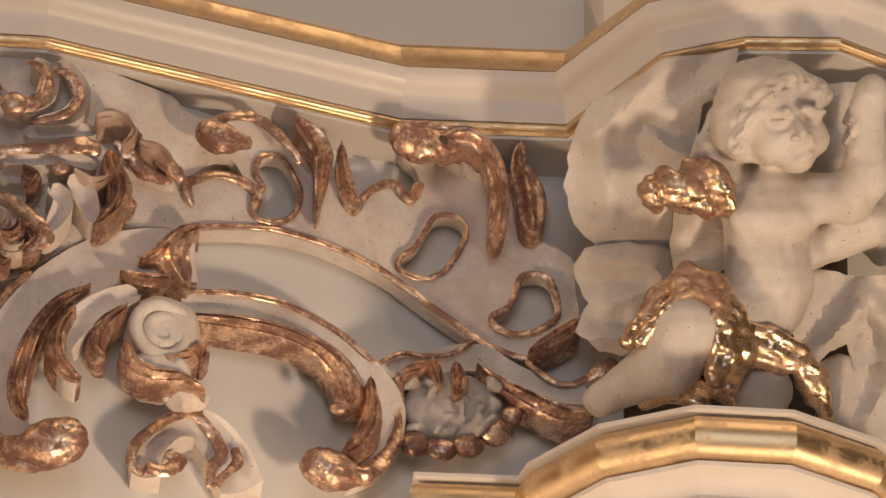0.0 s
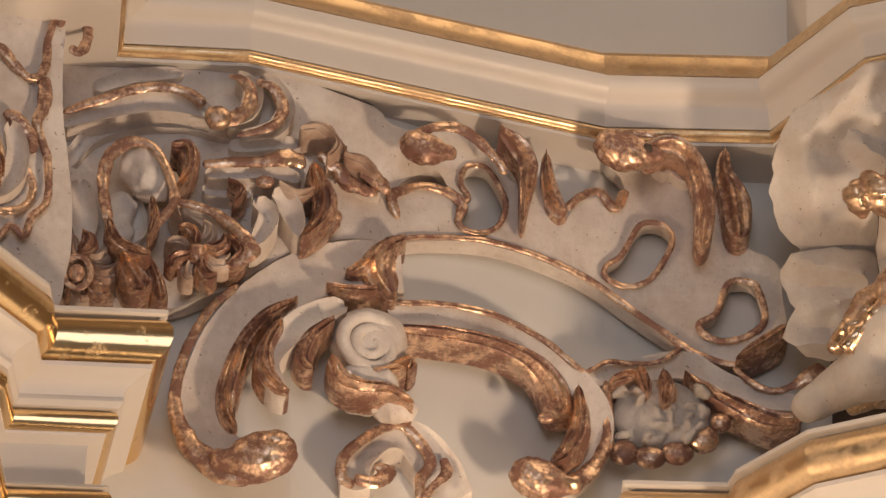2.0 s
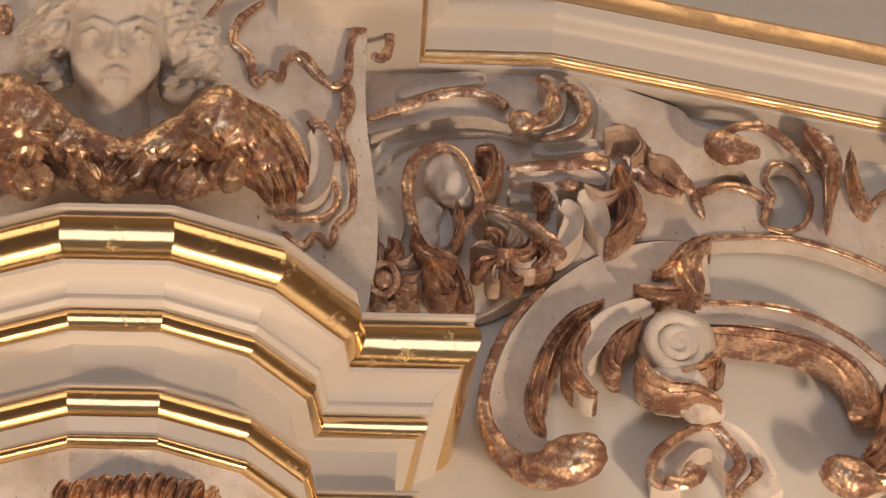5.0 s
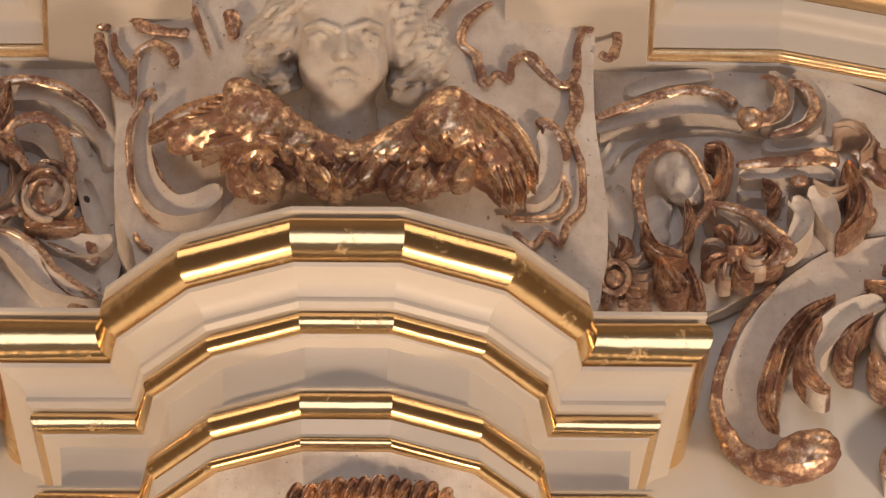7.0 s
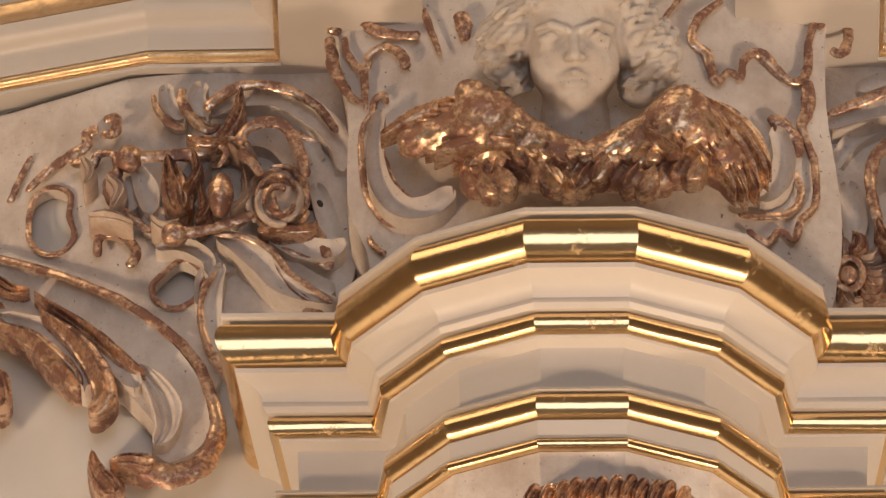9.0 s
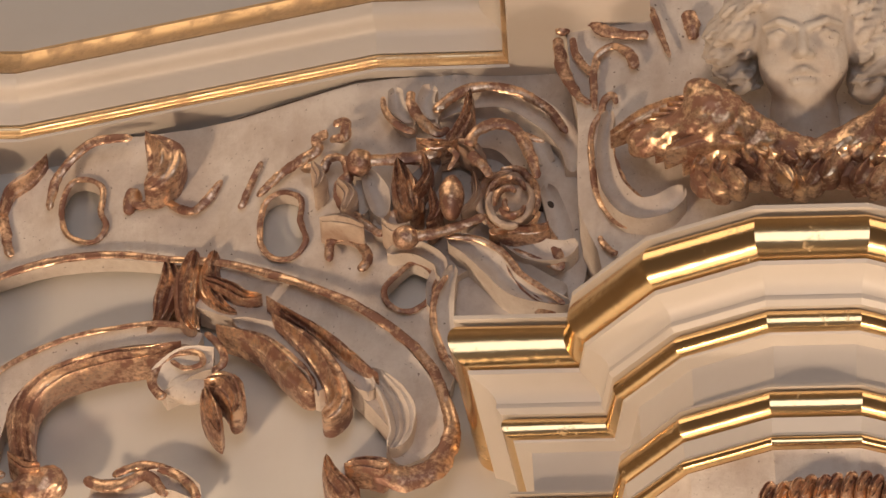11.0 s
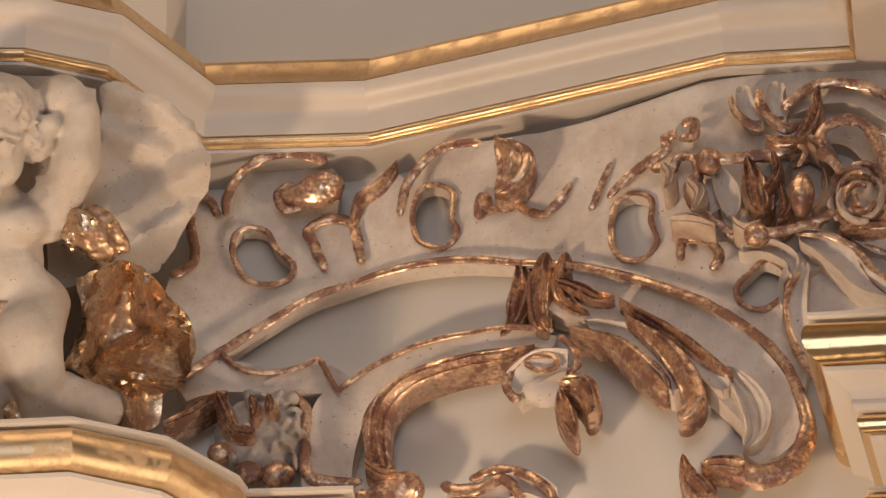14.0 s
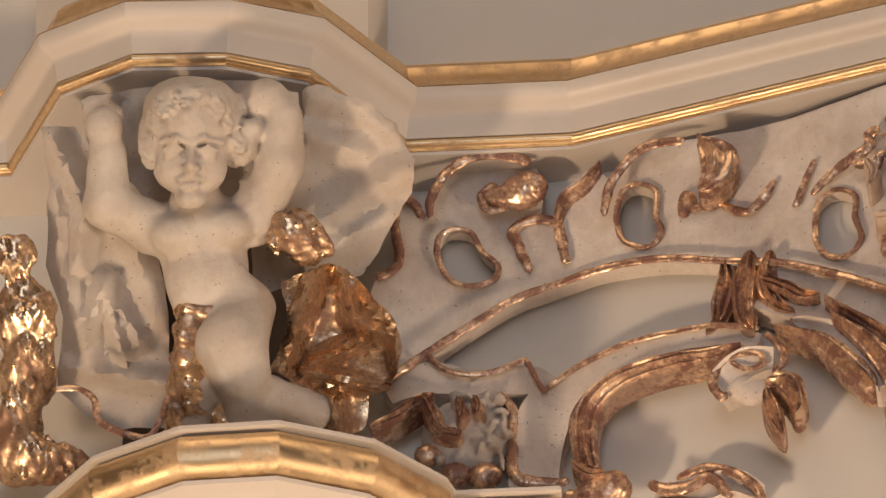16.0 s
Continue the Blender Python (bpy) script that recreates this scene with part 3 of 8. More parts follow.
band('gilt_leaf', carving, board_out, [(1.533, 12.341, 0.0059), (1.572, 12.313, 0.0137), (1.625, 12.281, 0.0196), (1.689, 12.253, 0.0235), (1.738, 12.257, 0.0137)], OLDGOLD, o=0.030, ridges=3, flute=0.005, crown=True, hollow=0.018, thick=0.05, seed=14)
strand('gilt_rim', carving, board_out, [(1.621, 12.373, 0.0049), (1.655, 12.341, 0.0069), (1.690, 12.327, 0.0059), (1.725, 12.338, 0.0078), (1.755, 12.360, 0.0157), (1.780, 12.383, 0.0098)], OLDGOLD, o=0.020)
band('gilt_leaf', carving, board_out, [(1.626, 12.382, 0.0078), (1.661, 12.411, 0.0176), (1.696, 12.438, 0.0196), (1.716, 12.457, 0.0078)], OLDGOLD, o=0.020, ridges=3, flute=0.005, crown=True, hollow=0.018, thick=0.05, seed=16)
lobes = [("e", (-0.055, -0.003, 0.033), (0.006, 0.016, 0.016), 115),
    ("e", (-0.004, -0.014, -0.036), (0.007, 0.016, 0.019), 99),
    ("e", (-0.010, -0.005, -0.062), (0.007, 0.016, 0.018), 58),
    ("e", (0.014, -0.020, -0.023), (0.005, 0.016, 0.017), 2),
    ("e", (0.066, -0.014, -0.035), (0.007, 0.016, 0.012), 56),
    ("e", (0.040, -0.001, 0.007), (0.006, 0.016, 0.017), 117),
    ("e", (0.068, -0.002, -0.010), (0.009, 0.016, 0.019), 25),
    ("e", (-0.047, -0.000, 0.045), (0.005, 0.016, 0.015), 128),
    ("e", (0.065, -0.013, 0.041), (0.008, 0.016, 0.014), 150),
    ("e", (0.071, -0.011, 0.055), (0.007, 0.016, 0.019), 122),
    ("e", (-0.039, -0.004, -0.011), (0.006, 0.016, 0.016), 179),
    ("e", (0.041, -0.006, -0.051), (0.008, 0.016, 0.013), 41),
    ("e", (0.003, -0.013, -0.001), (0.005, 0.016, 0.012), 180),
    ("e", (0.052, -0.008, 0.010), (0.008, 0.016, 0.013), 58),
    ("e", (0.072, -0.005, 0.005), (0.008, 0.016, 0.014), 131)]
more_lobes = [("e", (-0.023, -0.003, -0.018), (0.009, 0.016, 0.017), 155),
    ("e", (0.069, -0.022, 0.035), (0.008, 0.016, 0.019), 131),
    ("e", (0.046, -0.011, 0.008), (0.007, 0.016, 0.012), 93),
    ("e", (0.010, -0.018, 0.001), (0.007, 0.016, 0.015), 88),
    ("e", (-0.075, -0.010, 0.036), (0.006, 0.016, 0.017), 58),
    ("e", (0.020, -0.010, -0.040), (0.005, 0.016, 0.016), 65),
    ("e", (-0.070, -0.001, -0.053), (0.008, 0.016, 0.016), 71),
    ("e", (-0.038, -0.020, 0.015), (0.006, 0.016, 0.013), 40),
    ("e", (-0.037, -0.001, 0.019), (0.008, 0.016, 0.014), 179),
    ("e", (-0.027, -0.012, -0.059), (0.007, 0.016, 0.015), 48),
    ("e", (-0.036, -0.016, 0.029), (0.009, 0.016, 0.020), 110),
    ("e", (0.048, -0.022, -0.060), (0.006, 0.016, 0.018), 41),
    ("e", (-0.008, -0.011, -0.009), (0.008, 0.016, 0.020), 161),
    ("e", (0.045, -0.011, -0.034), (0.008, 0.016, 0.015), 147),
    ("e", (0.046, -0.007, -0.009), (0.008, 0.016, 0.013), 54)]
solid('shell', pose(1.495, 15.682, 12.270), [('e', (0, 0.01, 0), (0.087, 0.03, 0.074))] + lobes + more_lobes, SHELLWASH, h=0.0035, blend=0.005, lump=0.002, lump_size=0.012, parent=carving)
solid('gilt_lobe', pose(1.427, 15.679, 12.182), [("e", (0, 0, 0), (0.026, 0.018, 0.024), 0)], OLDGOLD, h=0.005, lump=0.0018, lump_size=0.030, parent=carving, seed=20)
solid('gilt_lobe', pose(1.473, 15.680, 12.175), [("e", (0, 0, 0), (0.030, 0.016, 0.022), 0)], OLDGOLD, h=0.005, lump=0.0018, lump_size=0.030, parent=carving, seed=21)
solid('gilt_lobe', pose(1.520, 15.680, 12.187), [("e", (0, 0, 0), (0.030, 0.016, 0.022), 0)], OLDGOLD, h=0.005, lump=0.0018, lump_size=0.030, parent=carving, seed=22)
solid('gilt_lobe', pose(1.566, 15.680, 12.218), [("e", (0, 0, 0), (0.028, 0.019, 0.027), 0)], OLDGOLD, h=0.005, lump=0.0018, lump_size=0.030, parent=carving, seed=0)
solid('gilt_lobe', pose(1.596, 15.680, 12.255), [("e", (0, 0, 0), (0.020, 0.014, 0.020), 0)], OLDGOLD, h=0.005, lump=0.0018, lump_size=0.030, parent=carving, seed=1)
band('gilt_leaf', carving, board_out, [(1.400, 12.304, 0.0059), (1.427, 12.326, 0.0118), (1.457, 12.335, 0.0078)], OLDGOLD, o=0.040, ridges=3, flute=0.005, crown=True, hollow=0.018, thick=0.05, seed=8)
band('gilt_leaf', carving, board_out, [(1.452, 12.336, 0.0078), (1.463, 12.313, 0.0118), (1.466, 12.285, 0.0049)], OLDGOLD, o=0.050, ridges=3, flute=0.005, crown=True, hollow=0.018, thick=0.05, seed=9)
band('gilt_leaf', carving, board_out, [(1.493, 12.332, 0.0098), (1.504, 12.296, 0.0157), (1.495, 12.263, 0.0088)], OLDGOLD, o=0.050, ridges=3, flute=0.005, crown=True, hollow=0.018, thick=0.05, seed=10)
band('scroll_band', carving, board_out, [(1.031, 12.459, 0.0470), (0.961, 12.451, 0.0510), (0.870, 12.402, 0.0529), (0.791, 12.326, 0.0510), (0.730, 12.241, 0.0490), (0.696, 12.154, 0.0451), (0.684, 12.083, 0.0431), (0.706, 12.025, 0.0353), (0.751, 11.998, 0.0294)], CHALK, o=0.012, hollow=0.009)
strand('gilt_rim', carving, board_out, [(0.741, 12.349, 0.0059), (0.694, 12.295, 0.0078), (0.659, 12.225, 0.0088), (0.638, 12.142, 0.0098), (0.638, 12.072, 0.0137), (0.667, 12.003, 0.0216), (0.723, 11.963, 0.0294), (0.767, 11.972, 0.0372), (0.796, 12.003, 0.0353)], OLDGOLD, o=0.026)
club('gilt_knob', carving, pose(0.785, 15.432, 11.980), 0.058, -1, OLDGOLD, 7)
band('gilt_leaf', carving, board_out, [(0.844, 12.327, 0.0078), (0.788, 12.277, 0.0167), (0.749, 12.212, 0.0186), (0.727, 12.131, 0.0206), (0.724, 12.078, 0.0147), (0.740, 12.040, 0.0069)], OLDGOLD, o=0.030, ridges=3, flute=0.005, crown=True, hollow=0.018, thick=0.05, seed=14)
band('white_leaf', carving, board_out, [(0.928, 12.328, 0.0176), (0.873, 12.290, 0.0255), (0.819, 12.227, 0.0255), (0.791, 12.167, 0.0216), (0.807, 12.124, 0.0176), (0.829, 12.114, 0.0098)], CHALK, o=0.050, hollow=0.012)
band('gilt_leaf', carving, board_out, [(0.816, 12.259, 0.0088), (0.791, 12.208, 0.0137), (0.787, 12.157, 0.0196), (0.809, 12.121, 0.0157), (0.830, 12.112, 0.0059)], OLDGOLD, o=0.055, ridges=3, flute=0.005, crown=True, hollow=0.018, thick=0.05, seed=16)
band('gilt_leaf', carving, board_out, [(0.907, 12.284, 0.0078), (0.870, 12.240, 0.0176), (0.854, 12.189, 0.0176), (0.870, 12.165, 0.0069)], OLDGOLD, o=0.060, ridges=3, flute=0.005, crown=True, hollow=0.018, thick=0.05, seed=0)
band('gilt_crest', carving, board_out, [(1.035, 12.512, 0.0098), (1.005, 12.489, 0.0196), (0.985, 12.442, 0.0333), (0.995, 12.403, 0.0294), (1.015, 12.372, 0.0118)], OLDGOLD, o=0.030, ridges=3, flute=0.005, crown=True, hollow=0.018, thick=0.05, seed=1)
band('gilt_crest', carving, board_out, [(0.980, 12.458, 0.0098), (0.949, 12.423, 0.0137), (0.929, 12.408, 0.0049)], OLDGOLD, o=0.030, ridges=3, flute=0.005, crown=True, hollow=0.018, thick=0.05, seed=2)
band('gilt_crest', carving, board_out, [(0.984, 12.381, 0.0098), (0.939, 12.368, 0.0118), (0.894, 12.363, 0.0059)], OLDGOLD, o=0.040, ridges=3, flute=0.005, crown=True, hollow=0.018, thick=0.05, seed=3)
solid('volute_body', pose(0.971, 15.512, 12.277), [("e", (0, 0, 0), (0.068, 0.040, 0.069), 0)], CHALK, h=0.005, lump=0.0020, lump_size=0.030, parent=carving, seed=15)
spiral('volute_roll', carving, 0.972, 12.250, 0.058, 0.010, 2.1, 0.6, 0.0135, CHALK, 0.062)
spiral('volute_line', carving, 0.972, 12.250, 0.066, 0.017, 1.95, 0.5, 0.0052, OLDGOLD, 0.066)
solid('volute_skirt', pose(0.964, 15.510, 12.180), [("e", (0, 0, 0), (0.062, 0.045, 0.047), 0)], CHALK, h=0.005, lump=0.0060, lump_size=0.030, parent=carving, seed=17)
solid('volute_skirt', pose(1.013, 15.517, 12.149), [("e", (0, 0, 0), (0.042, 0.030, 0.027), 0)], CHALK, h=0.005, lump=0.0060, lump_size=0.030, parent=carving, seed=18)
band('gilt_leaf', carving, board_out, [(0.901, 12.192, 0.0098), (0.921, 12.159, 0.0216), (0.956, 12.148, 0.0196), (1.006, 12.155, 0.0137), (1.047, 12.135, 0.0059)], OLDGOLD, o=0.075, ridges=3, flute=0.005, crown=True, hollow=0.018, thick=0.05, seed=8)
band('gilt_leaf', carving, board_out, [(0.977, 12.193, 0.0078), (1.017, 12.216, 0.0137), (1.042, 12.234, 0.0137), (1.039, 12.210, 0.0059)], OLDGOLD, o=0.060, ridges=3, flute=0.005, crown=True, hollow=0.018, thick=0.05, seed=9)
band('curl_band', carving, panel_out, [(0.950, 11.984, 0.0255), (0.952, 12.037, 0.0274), (0.995, 12.095, 0.0274), (1.045, 12.109, 0.0353), (1.090, 12.068, 0.0392), (1.119, 12.006, 0.0392)], CHALK, o=0.050, thick=0.045)
strand('gilt_rim', carving, panel_out, [(0.947, 11.983, 0.0098), (0.925, 11.996, 0.0098), (0.931, 12.041, 0.0098), (0.979, 12.099, 0.0098), (1.029, 12.130, 0.0088), (1.064, 12.104, 0.0098), (1.081, 12.067, 0.0108), (1.064, 12.028, 0.0088), (1.063, 11.987, 0.0078)], OLDGOLD, o=0.065)
strand('gilt_rim', carving, panel_out, [(0.947, 11.997, 0.0118), (0.984, 11.999, 0.0137), (1.007, 12.027, 0.0137), (0.984, 12.032, 0.0078)], OLDGOLD, o=0.065)
strand('gilt_rim', carving, panel_out, [(1.103, 12.079, 0.0078), (1.110, 12.051, 0.0098), (1.088, 12.019, 0.0078), (1.068, 11.985, 0.0088)], OLDGOLD, o=0.070)
band('long_scroll', carving, board_out, [(0.434, 12.670, 0.0157), (0.512, 12.700, 0.0235), (0.591, 12.722, 0.0255), (0.655, 12.713, 0.0216), (0.690, 12.696, 0.0118)], CHALK, o=0.030)
strand('gilt_rim', carving, board_out, [(0.431, 12.682, 0.0078), (0.501, 12.716, 0.0098), (0.580, 12.744, 0.0098), (0.639, 12.739, 0.0098), (0.677, 12.711, 0.0118)], OLDGOLD, o=0.050)
band('long_scroll', carving, board_out, [(0.446, 12.605, 0.0137), (0.484, 12.661, 0.0176), (0.553, 12.691, 0.0157), (0.642, 12.695, 0.0137), (0.731, 12.677, 0.0157), (0.800, 12.682, 0.0137)], CHALK, o=0.000, hollow=0.02)
band('white_curl', carving, board_out, [(0.720, 12.681, 0.0098), (0.751, 12.704, 0.0176), (0.761, 12.754, 0.0176), (0.734, 12.787, 0.0098)], CHALK, o=0.030)
band('white_curl', carving, board_out, [(0.740, 12.657, 0.0118), (0.799, 12.679, 0.0176), (0.821, 12.734, 0.0157), (0.799, 12.777, 0.0118), (0.774, 12.786, 0.0059)], CHALK, o=0.020)
strand('gilt_curl', carving, board_out, [(0.697, 12.678, 0.0216), (0.726, 12.677, 0.0157), (0.752, 12.701, 0.0127), (0.757, 12.738, 0.0118), (0.738, 12.764, 0.0078), (0.718, 12.767, 0.0039)], OLDGOLD, o=0.060)
strand('gilt_curl', carving, board_out, [(0.768, 12.766, 0.0069), (0.800, 12.749, 0.0108), (0.815, 12.713, 0.0108), (0.793, 12.671, 0.0088), (0.734, 12.648, 0.0049)], OLDGOLD, o=0.050)
solid('gilt_knob', pose(0.700, 15.410, 12.670), [("e", (0, 0, 0), (0.024, 0.018, 0.024), 0)], OLDGOLD, h=0.005, lump=0.0018, lump_size=0.030, parent=carving, seed=9)
strand('gilt_stem', carving, board_out, [(0.675, 12.576, 0.0078), (0.719, 12.583, 0.0098), (0.778, 12.587, 0.0118), (0.822, 12.603, 0.0176), (0.856, 12.604, 0.0137)], OLDGOLD, o=0.060)
band('white_leaf', carving, board_out, [(0.680, 12.562, 0.0098), (0.730, 12.564, 0.0137), (0.799, 12.574, 0.0157), (0.849, 12.571, 0.0118)], CHALK, o=0.040)
strand('gilt_vine', carving, board_out, [(0.868, 12.696, 0.0098), (0.898, 12.680, 0.0157), (0.924, 12.651, 0.0118), (0.949, 12.640, 0.0137), (0.974, 12.617, 0.0157), (1.007, 12.594, 0.0088)], OLDGOLD, o=0.050, lumps=0.6)
strand('gilt_vine', carving, board_out, [(0.879, 12.646, 0.0098), (0.909, 12.624, 0.0137), (0.939, 12.596, 0.0137), (0.985, 12.591, 0.0098)], OLDGOLD, o=0.040, lumps=0.6)
band('gilt_leaf', carving, board_out, [(0.868, 12.598, 0.0098), (0.878, 12.565, 0.0235), (0.890, 12.526, 0.0235), (0.878, 12.481, 0.0176), (0.848, 12.434, 0.0059)], OLDGOLD, o=0.060, ridges=3, flute=0.008, crown=True, hollow=0.018, thick=0.05, seed=9)
band('white_leaf', carving, board_out, [(0.798, 12.525, 0.0098), (0.823, 12.508, 0.0216), (0.838, 12.470, 0.0176), (0.843, 12.442, 0.0059)], CHALK, o=0.050)
band('white_leaf', carving, board_out, [(0.768, 12.497, 0.0137), (0.790, 12.468, 0.0176), (0.778, 12.426, 0.0157), (0.759, 12.395, 0.0059)], CHALK, o=0.060)
solid('gilt_bud', pose(0.783, 15.420, 12.545), [("e", (0, 0, 0), (0.018, 0.010, 0.013), 0)], OLDGOLD, h=0.005, lump=0.0018, lump_size=0.030, parent=carving, seed=17)
strand('gilt_rim', carving, board_out, [(0.895, 12.549, 0.0078), (0.912, 12.536, 0.0098), (0.900, 12.500, 0.0098), (0.860, 12.468, 0.0069)], OLDGOLD, o=0.020)
strand('gilt_loop', carving, board_out, [(0.513, 12.421, 0.0088), (0.502, 12.501, 0.0108), (0.511, 12.561, 0.0127), (0.545, 12.595, 0.0118), (0.588, 12.587, 0.0078), (0.614, 12.536, 0.0078), (0.625, 12.476, 0.0078), (0.593, 12.417, 0.0069), (0.581, 12.388, 0.0049)], OLDGOLD, o=0.090)
solid('white_petal', pose(0.577, 15.430, 12.562), [("e", (0, 0, 0), (0.042, 0.034, 0.064), -25)], CHALK, h=0.005, lump=0.0060, lump_size=0.030, parent=carving, seed=20)
solid('white_petal', pose(0.535, 15.460, 12.486), [("e", (0, 0, 0), (0.028, 0.022, 0.056), 0)], CHALK, h=0.005, lump=0.0060, lump_size=0.030, parent=carving, seed=21)
band('gilt_leaf', carving, board_out, [(0.619, 12.591, 0.0098), (0.647, 12.592, 0.0196), (0.651, 12.550, 0.0137), (0.632, 12.501, 0.0078)], OLDGOLD, o=0.080, ridges=3, flute=0.005, crown=True, hollow=0.018, thick=0.05, seed=0)
band('gilt_leaf', carving, board_out, [(0.585, 12.467, 0.0049), (0.592, 12.432, 0.0098), (0.581, 12.386, 0.0039)], OLDGOLD, o=0.100, ridges=3, flute=0.005, crown=True, hollow=0.018, thick=0.05, seed=1)
strand('gilt_rim', carving, board_out, [(0.626, 12.490, 0.0069), (0.689, 12.471, 0.0098), (0.738, 12.429, 0.0127), (0.760, 12.388, 0.0157), (0.724, 12.357, 0.0088)], OLDGOLD, o=0.070)
band('white_leaf', carving, board_out, [(0.642, 12.494, 0.0137), (0.691, 12.466, 0.0235), (0.720, 12.419, 0.0235), (0.711, 12.371, 0.0137)], CHALK, o=0.040)
blossom = solid('blossom', pose(0.668, 15.400, 12.371), [("e", (0, 0, 0), (0.020, 0.016, 0.022), 0)], OLDGOLD, h=0.005, lump=0.0060, lump_size=0.015, parent=carving, seed=3)
band('petal', blossom, board_out, [(0.680, 12.382, 0.0069), (0.695, 12.368, 0.0147), (0.714, 12.366, 0.0137), (0.725, 12.378, 0.0059)], ROSEWASH, o=0.060, ridges=3, flute=0.005, crown=True, hollow=0.018, thick=0.03, seed=5, per=4)
band('gilt_petal', blossom, board_out, [(0.674, 12.363, 0.0069), (0.676, 12.341, 0.0147), (0.687, 12.325, 0.0137), (0.702, 12.327, 0.0059)], OLDGOLD, o=0.075, ridges=3, flute=0.005, crown=True, hollow=0.018, thick=0.03, seed=6, per=4)
band('petal', blossom, board_out, [(0.665, 12.372, 0.0069), (0.653, 12.354, 0.0147), (0.650, 12.334, 0.0137), (0.661, 12.324, 0.0059)], ROSEWASH, o=0.060, ridges=3, flute=0.005, crown=True, hollow=0.018, thick=0.03, seed=7, per=4)
band('gilt_petal', blossom, board_out, [(0.658, 12.368, 0.0069), (0.638, 12.365, 0.0147), (0.623, 12.353, 0.0137), (0.623, 12.337, 0.0059)], OLDGOLD, o=0.075, ridges=3, flute=0.005, crown=True, hollow=0.018, thick=0.03, seed=8, per=4)
band('petal', blossom, board_out, [(0.658, 12.389, 0.0069), (0.642, 12.403, 0.0147), (0.624, 12.405, 0.0137), (0.613, 12.393, 0.0059)], ROSEWASH, o=0.060, ridges=3, flute=0.005, crown=True, hollow=0.018, thick=0.03, seed=9, per=4)
band('gilt_petal', blossom, board_out, [(0.663, 12.387, 0.0069), (0.661, 12.409, 0.0147), (0.649, 12.425, 0.0137), (0.634, 12.423, 0.0059)], OLDGOLD, o=0.075, ridges=3, flute=0.005, crown=True, hollow=0.018, thick=0.03, seed=10, per=4)
band('petal', blossom, board_out, [(0.672, 12.399, 0.0069), (0.685, 12.417, 0.0147), (0.687, 12.437, 0.0137), (0.677, 12.447, 0.0059)], ROSEWASH, o=0.060, ridges=3, flute=0.005, crown=True, hollow=0.018, thick=0.03, seed=11, per=4)
band('gilt_petal', blossom, board_out, [(0.678, 12.382, 0.0069), (0.698, 12.384, 0.0147), (0.713, 12.397, 0.0137), (0.713, 12.413, 0.0059)], OLDGOLD, o=0.075, ridges=3, flute=0.005, crown=True, hollow=0.018, thick=0.03, seed=12, per=4)
flower = solid('flower', pose(0.460, 15.380, 12.308), [("e", (0, 0, 0), (0.016, 0.013, 0.020), 0)], OLDGOLD, h=0.005, lump=0.0018, lump_size=0.030, parent=carving, seed=12)
strand('flower_ring', flower, board_out, [(0.484, 12.311, 0.0078), (0.477, 12.288, 0.0078), (0.461, 12.277, 0.0078), (0.444, 12.286, 0.0078), (0.437, 12.309, 0.0078), (0.443, 12.333, 0.0078), (0.460, 12.343, 0.0078), (0.476, 12.334, 0.0078)], OLDGOLD, o=0.100, closed=True)
band('petal', flower, board_out, [(0.488, 12.343, 0.0088), (0.504, 12.333, 0.0176), (0.521, 12.337, 0.0157), (0.528, 12.352, 0.0059)], ROSEWASH, o=0.060, ridges=3, flute=0.005, crown=True, hollow=0.018, thick=0.03, seed=15, per=4)
band('petal', flower, board_out, [(0.482, 12.312, 0.0088), (0.490, 12.293, 0.0176), (0.504, 12.285, 0.0157), (0.517, 12.292, 0.0059)], OLDGOLD, o=0.075, ridges=3, flute=0.005, crown=True, hollow=0.018, thick=0.03, seed=16, per=4)
band('petal', flower, board_out, [(0.469, 12.312, 0.0088), (0.464, 12.292, 0.0176), (0.469, 12.276, 0.0157), (0.483, 12.272, 0.0059)], ROSEWASH, o=0.060, ridges=3, flute=0.005, crown=True, hollow=0.018, thick=0.03, seed=0, per=4)
band('petal', flower, board_out, [(0.452, 12.304, 0.0088), (0.437, 12.293, 0.0176), (0.432, 12.276, 0.0157), (0.438, 12.263, 0.0059)], OLDGOLD, o=0.075, ridges=3, flute=0.005, crown=True, hollow=0.018, thick=0.03, seed=1, per=4)
band('petal', flower, board_out, [(0.442, 12.330, 0.0088), (0.424, 12.333, 0.0176), (0.410, 12.323, 0.0157), (0.407, 12.308, 0.0059)], ROSEWASH, o=0.060, ridges=3, flute=0.005, crown=True, hollow=0.018, thick=0.03, seed=2, per=4)
band('petal', flower, board_out, [(0.442, 12.341, 0.0088), (0.429, 12.356, 0.0176), (0.413, 12.358, 0.0157), (0.401, 12.347, 0.0059)], OLDGOLD, o=0.075, ridges=3, flute=0.005, crown=True, hollow=0.018, thick=0.03, seed=3, per=4)
band('petal', flower, board_out, [(0.452, 12.368, 0.0088), (0.451, 12.389, 0.0176), (0.440, 12.402, 0.0157), (0.426, 12.400, 0.0059)], ROSEWASH, o=0.060, ridges=3, flute=0.005, crown=True, hollow=0.018, thick=0.03, seed=4, per=4)
band('petal', flower, board_out, [(0.468, 12.362, 0.0088), (0.478, 12.378, 0.0176), (0.478, 12.396, 0.0157), (0.468, 12.405, 0.0059)], OLDGOLD, o=0.075, ridges=3, flute=0.005, crown=True, hollow=0.018, thick=0.03, seed=5, per=4)
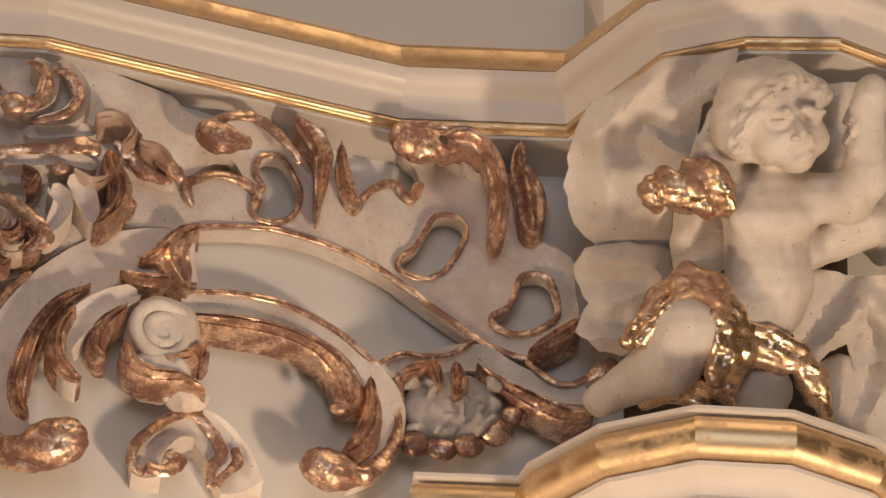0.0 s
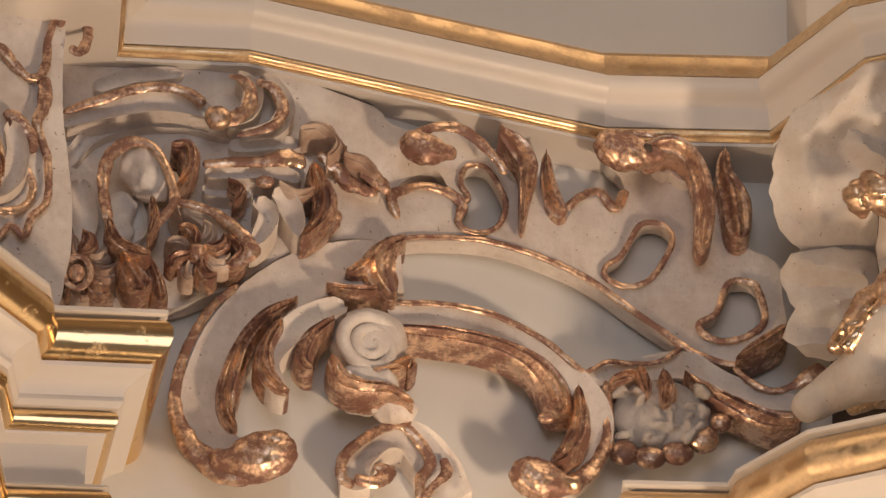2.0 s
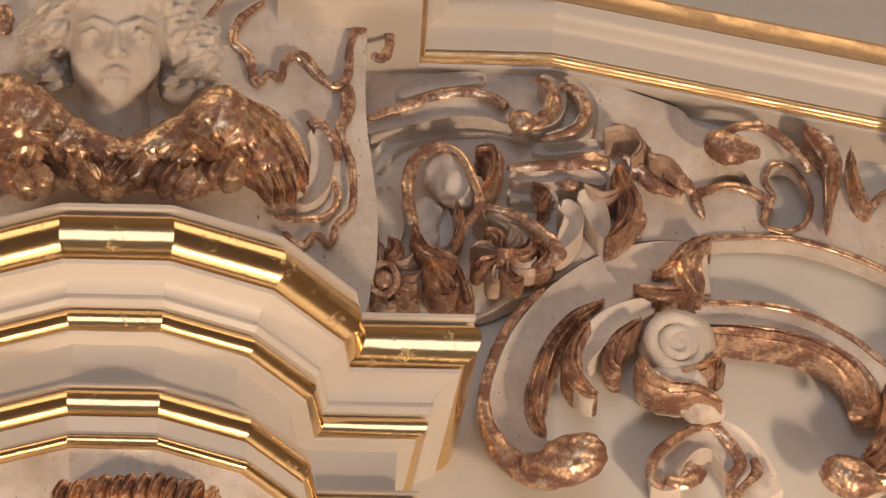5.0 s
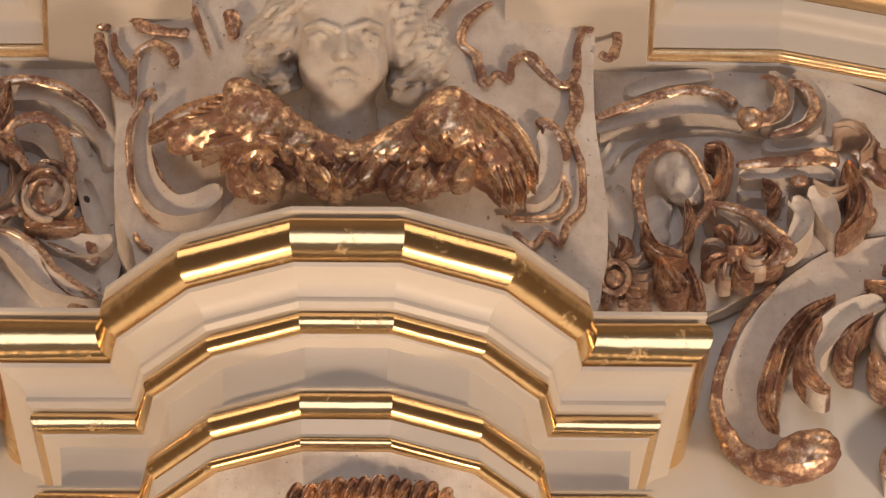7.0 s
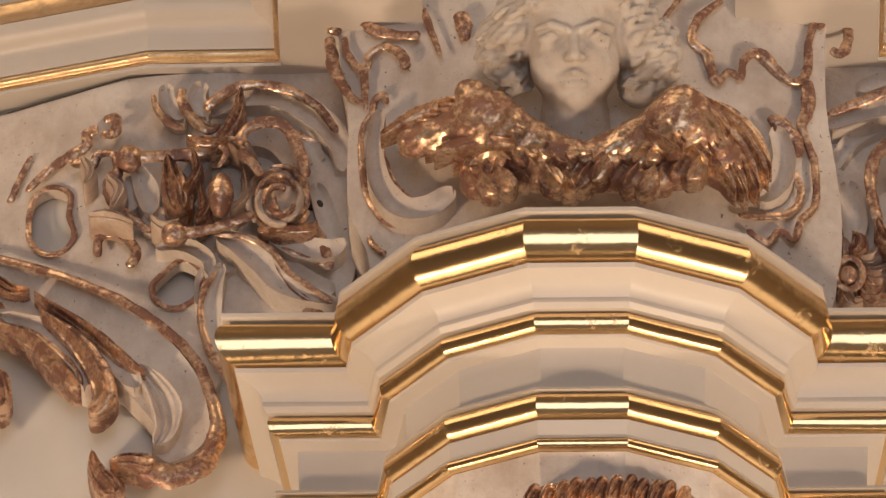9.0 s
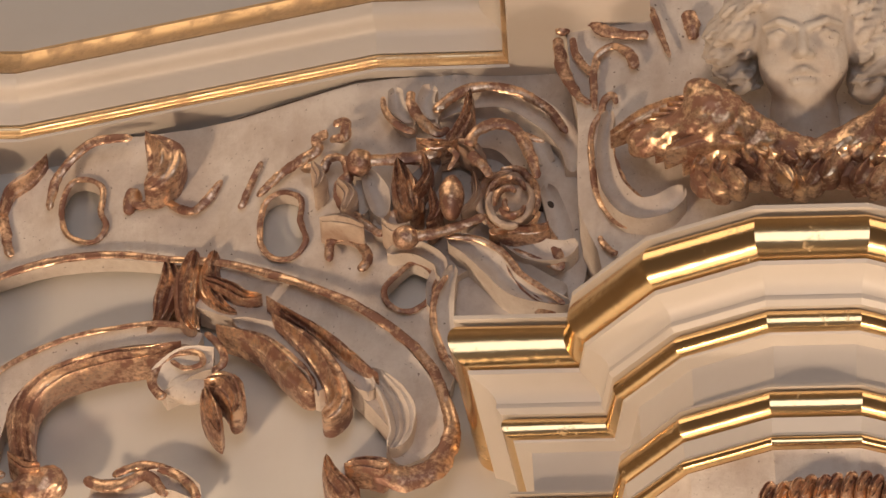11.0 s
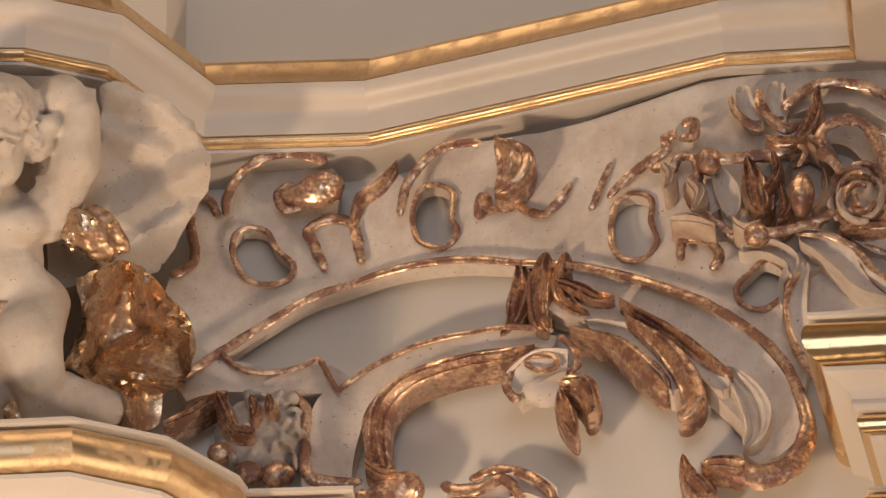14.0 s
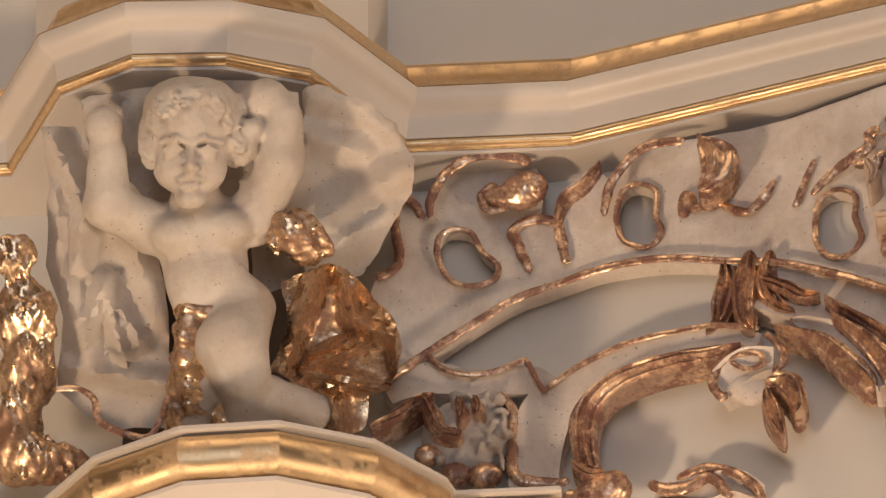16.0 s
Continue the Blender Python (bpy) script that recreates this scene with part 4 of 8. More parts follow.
band('petal', flower, board_out, [(0.482, 12.362, 0.0088), (0.500, 12.367, 0.0176), (0.511, 12.381, 0.0157), (0.509, 12.396, 0.0059)], ROSEWASH, o=0.060, ridges=3, flute=0.005, crown=True, hollow=0.018, thick=0.03, seed=6, per=4)
band('gilt_leaf', carving, board_out, [(0.511, 12.417, 0.0078), (0.532, 12.370, 0.0137), (0.586, 12.346, 0.0098)], OLDGOLD, o=0.100, ridges=3, flute=0.005, crown=True, hollow=0.018, thick=0.05, seed=7)
band('gilt_leaf', carving, board_out, [(0.538, 12.366, 0.0118), (0.553, 12.325, 0.0255), (0.578, 12.285, 0.0274)], OLDGOLD, o=0.080, ridges=3, flute=0.008, crown=True, hollow=0.018, thick=0.05, seed=8)
band('gilt_leaf', carving, board_out, [(0.583, 12.364, 0.0118), (0.598, 12.323, 0.0157), (0.608, 12.276, 0.0137)], OLDGOLD, o=0.060, ridges=3, flute=0.005, crown=True, hollow=0.018, thick=0.05, seed=9)
club('gilt_knob', carving, pose(1.063, 15.505, 12.692), 0.038, 1, OLDGOLD, 3)
strand('gilt_rim', carving, board_out, [(1.052, 12.727, 0.0098), (1.086, 12.753, 0.0098), (1.127, 12.763, 0.0108), (1.162, 12.748, 0.0108), (1.194, 12.721, 0.0088), (1.215, 12.690, 0.0069)], OLDGOLD, o=0.055)
strand('gilt_rim', carving, board_out, [(1.024, 12.573, 0.0059), (1.012, 12.615, 0.0108), (1.037, 12.637, 0.0088), (1.068, 12.655, 0.0088), (1.116, 12.654, 0.0098), (1.140, 12.632, 0.0088), (1.129, 12.590, 0.0059)], OLDGOLD, o=0.008)
band('gilt_leaf', carving, board_out, [(1.203, 12.776, 0.0098), (1.231, 12.756, 0.0176), (1.255, 12.720, 0.0167), (1.250, 12.658, 0.0098), (1.245, 12.593, 0.0049)], OLDGOLD, o=0.060, ridges=2, flute=0.005, crown=True, hollow=0.018, thick=0.05, seed=13)
band('gilt_leaf', carving, board_out, [(1.290, 12.777, 0.0069), (1.295, 12.723, 0.0127), (1.309, 12.672, 0.0167), (1.325, 12.656, 0.0118)], OLDGOLD, o=0.020, ridges=2, flute=0.005, crown=True, hollow=0.018, thick=0.05, seed=14)
strand('gilt_rim', carving, board_out, [(1.328, 12.680, 0.0078), (1.349, 12.710, 0.0078), (1.386, 12.735, 0.0088), (1.416, 12.710, 0.0098), (1.437, 12.752, 0.0098)], OLDGOLD, o=0.008)
club('gilt_knob', carving, pose(1.424, 15.613, 12.782), 0.048, 1, OLDGOLD, 9)
# solid dark lump, coloured as the shade inside the curl's eye hole
solid('eye_hole_shade', pose(1.467, 15.600, 12.777), [("e", (0, 0, 0), (0.011, 0.012, 0.012), 0)], DARK, h=0.005, lump=0.0000, lump_size=0.030, parent=carving, seed=10)
band('white_curl', carving, board_out, [(1.482, 12.800, 0.0294), (1.523, 12.814, 0.0333), (1.557, 12.766, 0.0235)], CHALK, o=0.020, hollow=0.01)
strand('gilt_rim', carving, board_out, [(1.383, 12.751, 0.0059), (1.394, 12.791, 0.0088), (1.437, 12.821, 0.0088), (1.487, 12.818, 0.0088)], OLDGOLD, o=0.085)
band('gilt_leaf', carving, board_out, [(1.465, 12.779, 0.0078), (1.488, 12.801, 0.0196), (1.523, 12.804, 0.0176), (1.555, 12.770, 0.0157), (1.570, 12.716, 0.0167), (1.571, 12.655, 0.0167), (1.563, 12.584, 0.0127)], OLDGOLD, o=0.075, ridges=2, flute=0.005, crown=True, hollow=0.018, thick=0.05, seed=3)
band('gilt_leaf', carving, board_out, [(1.610, 12.815, 0.0078), (1.609, 12.766, 0.0167), (1.628, 12.711, 0.0255), (1.632, 12.626, 0.0216)], OLDGOLD, o=0.050, ridges=2, flute=0.005, crown=True, hollow=0.018, thick=0.05, seed=4)
carving_b = thing("rocaille_carving", "openwork rocaille board, chalky white with gilt scrolls and a carved rose", "carving", "rocaille carvings")
board('openwork_board', carving_b, board_out, [(-0.404, 12.814), (-0.554, 12.821), (-0.614, 12.822), (-0.743, 12.816), (-0.894, 12.800), (-1.006, 12.791), (-1.118, 12.793), (-1.200, 12.805), (-1.262, 12.816), (-1.301, 12.786), (-1.321, 12.745), (-1.344, 12.776), (-1.360, 12.769), (-1.404, 12.742), (-1.428, 12.709), (-1.456, 12.705), (-1.452, 12.778), (-1.468, 12.825), (-1.498, 12.858), (-1.579, 12.862), (-1.627, 12.821), (-1.651, 12.763), (-1.662, 12.721), (-1.683, 12.762), (-1.713, 12.766), (-1.720, 12.711), (-1.709, 12.629), (-1.753, 12.597), (-1.763, 12.513), (-1.752, 12.416), (-1.711, 12.390), (-1.657, 12.423), (-1.583, 12.480), (-1.484, 12.541), (-1.363, 12.566), (-1.240, 12.552), (-1.138, 12.519), (-1.027, 12.476), (-0.906, 12.410), (-0.797, 12.326), (-0.719, 12.266), (-0.656, 12.202), (-0.628, 12.153), (-0.617, 12.259), (-0.621, 12.304), (-0.533, 12.307), (-0.426, 12.309), (-0.386, 12.426), (-0.388, 12.606), (-0.382, 12.752)],
      [[(-1.617, 12.700), (-1.581, 12.689), (-1.564, 12.649), (-1.535, 12.617), (-1.540, 12.587), (-1.580, 12.574), (-1.620, 12.593), (-1.641, 12.640), (-1.639, 12.683)],
       [(-1.272, 12.733), (-1.246, 12.705), (-1.249, 12.657), (-1.239, 12.624), (-1.256, 12.598), (-1.287, 12.605), (-1.312, 12.633), (-1.320, 12.690), (-1.303, 12.734)],
       [(-0.925, 12.611), (-0.890, 12.589), (-0.890, 12.541), (-0.881, 12.496), (-0.906, 12.467), (-0.941, 12.477), (-0.961, 12.519), (-0.956, 12.590)],
       [(-0.722, 12.395), (-0.688, 12.423), (-0.654, 12.391), (-0.664, 12.344), (-0.699, 12.320), (-0.733, 12.333), (-0.742, 12.366)]], CHALK)
strand('gilt_rim', carving_b, board_out, [(-1.616, 12.694, 0.0069), (-1.581, 12.683, 0.0069), (-1.563, 12.643, 0.0069), (-1.535, 12.611, 0.0069), (-1.539, 12.581, 0.0069), (-1.579, 12.569, 0.0069), (-1.619, 12.587, 0.0069), (-1.640, 12.635, 0.0069), (-1.638, 12.677, 0.0069)], OLDGOLD, o=0.008, closed=True)
strand('gilt_rim', carving_b, board_out, [(-1.271, 12.727, 0.0069), (-1.245, 12.699, 0.0069), (-1.248, 12.651, 0.0069), (-1.238, 12.618, 0.0069), (-1.255, 12.592, 0.0069), (-1.286, 12.599, 0.0069), (-1.312, 12.627, 0.0069), (-1.319, 12.684, 0.0069), (-1.302, 12.728, 0.0069)], OLDGOLD, o=0.008, closed=True)
strand('gilt_rim', carving_b, board_out, [(-0.925, 12.605, 0.0069), (-0.890, 12.583, 0.0069), (-0.890, 12.535, 0.0069), (-0.880, 12.490, 0.0069), (-0.905, 12.461, 0.0069), (-0.941, 12.472, 0.0069), (-0.961, 12.513, 0.0069), (-0.955, 12.584, 0.0069)], OLDGOLD, o=0.008, closed=True)
strand('gilt_rim', carving_b, board_out, [(-0.722, 12.389, 0.0069), (-0.687, 12.417, 0.0069), (-0.654, 12.386, 0.0069), (-0.664, 12.339, 0.0069), (-0.698, 12.314, 0.0069), (-0.732, 12.328, 0.0069), (-0.742, 12.360, 0.0069)], OLDGOLD, o=0.008, closed=True)
strand('arc_rim', carving_b, board_out, [(-1.728, 12.368, 0.0088), (-1.660, 12.419, 0.0078), (-1.581, 12.473, 0.0078), (-1.482, 12.533, 0.0078), (-1.361, 12.557, 0.0078), (-1.238, 12.546, 0.0078), (-1.137, 12.510, 0.0069), (-1.025, 12.470, 0.0078), (-0.905, 12.402, 0.0088), (-0.795, 12.323, 0.0088), (-0.718, 12.259, 0.0098), (-0.660, 12.186, 0.0098), (-0.632, 12.102, 0.0118), (-0.625, 12.043, 0.0157), (-0.651, 11.977, 0.0216), (-0.702, 11.954, 0.0255), (-0.759, 11.974, 0.0216)], OLDGOLD, o=0.024)
band('arc_band', carving_b, board_out, [(-1.473, 12.108, 0.0431), (-1.467, 12.202, 0.0451), (-1.446, 12.290, 0.0470), (-1.396, 12.334, 0.0333), (-1.330, 12.363, 0.0274), (-1.238, 12.370, 0.0235), (-1.137, 12.354, 0.0196), (-1.066, 12.324, 0.0137)], CHALK, o=0.014, hollow=0.005)
band('foot_band', carving_b, board_out, [(-1.729, 12.347, 0.0255), (-1.660, 12.373, 0.0333), (-1.580, 12.358, 0.0274), (-1.481, 12.356, 0.0294)], CHALK, o=0.012, hollow=0.005)
strand('gilt_rim', carving_b, board_out, [(-1.660, 12.418, 0.0069), (-1.619, 12.377, 0.0069), (-1.559, 12.367, 0.0069), (-1.500, 12.386, 0.0069), (-1.486, 12.393, 0.0069), (-1.478, 12.380, 0.0069), (-1.458, 12.336, 0.0059), (-1.450, 12.324, 0.0059), (-1.442, 12.333, 0.0059), (-1.390, 12.362, 0.0069), (-1.298, 12.384, 0.0069), (-1.207, 12.382, 0.0069), (-1.136, 12.371, 0.0078), (-1.065, 12.342, 0.0088)], OLDGOLD, o=0.026)
band('gilt_channel', carving_b, board_out, [(-1.367, 12.119, 0.0196), (-1.380, 12.187, 0.0235), (-1.376, 12.258, 0.0255), (-1.328, 12.304, 0.0216), (-1.237, 12.316, 0.0196), (-1.156, 12.307, 0.0157), (-1.097, 12.307, 0.0078)], OLDGOLD, o=0.030, ridges=3, flute=0.005, crown=True, hollow=0.018, thick=0.05, seed=15)
band('gilt_leaf', carving_b, board_out, [(-1.400, 12.135, 0.0049), (-1.369, 12.108, 0.0118), (-1.342, 12.096, 0.0059)], OLDGOLD, o=0.060, ridges=3, flute=0.005, crown=True, hollow=0.018, thick=0.05, seed=16)
strand('gilt_rim', carving_b, board_out, [(-1.408, 12.129, 0.0098), (-1.478, 12.139, 0.0118), (-1.506, 12.158, 0.0118), (-1.509, 12.224, 0.0088), (-1.507, 12.289, 0.0088), (-1.535, 12.330, 0.0078)], OLDGOLD, o=0.020)
club('gilt_knob', carving_b, pose(-1.345, 15.636, 12.078), 0.046, -1, OLDGOLD, 5)
lobes = [("e", (0.062, -0.001, -0.062), (0.005, 0.016, 0.019), 171),
    ("e", (0.048, -0.016, -0.040), (0.005, 0.016, 0.017), 110),
    ("e", (0.019, -0.004, 0.050), (0.007, 0.016, 0.015), 113),
    ("e", (0.000, -0.002, 0.052), (0.006, 0.016, 0.019), 97),
    ("e", (-0.010, -0.003, -0.047), (0.006, 0.016, 0.014), 45),
    ("e", (-0.024, -0.019, 0.001), (0.009, 0.016, 0.017), 46),
    ("e", (0.067, -0.012, -0.012), (0.007, 0.016, 0.019), 93),
    ("e", (0.039, -0.014, 0.067), (0.009, 0.016, 0.013), 102),
    ("e", (0.029, -0.012, 0.004), (0.007, 0.016, 0.019), 128),
    ("e", (0.002, -0.004, 0.023), (0.007, 0.016, 0.019), 89),
    ("e", (0.009, -0.002, 0.031), (0.007, 0.016, 0.014), 83),
    ("e", (0.043, -0.004, 0.053), (0.007, 0.016, 0.018), 122),
    ("e", (-0.026, -0.001, 0.029), (0.007, 0.016, 0.016), 166),
    ("e", (0.016, -0.013, 0.032), (0.007, 0.016, 0.015), 175),
    ("e", (0.017, -0.020, 0.045), (0.008, 0.016, 0.019), 48)]
more_lobes = [("e", (0.068, -0.020, 0.010), (0.005, 0.016, 0.017), 174),
    ("e", (0.051, -0.020, 0.003), (0.008, 0.016, 0.014), 53),
    ("e", (0.060, -0.021, 0.056), (0.008, 0.016, 0.012), 92),
    ("e", (-0.045, -0.007, -0.058), (0.009, 0.016, 0.012), 5),
    ("e", (-0.017, -0.019, 0.061), (0.008, 0.016, 0.016), 0),
    ("e", (-0.016, -0.021, 0.069), (0.006, 0.016, 0.012), 88),
    ("e", (0.060, -0.008, 0.035), (0.006, 0.016, 0.016), 78),
    ("e", (-0.007, -0.005, 0.034), (0.009, 0.016, 0.018), 159),
    ("e", (0.028, -0.012, -0.038), (0.008, 0.016, 0.015), 26),
    ("e", (-0.065, -0.005, 0.063), (0.007, 0.016, 0.018), 124),
    ("e", (0.002, -0.019, 0.064), (0.006, 0.016, 0.017), 107),
    ("e", (0.021, -0.007, 0.064), (0.008, 0.016, 0.014), 33),
    ("e", (-0.046, -0.020, 0.019), (0.007, 0.016, 0.020), 8),
    ("e", (0.067, -0.017, -0.008), (0.006, 0.016, 0.017), 159),
    ("e", (0.040, -0.008, -0.020), (0.008, 0.016, 0.014), 1)]
solid('shell', pose(-1.589, 15.682, 12.246), [('e', (0, 0.01, 0), (0.08, 0.03, 0.082))] + lobes + more_lobes, SHELLWASH, h=0.0035, blend=0.005, lump=0.002, lump_size=0.012, parent=carving_b)
solid('gilt_lobe', pose(-1.606, 15.680, 12.163), [("e", (0, 0, 0), (0.026, 0.018, 0.024), 0)], OLDGOLD, h=0.005, lump=0.0018, lump_size=0.030, parent=carving_b, seed=9)
solid('gilt_lobe', pose(-1.557, 15.680, 12.157), [("e", (0, 0, 0), (0.030, 0.019, 0.027), 0)], OLDGOLD, h=0.005, lump=0.0018, lump_size=0.030, parent=carving_b, seed=10)
solid('gilt_lobe', pose(-1.656, 15.680, 12.207), [("e", (0, 0, 0), (0.026, 0.016, 0.022), 0)], OLDGOLD, h=0.005, lump=0.0018, lump_size=0.030, parent=carving_b, seed=11)
band('gilt_leaf', carving_b, board_out, [(-1.754, 12.251, 0.0059), (-1.705, 12.281, 0.0118), (-1.666, 12.307, 0.0118), (-1.642, 12.311, 0.0059)], OLDGOLD, o=0.040, ridges=3, flute=0.005, crown=True, hollow=0.018, thick=0.05, seed=8)
band('gilt_leaf', carving_b, board_out, [(-1.660, 12.302, 0.0078), (-1.644, 12.266, 0.0157), (-1.629, 12.229, 0.0118), (-1.592, 12.218, 0.0118)], OLDGOLD, o=0.055, ridges=3, flute=0.005, crown=True, hollow=0.018, thick=0.05, seed=9)
band('gilt_leaf', carving_b, board_out, [(-1.600, 12.290, 0.0078), (-1.592, 12.266, 0.0118), (-1.596, 12.242, 0.0049)], OLDGOLD, o=0.060, ridges=3, flute=0.005, crown=True, hollow=0.018, thick=0.05, seed=10)
band('gilt_leaf', carving_b, board_out, [(-1.570, 12.289, 0.0098), (-1.563, 12.268, 0.0118), (-1.565, 12.253, 0.0049)], OLDGOLD, o=0.060, ridges=3, flute=0.005, crown=True, hollow=0.018, thick=0.05, seed=11)
band('scroll_band', carving_b, board_out, [(-1.056, 12.430, 0.0451), (-0.956, 12.375, 0.0529), (-0.856, 12.301, 0.0568), (-0.768, 12.211, 0.0627), (-0.705, 12.125, 0.0568), (-0.682, 12.048, 0.0412), (-0.721, 12.000, 0.0216)], CHALK, o=0.012, hollow=0.009)
band('gilt_crest', carving_b, board_out, [(-1.125, 12.506, 0.01), (-1.118, 12.47, 0.022), (-1.128, 12.425, 0.022), (-1.14, 12.385, 0.012), (-1.16, 12.365, 0.005)], OLDGOLD, o=0.014, ridges=3, flute=0.006, crown=True, hollow=0.010, thick=0.04, seed=13)
band('gilt_crest', carving_b, board_out, [(-1.075, 12.505, 0.012), (-1.085, 12.46, 0.024), (-1.088, 12.41, 0.024), (-1.085, 12.365, 0.018), (-1.075, 12.335, 0.006)], OLDGOLD, o=0.026, ridges=3, flute=0.006, crown=True, hollow=0.010, thick=0.04, seed=14)
band('gilt_crest', carving_b, board_out, [(-1.04, 12.498, 0.01), (-1.048, 12.458, 0.02), (-1.045, 12.415, 0.02), (-1.025, 12.378, 0.014), (-1.0, 12.356, 0.005)], OLDGOLD, o=0.020, ridges=3, flute=0.006, crown=True, hollow=0.010, thick=0.04, seed=15)
band('gilt_crest', carving_b, board_out, [(-1.06, 12.44, 0.008), (-1.015, 12.412, 0.014), (-0.985, 12.385, 0.012), (-0.955, 12.372, 0.005)], OLDGOLD, o=0.030, ridges=3, flute=0.006, crown=True, hollow=0.010, thick=0.04, seed=16)
band('gilt_leaf', carving_b, board_out, [(-1.034, 12.315, 0.0059), (-0.954, 12.269, 0.0157), (-0.894, 12.193, 0.0216), (-0.863, 12.139, 0.0118)], OLDGOLD, o=0.045, ridges=2, flute=0.005, crown=True, hollow=0.018, thick=0.05, seed=15)
band('gilt_leaf', carving_b, board_out, [(-0.935, 12.310, 0.0059), (-0.874, 12.243, 0.0157), (-0.830, 12.168, 0.0216), (-0.817, 12.109, 0.0196), (-0.843, 12.076, 0.0127)], OLDGOLD, o=0.050, ridges=2, flute=0.005, crown=True, hollow=0.018, thick=0.05, seed=16)
band('gilt_leaf', carving_b, board_out, [(-0.946, 12.355, 0.0049), (-0.854, 12.267, 0.0098), (-0.790, 12.190, 0.0108), (-0.749, 12.150, 0.0049)], OLDGOLD, o=0.040, ridges=2, flute=0.005, crown=True, hollow=0.018, thick=0.05, seed=0)
band('white_leaf', carving_b, board_out, [(-1.005, 12.328, 0.0098), (-0.915, 12.264, 0.0255), (-0.855, 12.188, 0.0255), (-0.854, 12.138, 0.0118)], CHALK, o=0.035)
band('white_leaf', carving_b, board_out, [(-0.875, 12.283, 0.0098), (-0.806, 12.192, 0.0216), (-0.772, 12.140, 0.0176), (-0.767, 12.122, 0.0059)], CHALK, o=0.030)
band('white_leaf', carving_b, board_out, [(-0.762, 12.175, 0.0098), (-0.719, 12.108, 0.0255), (-0.710, 12.049, 0.0216), (-0.730, 12.009, 0.0098)], CHALK, o=0.030, ridges=3, flute=0.005)
band('volute_body', carving_b, board_out, [(-1.134, 12.224, 0.0255), (-1.089, 12.246, 0.0333), (-1.039, 12.244, 0.0235)], CHALK, o=0.050, hollow=0.02)
strand('volute_line', carving_b, board_out, [(-1.123, 12.184, 0.0098), (-1.145, 12.217, 0.0088), (-1.137, 12.256, 0.0088), (-1.103, 12.273, 0.0069), (-1.063, 12.262, 0.0059), (-1.058, 12.239, 0.0059), (-1.088, 12.238, 0.0049), (-1.113, 12.261, 0.0049)], OLDGOLD, o=0.065)
strand('gilt_rim', carving_b, board_out, [(-1.054, 12.314, 0.0078), (-1.026, 12.274, 0.0088), (-1.022, 12.239, 0.0088), (-1.054, 12.227, 0.0069)], OLDGOLD, o=0.050)
band('gilt_leaf', carving_b, board_out, [(-1.053, 12.194, 0.0098), (-1.018, 12.190, 0.0274), (-0.998, 12.143, 0.0176), (-1.001, 12.115, 0.0078)], OLDGOLD, o=0.060, ridges=3, flute=0.005, crown=True, hollow=0.018, thick=0.05, seed=7)
band('gilt_leaf', carving_b, board_out, [(-1.052, 12.175, 0.0078), (-1.040, 12.131, 0.0176), (-1.023, 12.073, 0.0059)], OLDGOLD, o=0.070, ridges=3, flute=0.005, crown=True, hollow=0.018, thick=0.05, seed=8)
solid('volute_body', pose(-1.080, 15.540, 12.209), [("e", (0, 0, 0), (0.042, 0.021, 0.029), 0)], CHALK, h=0.005, lump=0.0018, lump_size=0.030, parent=carving_b, seed=7)
band('curl_band', carving_b, panel_out, [(-1.258, 12.060, 0.0176), (-1.187, 12.046, 0.0255), (-1.117, 12.045, 0.0235), (-1.072, 12.009, 0.0157)], CHALK, o=0.050, thick=0.045)
strand('gilt_rim', carving_b, panel_out, [(-1.265, 12.087, 0.0088), (-1.241, 12.065, 0.0127), (-1.201, 12.054, 0.0118), (-1.156, 12.063, 0.0108), (-1.121, 12.012, 0.0088)], OLDGOLD, o=0.065)
strand('gilt_rim', carving_b, panel_out, [(-1.217, 12.083, 0.0078), (-1.167, 12.090, 0.0098), (-1.111, 12.063, 0.0098), (-1.076, 12.021, 0.0088), (-1.066, 11.995, 0.0088)], OLDGOLD, o=0.060)
band('gilt_leaf', carving_b, board_out, [(-0.839, 12.008, 0.0059), (-0.829, 11.971, 0.0176), (-0.808, 11.936, 0.0255), (-0.798, 11.910, 0.0196)], OLDGOLD, o=0.030, ridges=3, flute=0.005, crown=True, hollow=0.018, thick=0.05, seed=13)
band('gilt_leaf', carving_b, board_out, [(-0.807, 11.969, 0.0078), (-0.768, 11.975, 0.0157), (-0.730, 11.965, 0.0196)], OLDGOLD, o=0.040, ridges=3, flute=0.005, crown=True, hollow=0.018, thick=0.05, seed=14)
band('long_scroll', carving_b, board_out, [(-0.649, 12.708, 0.0118), (-0.594, 12.742, 0.0235), (-0.525, 12.744, 0.0255), (-0.457, 12.698, 0.0255), (-0.418, 12.642, 0.0216), (-0.414, 12.594, 0.0118)], CHALK, o=0.020, hollow=0.02)
strand('gilt_rim', carving_b, board_out, [(-0.654, 12.707, 0.0108), (-0.612, 12.745, 0.0108), (-0.563, 12.759, 0.0098), (-0.504, 12.744, 0.0098), (-0.455, 12.707, 0.0088), (-0.422, 12.655, 0.0069)], OLDGOLD, o=0.050)
band('long_scroll', carving_b, board_out, [(-0.606, 12.702, 0.0118), (-0.546, 12.717, 0.0137), (-0.487, 12.684, 0.0176), (-0.459, 12.622, 0.0157)], CHALK, o=0.000)
strand('gilt_curl', carving_b, board_out, [(-0.743, 12.743, 0.0059), (-0.739, 12.712, 0.0078), (-0.717, 12.681, 0.0088), (-0.687, 12.663, 0.0069)], OLDGOLD, o=0.050)
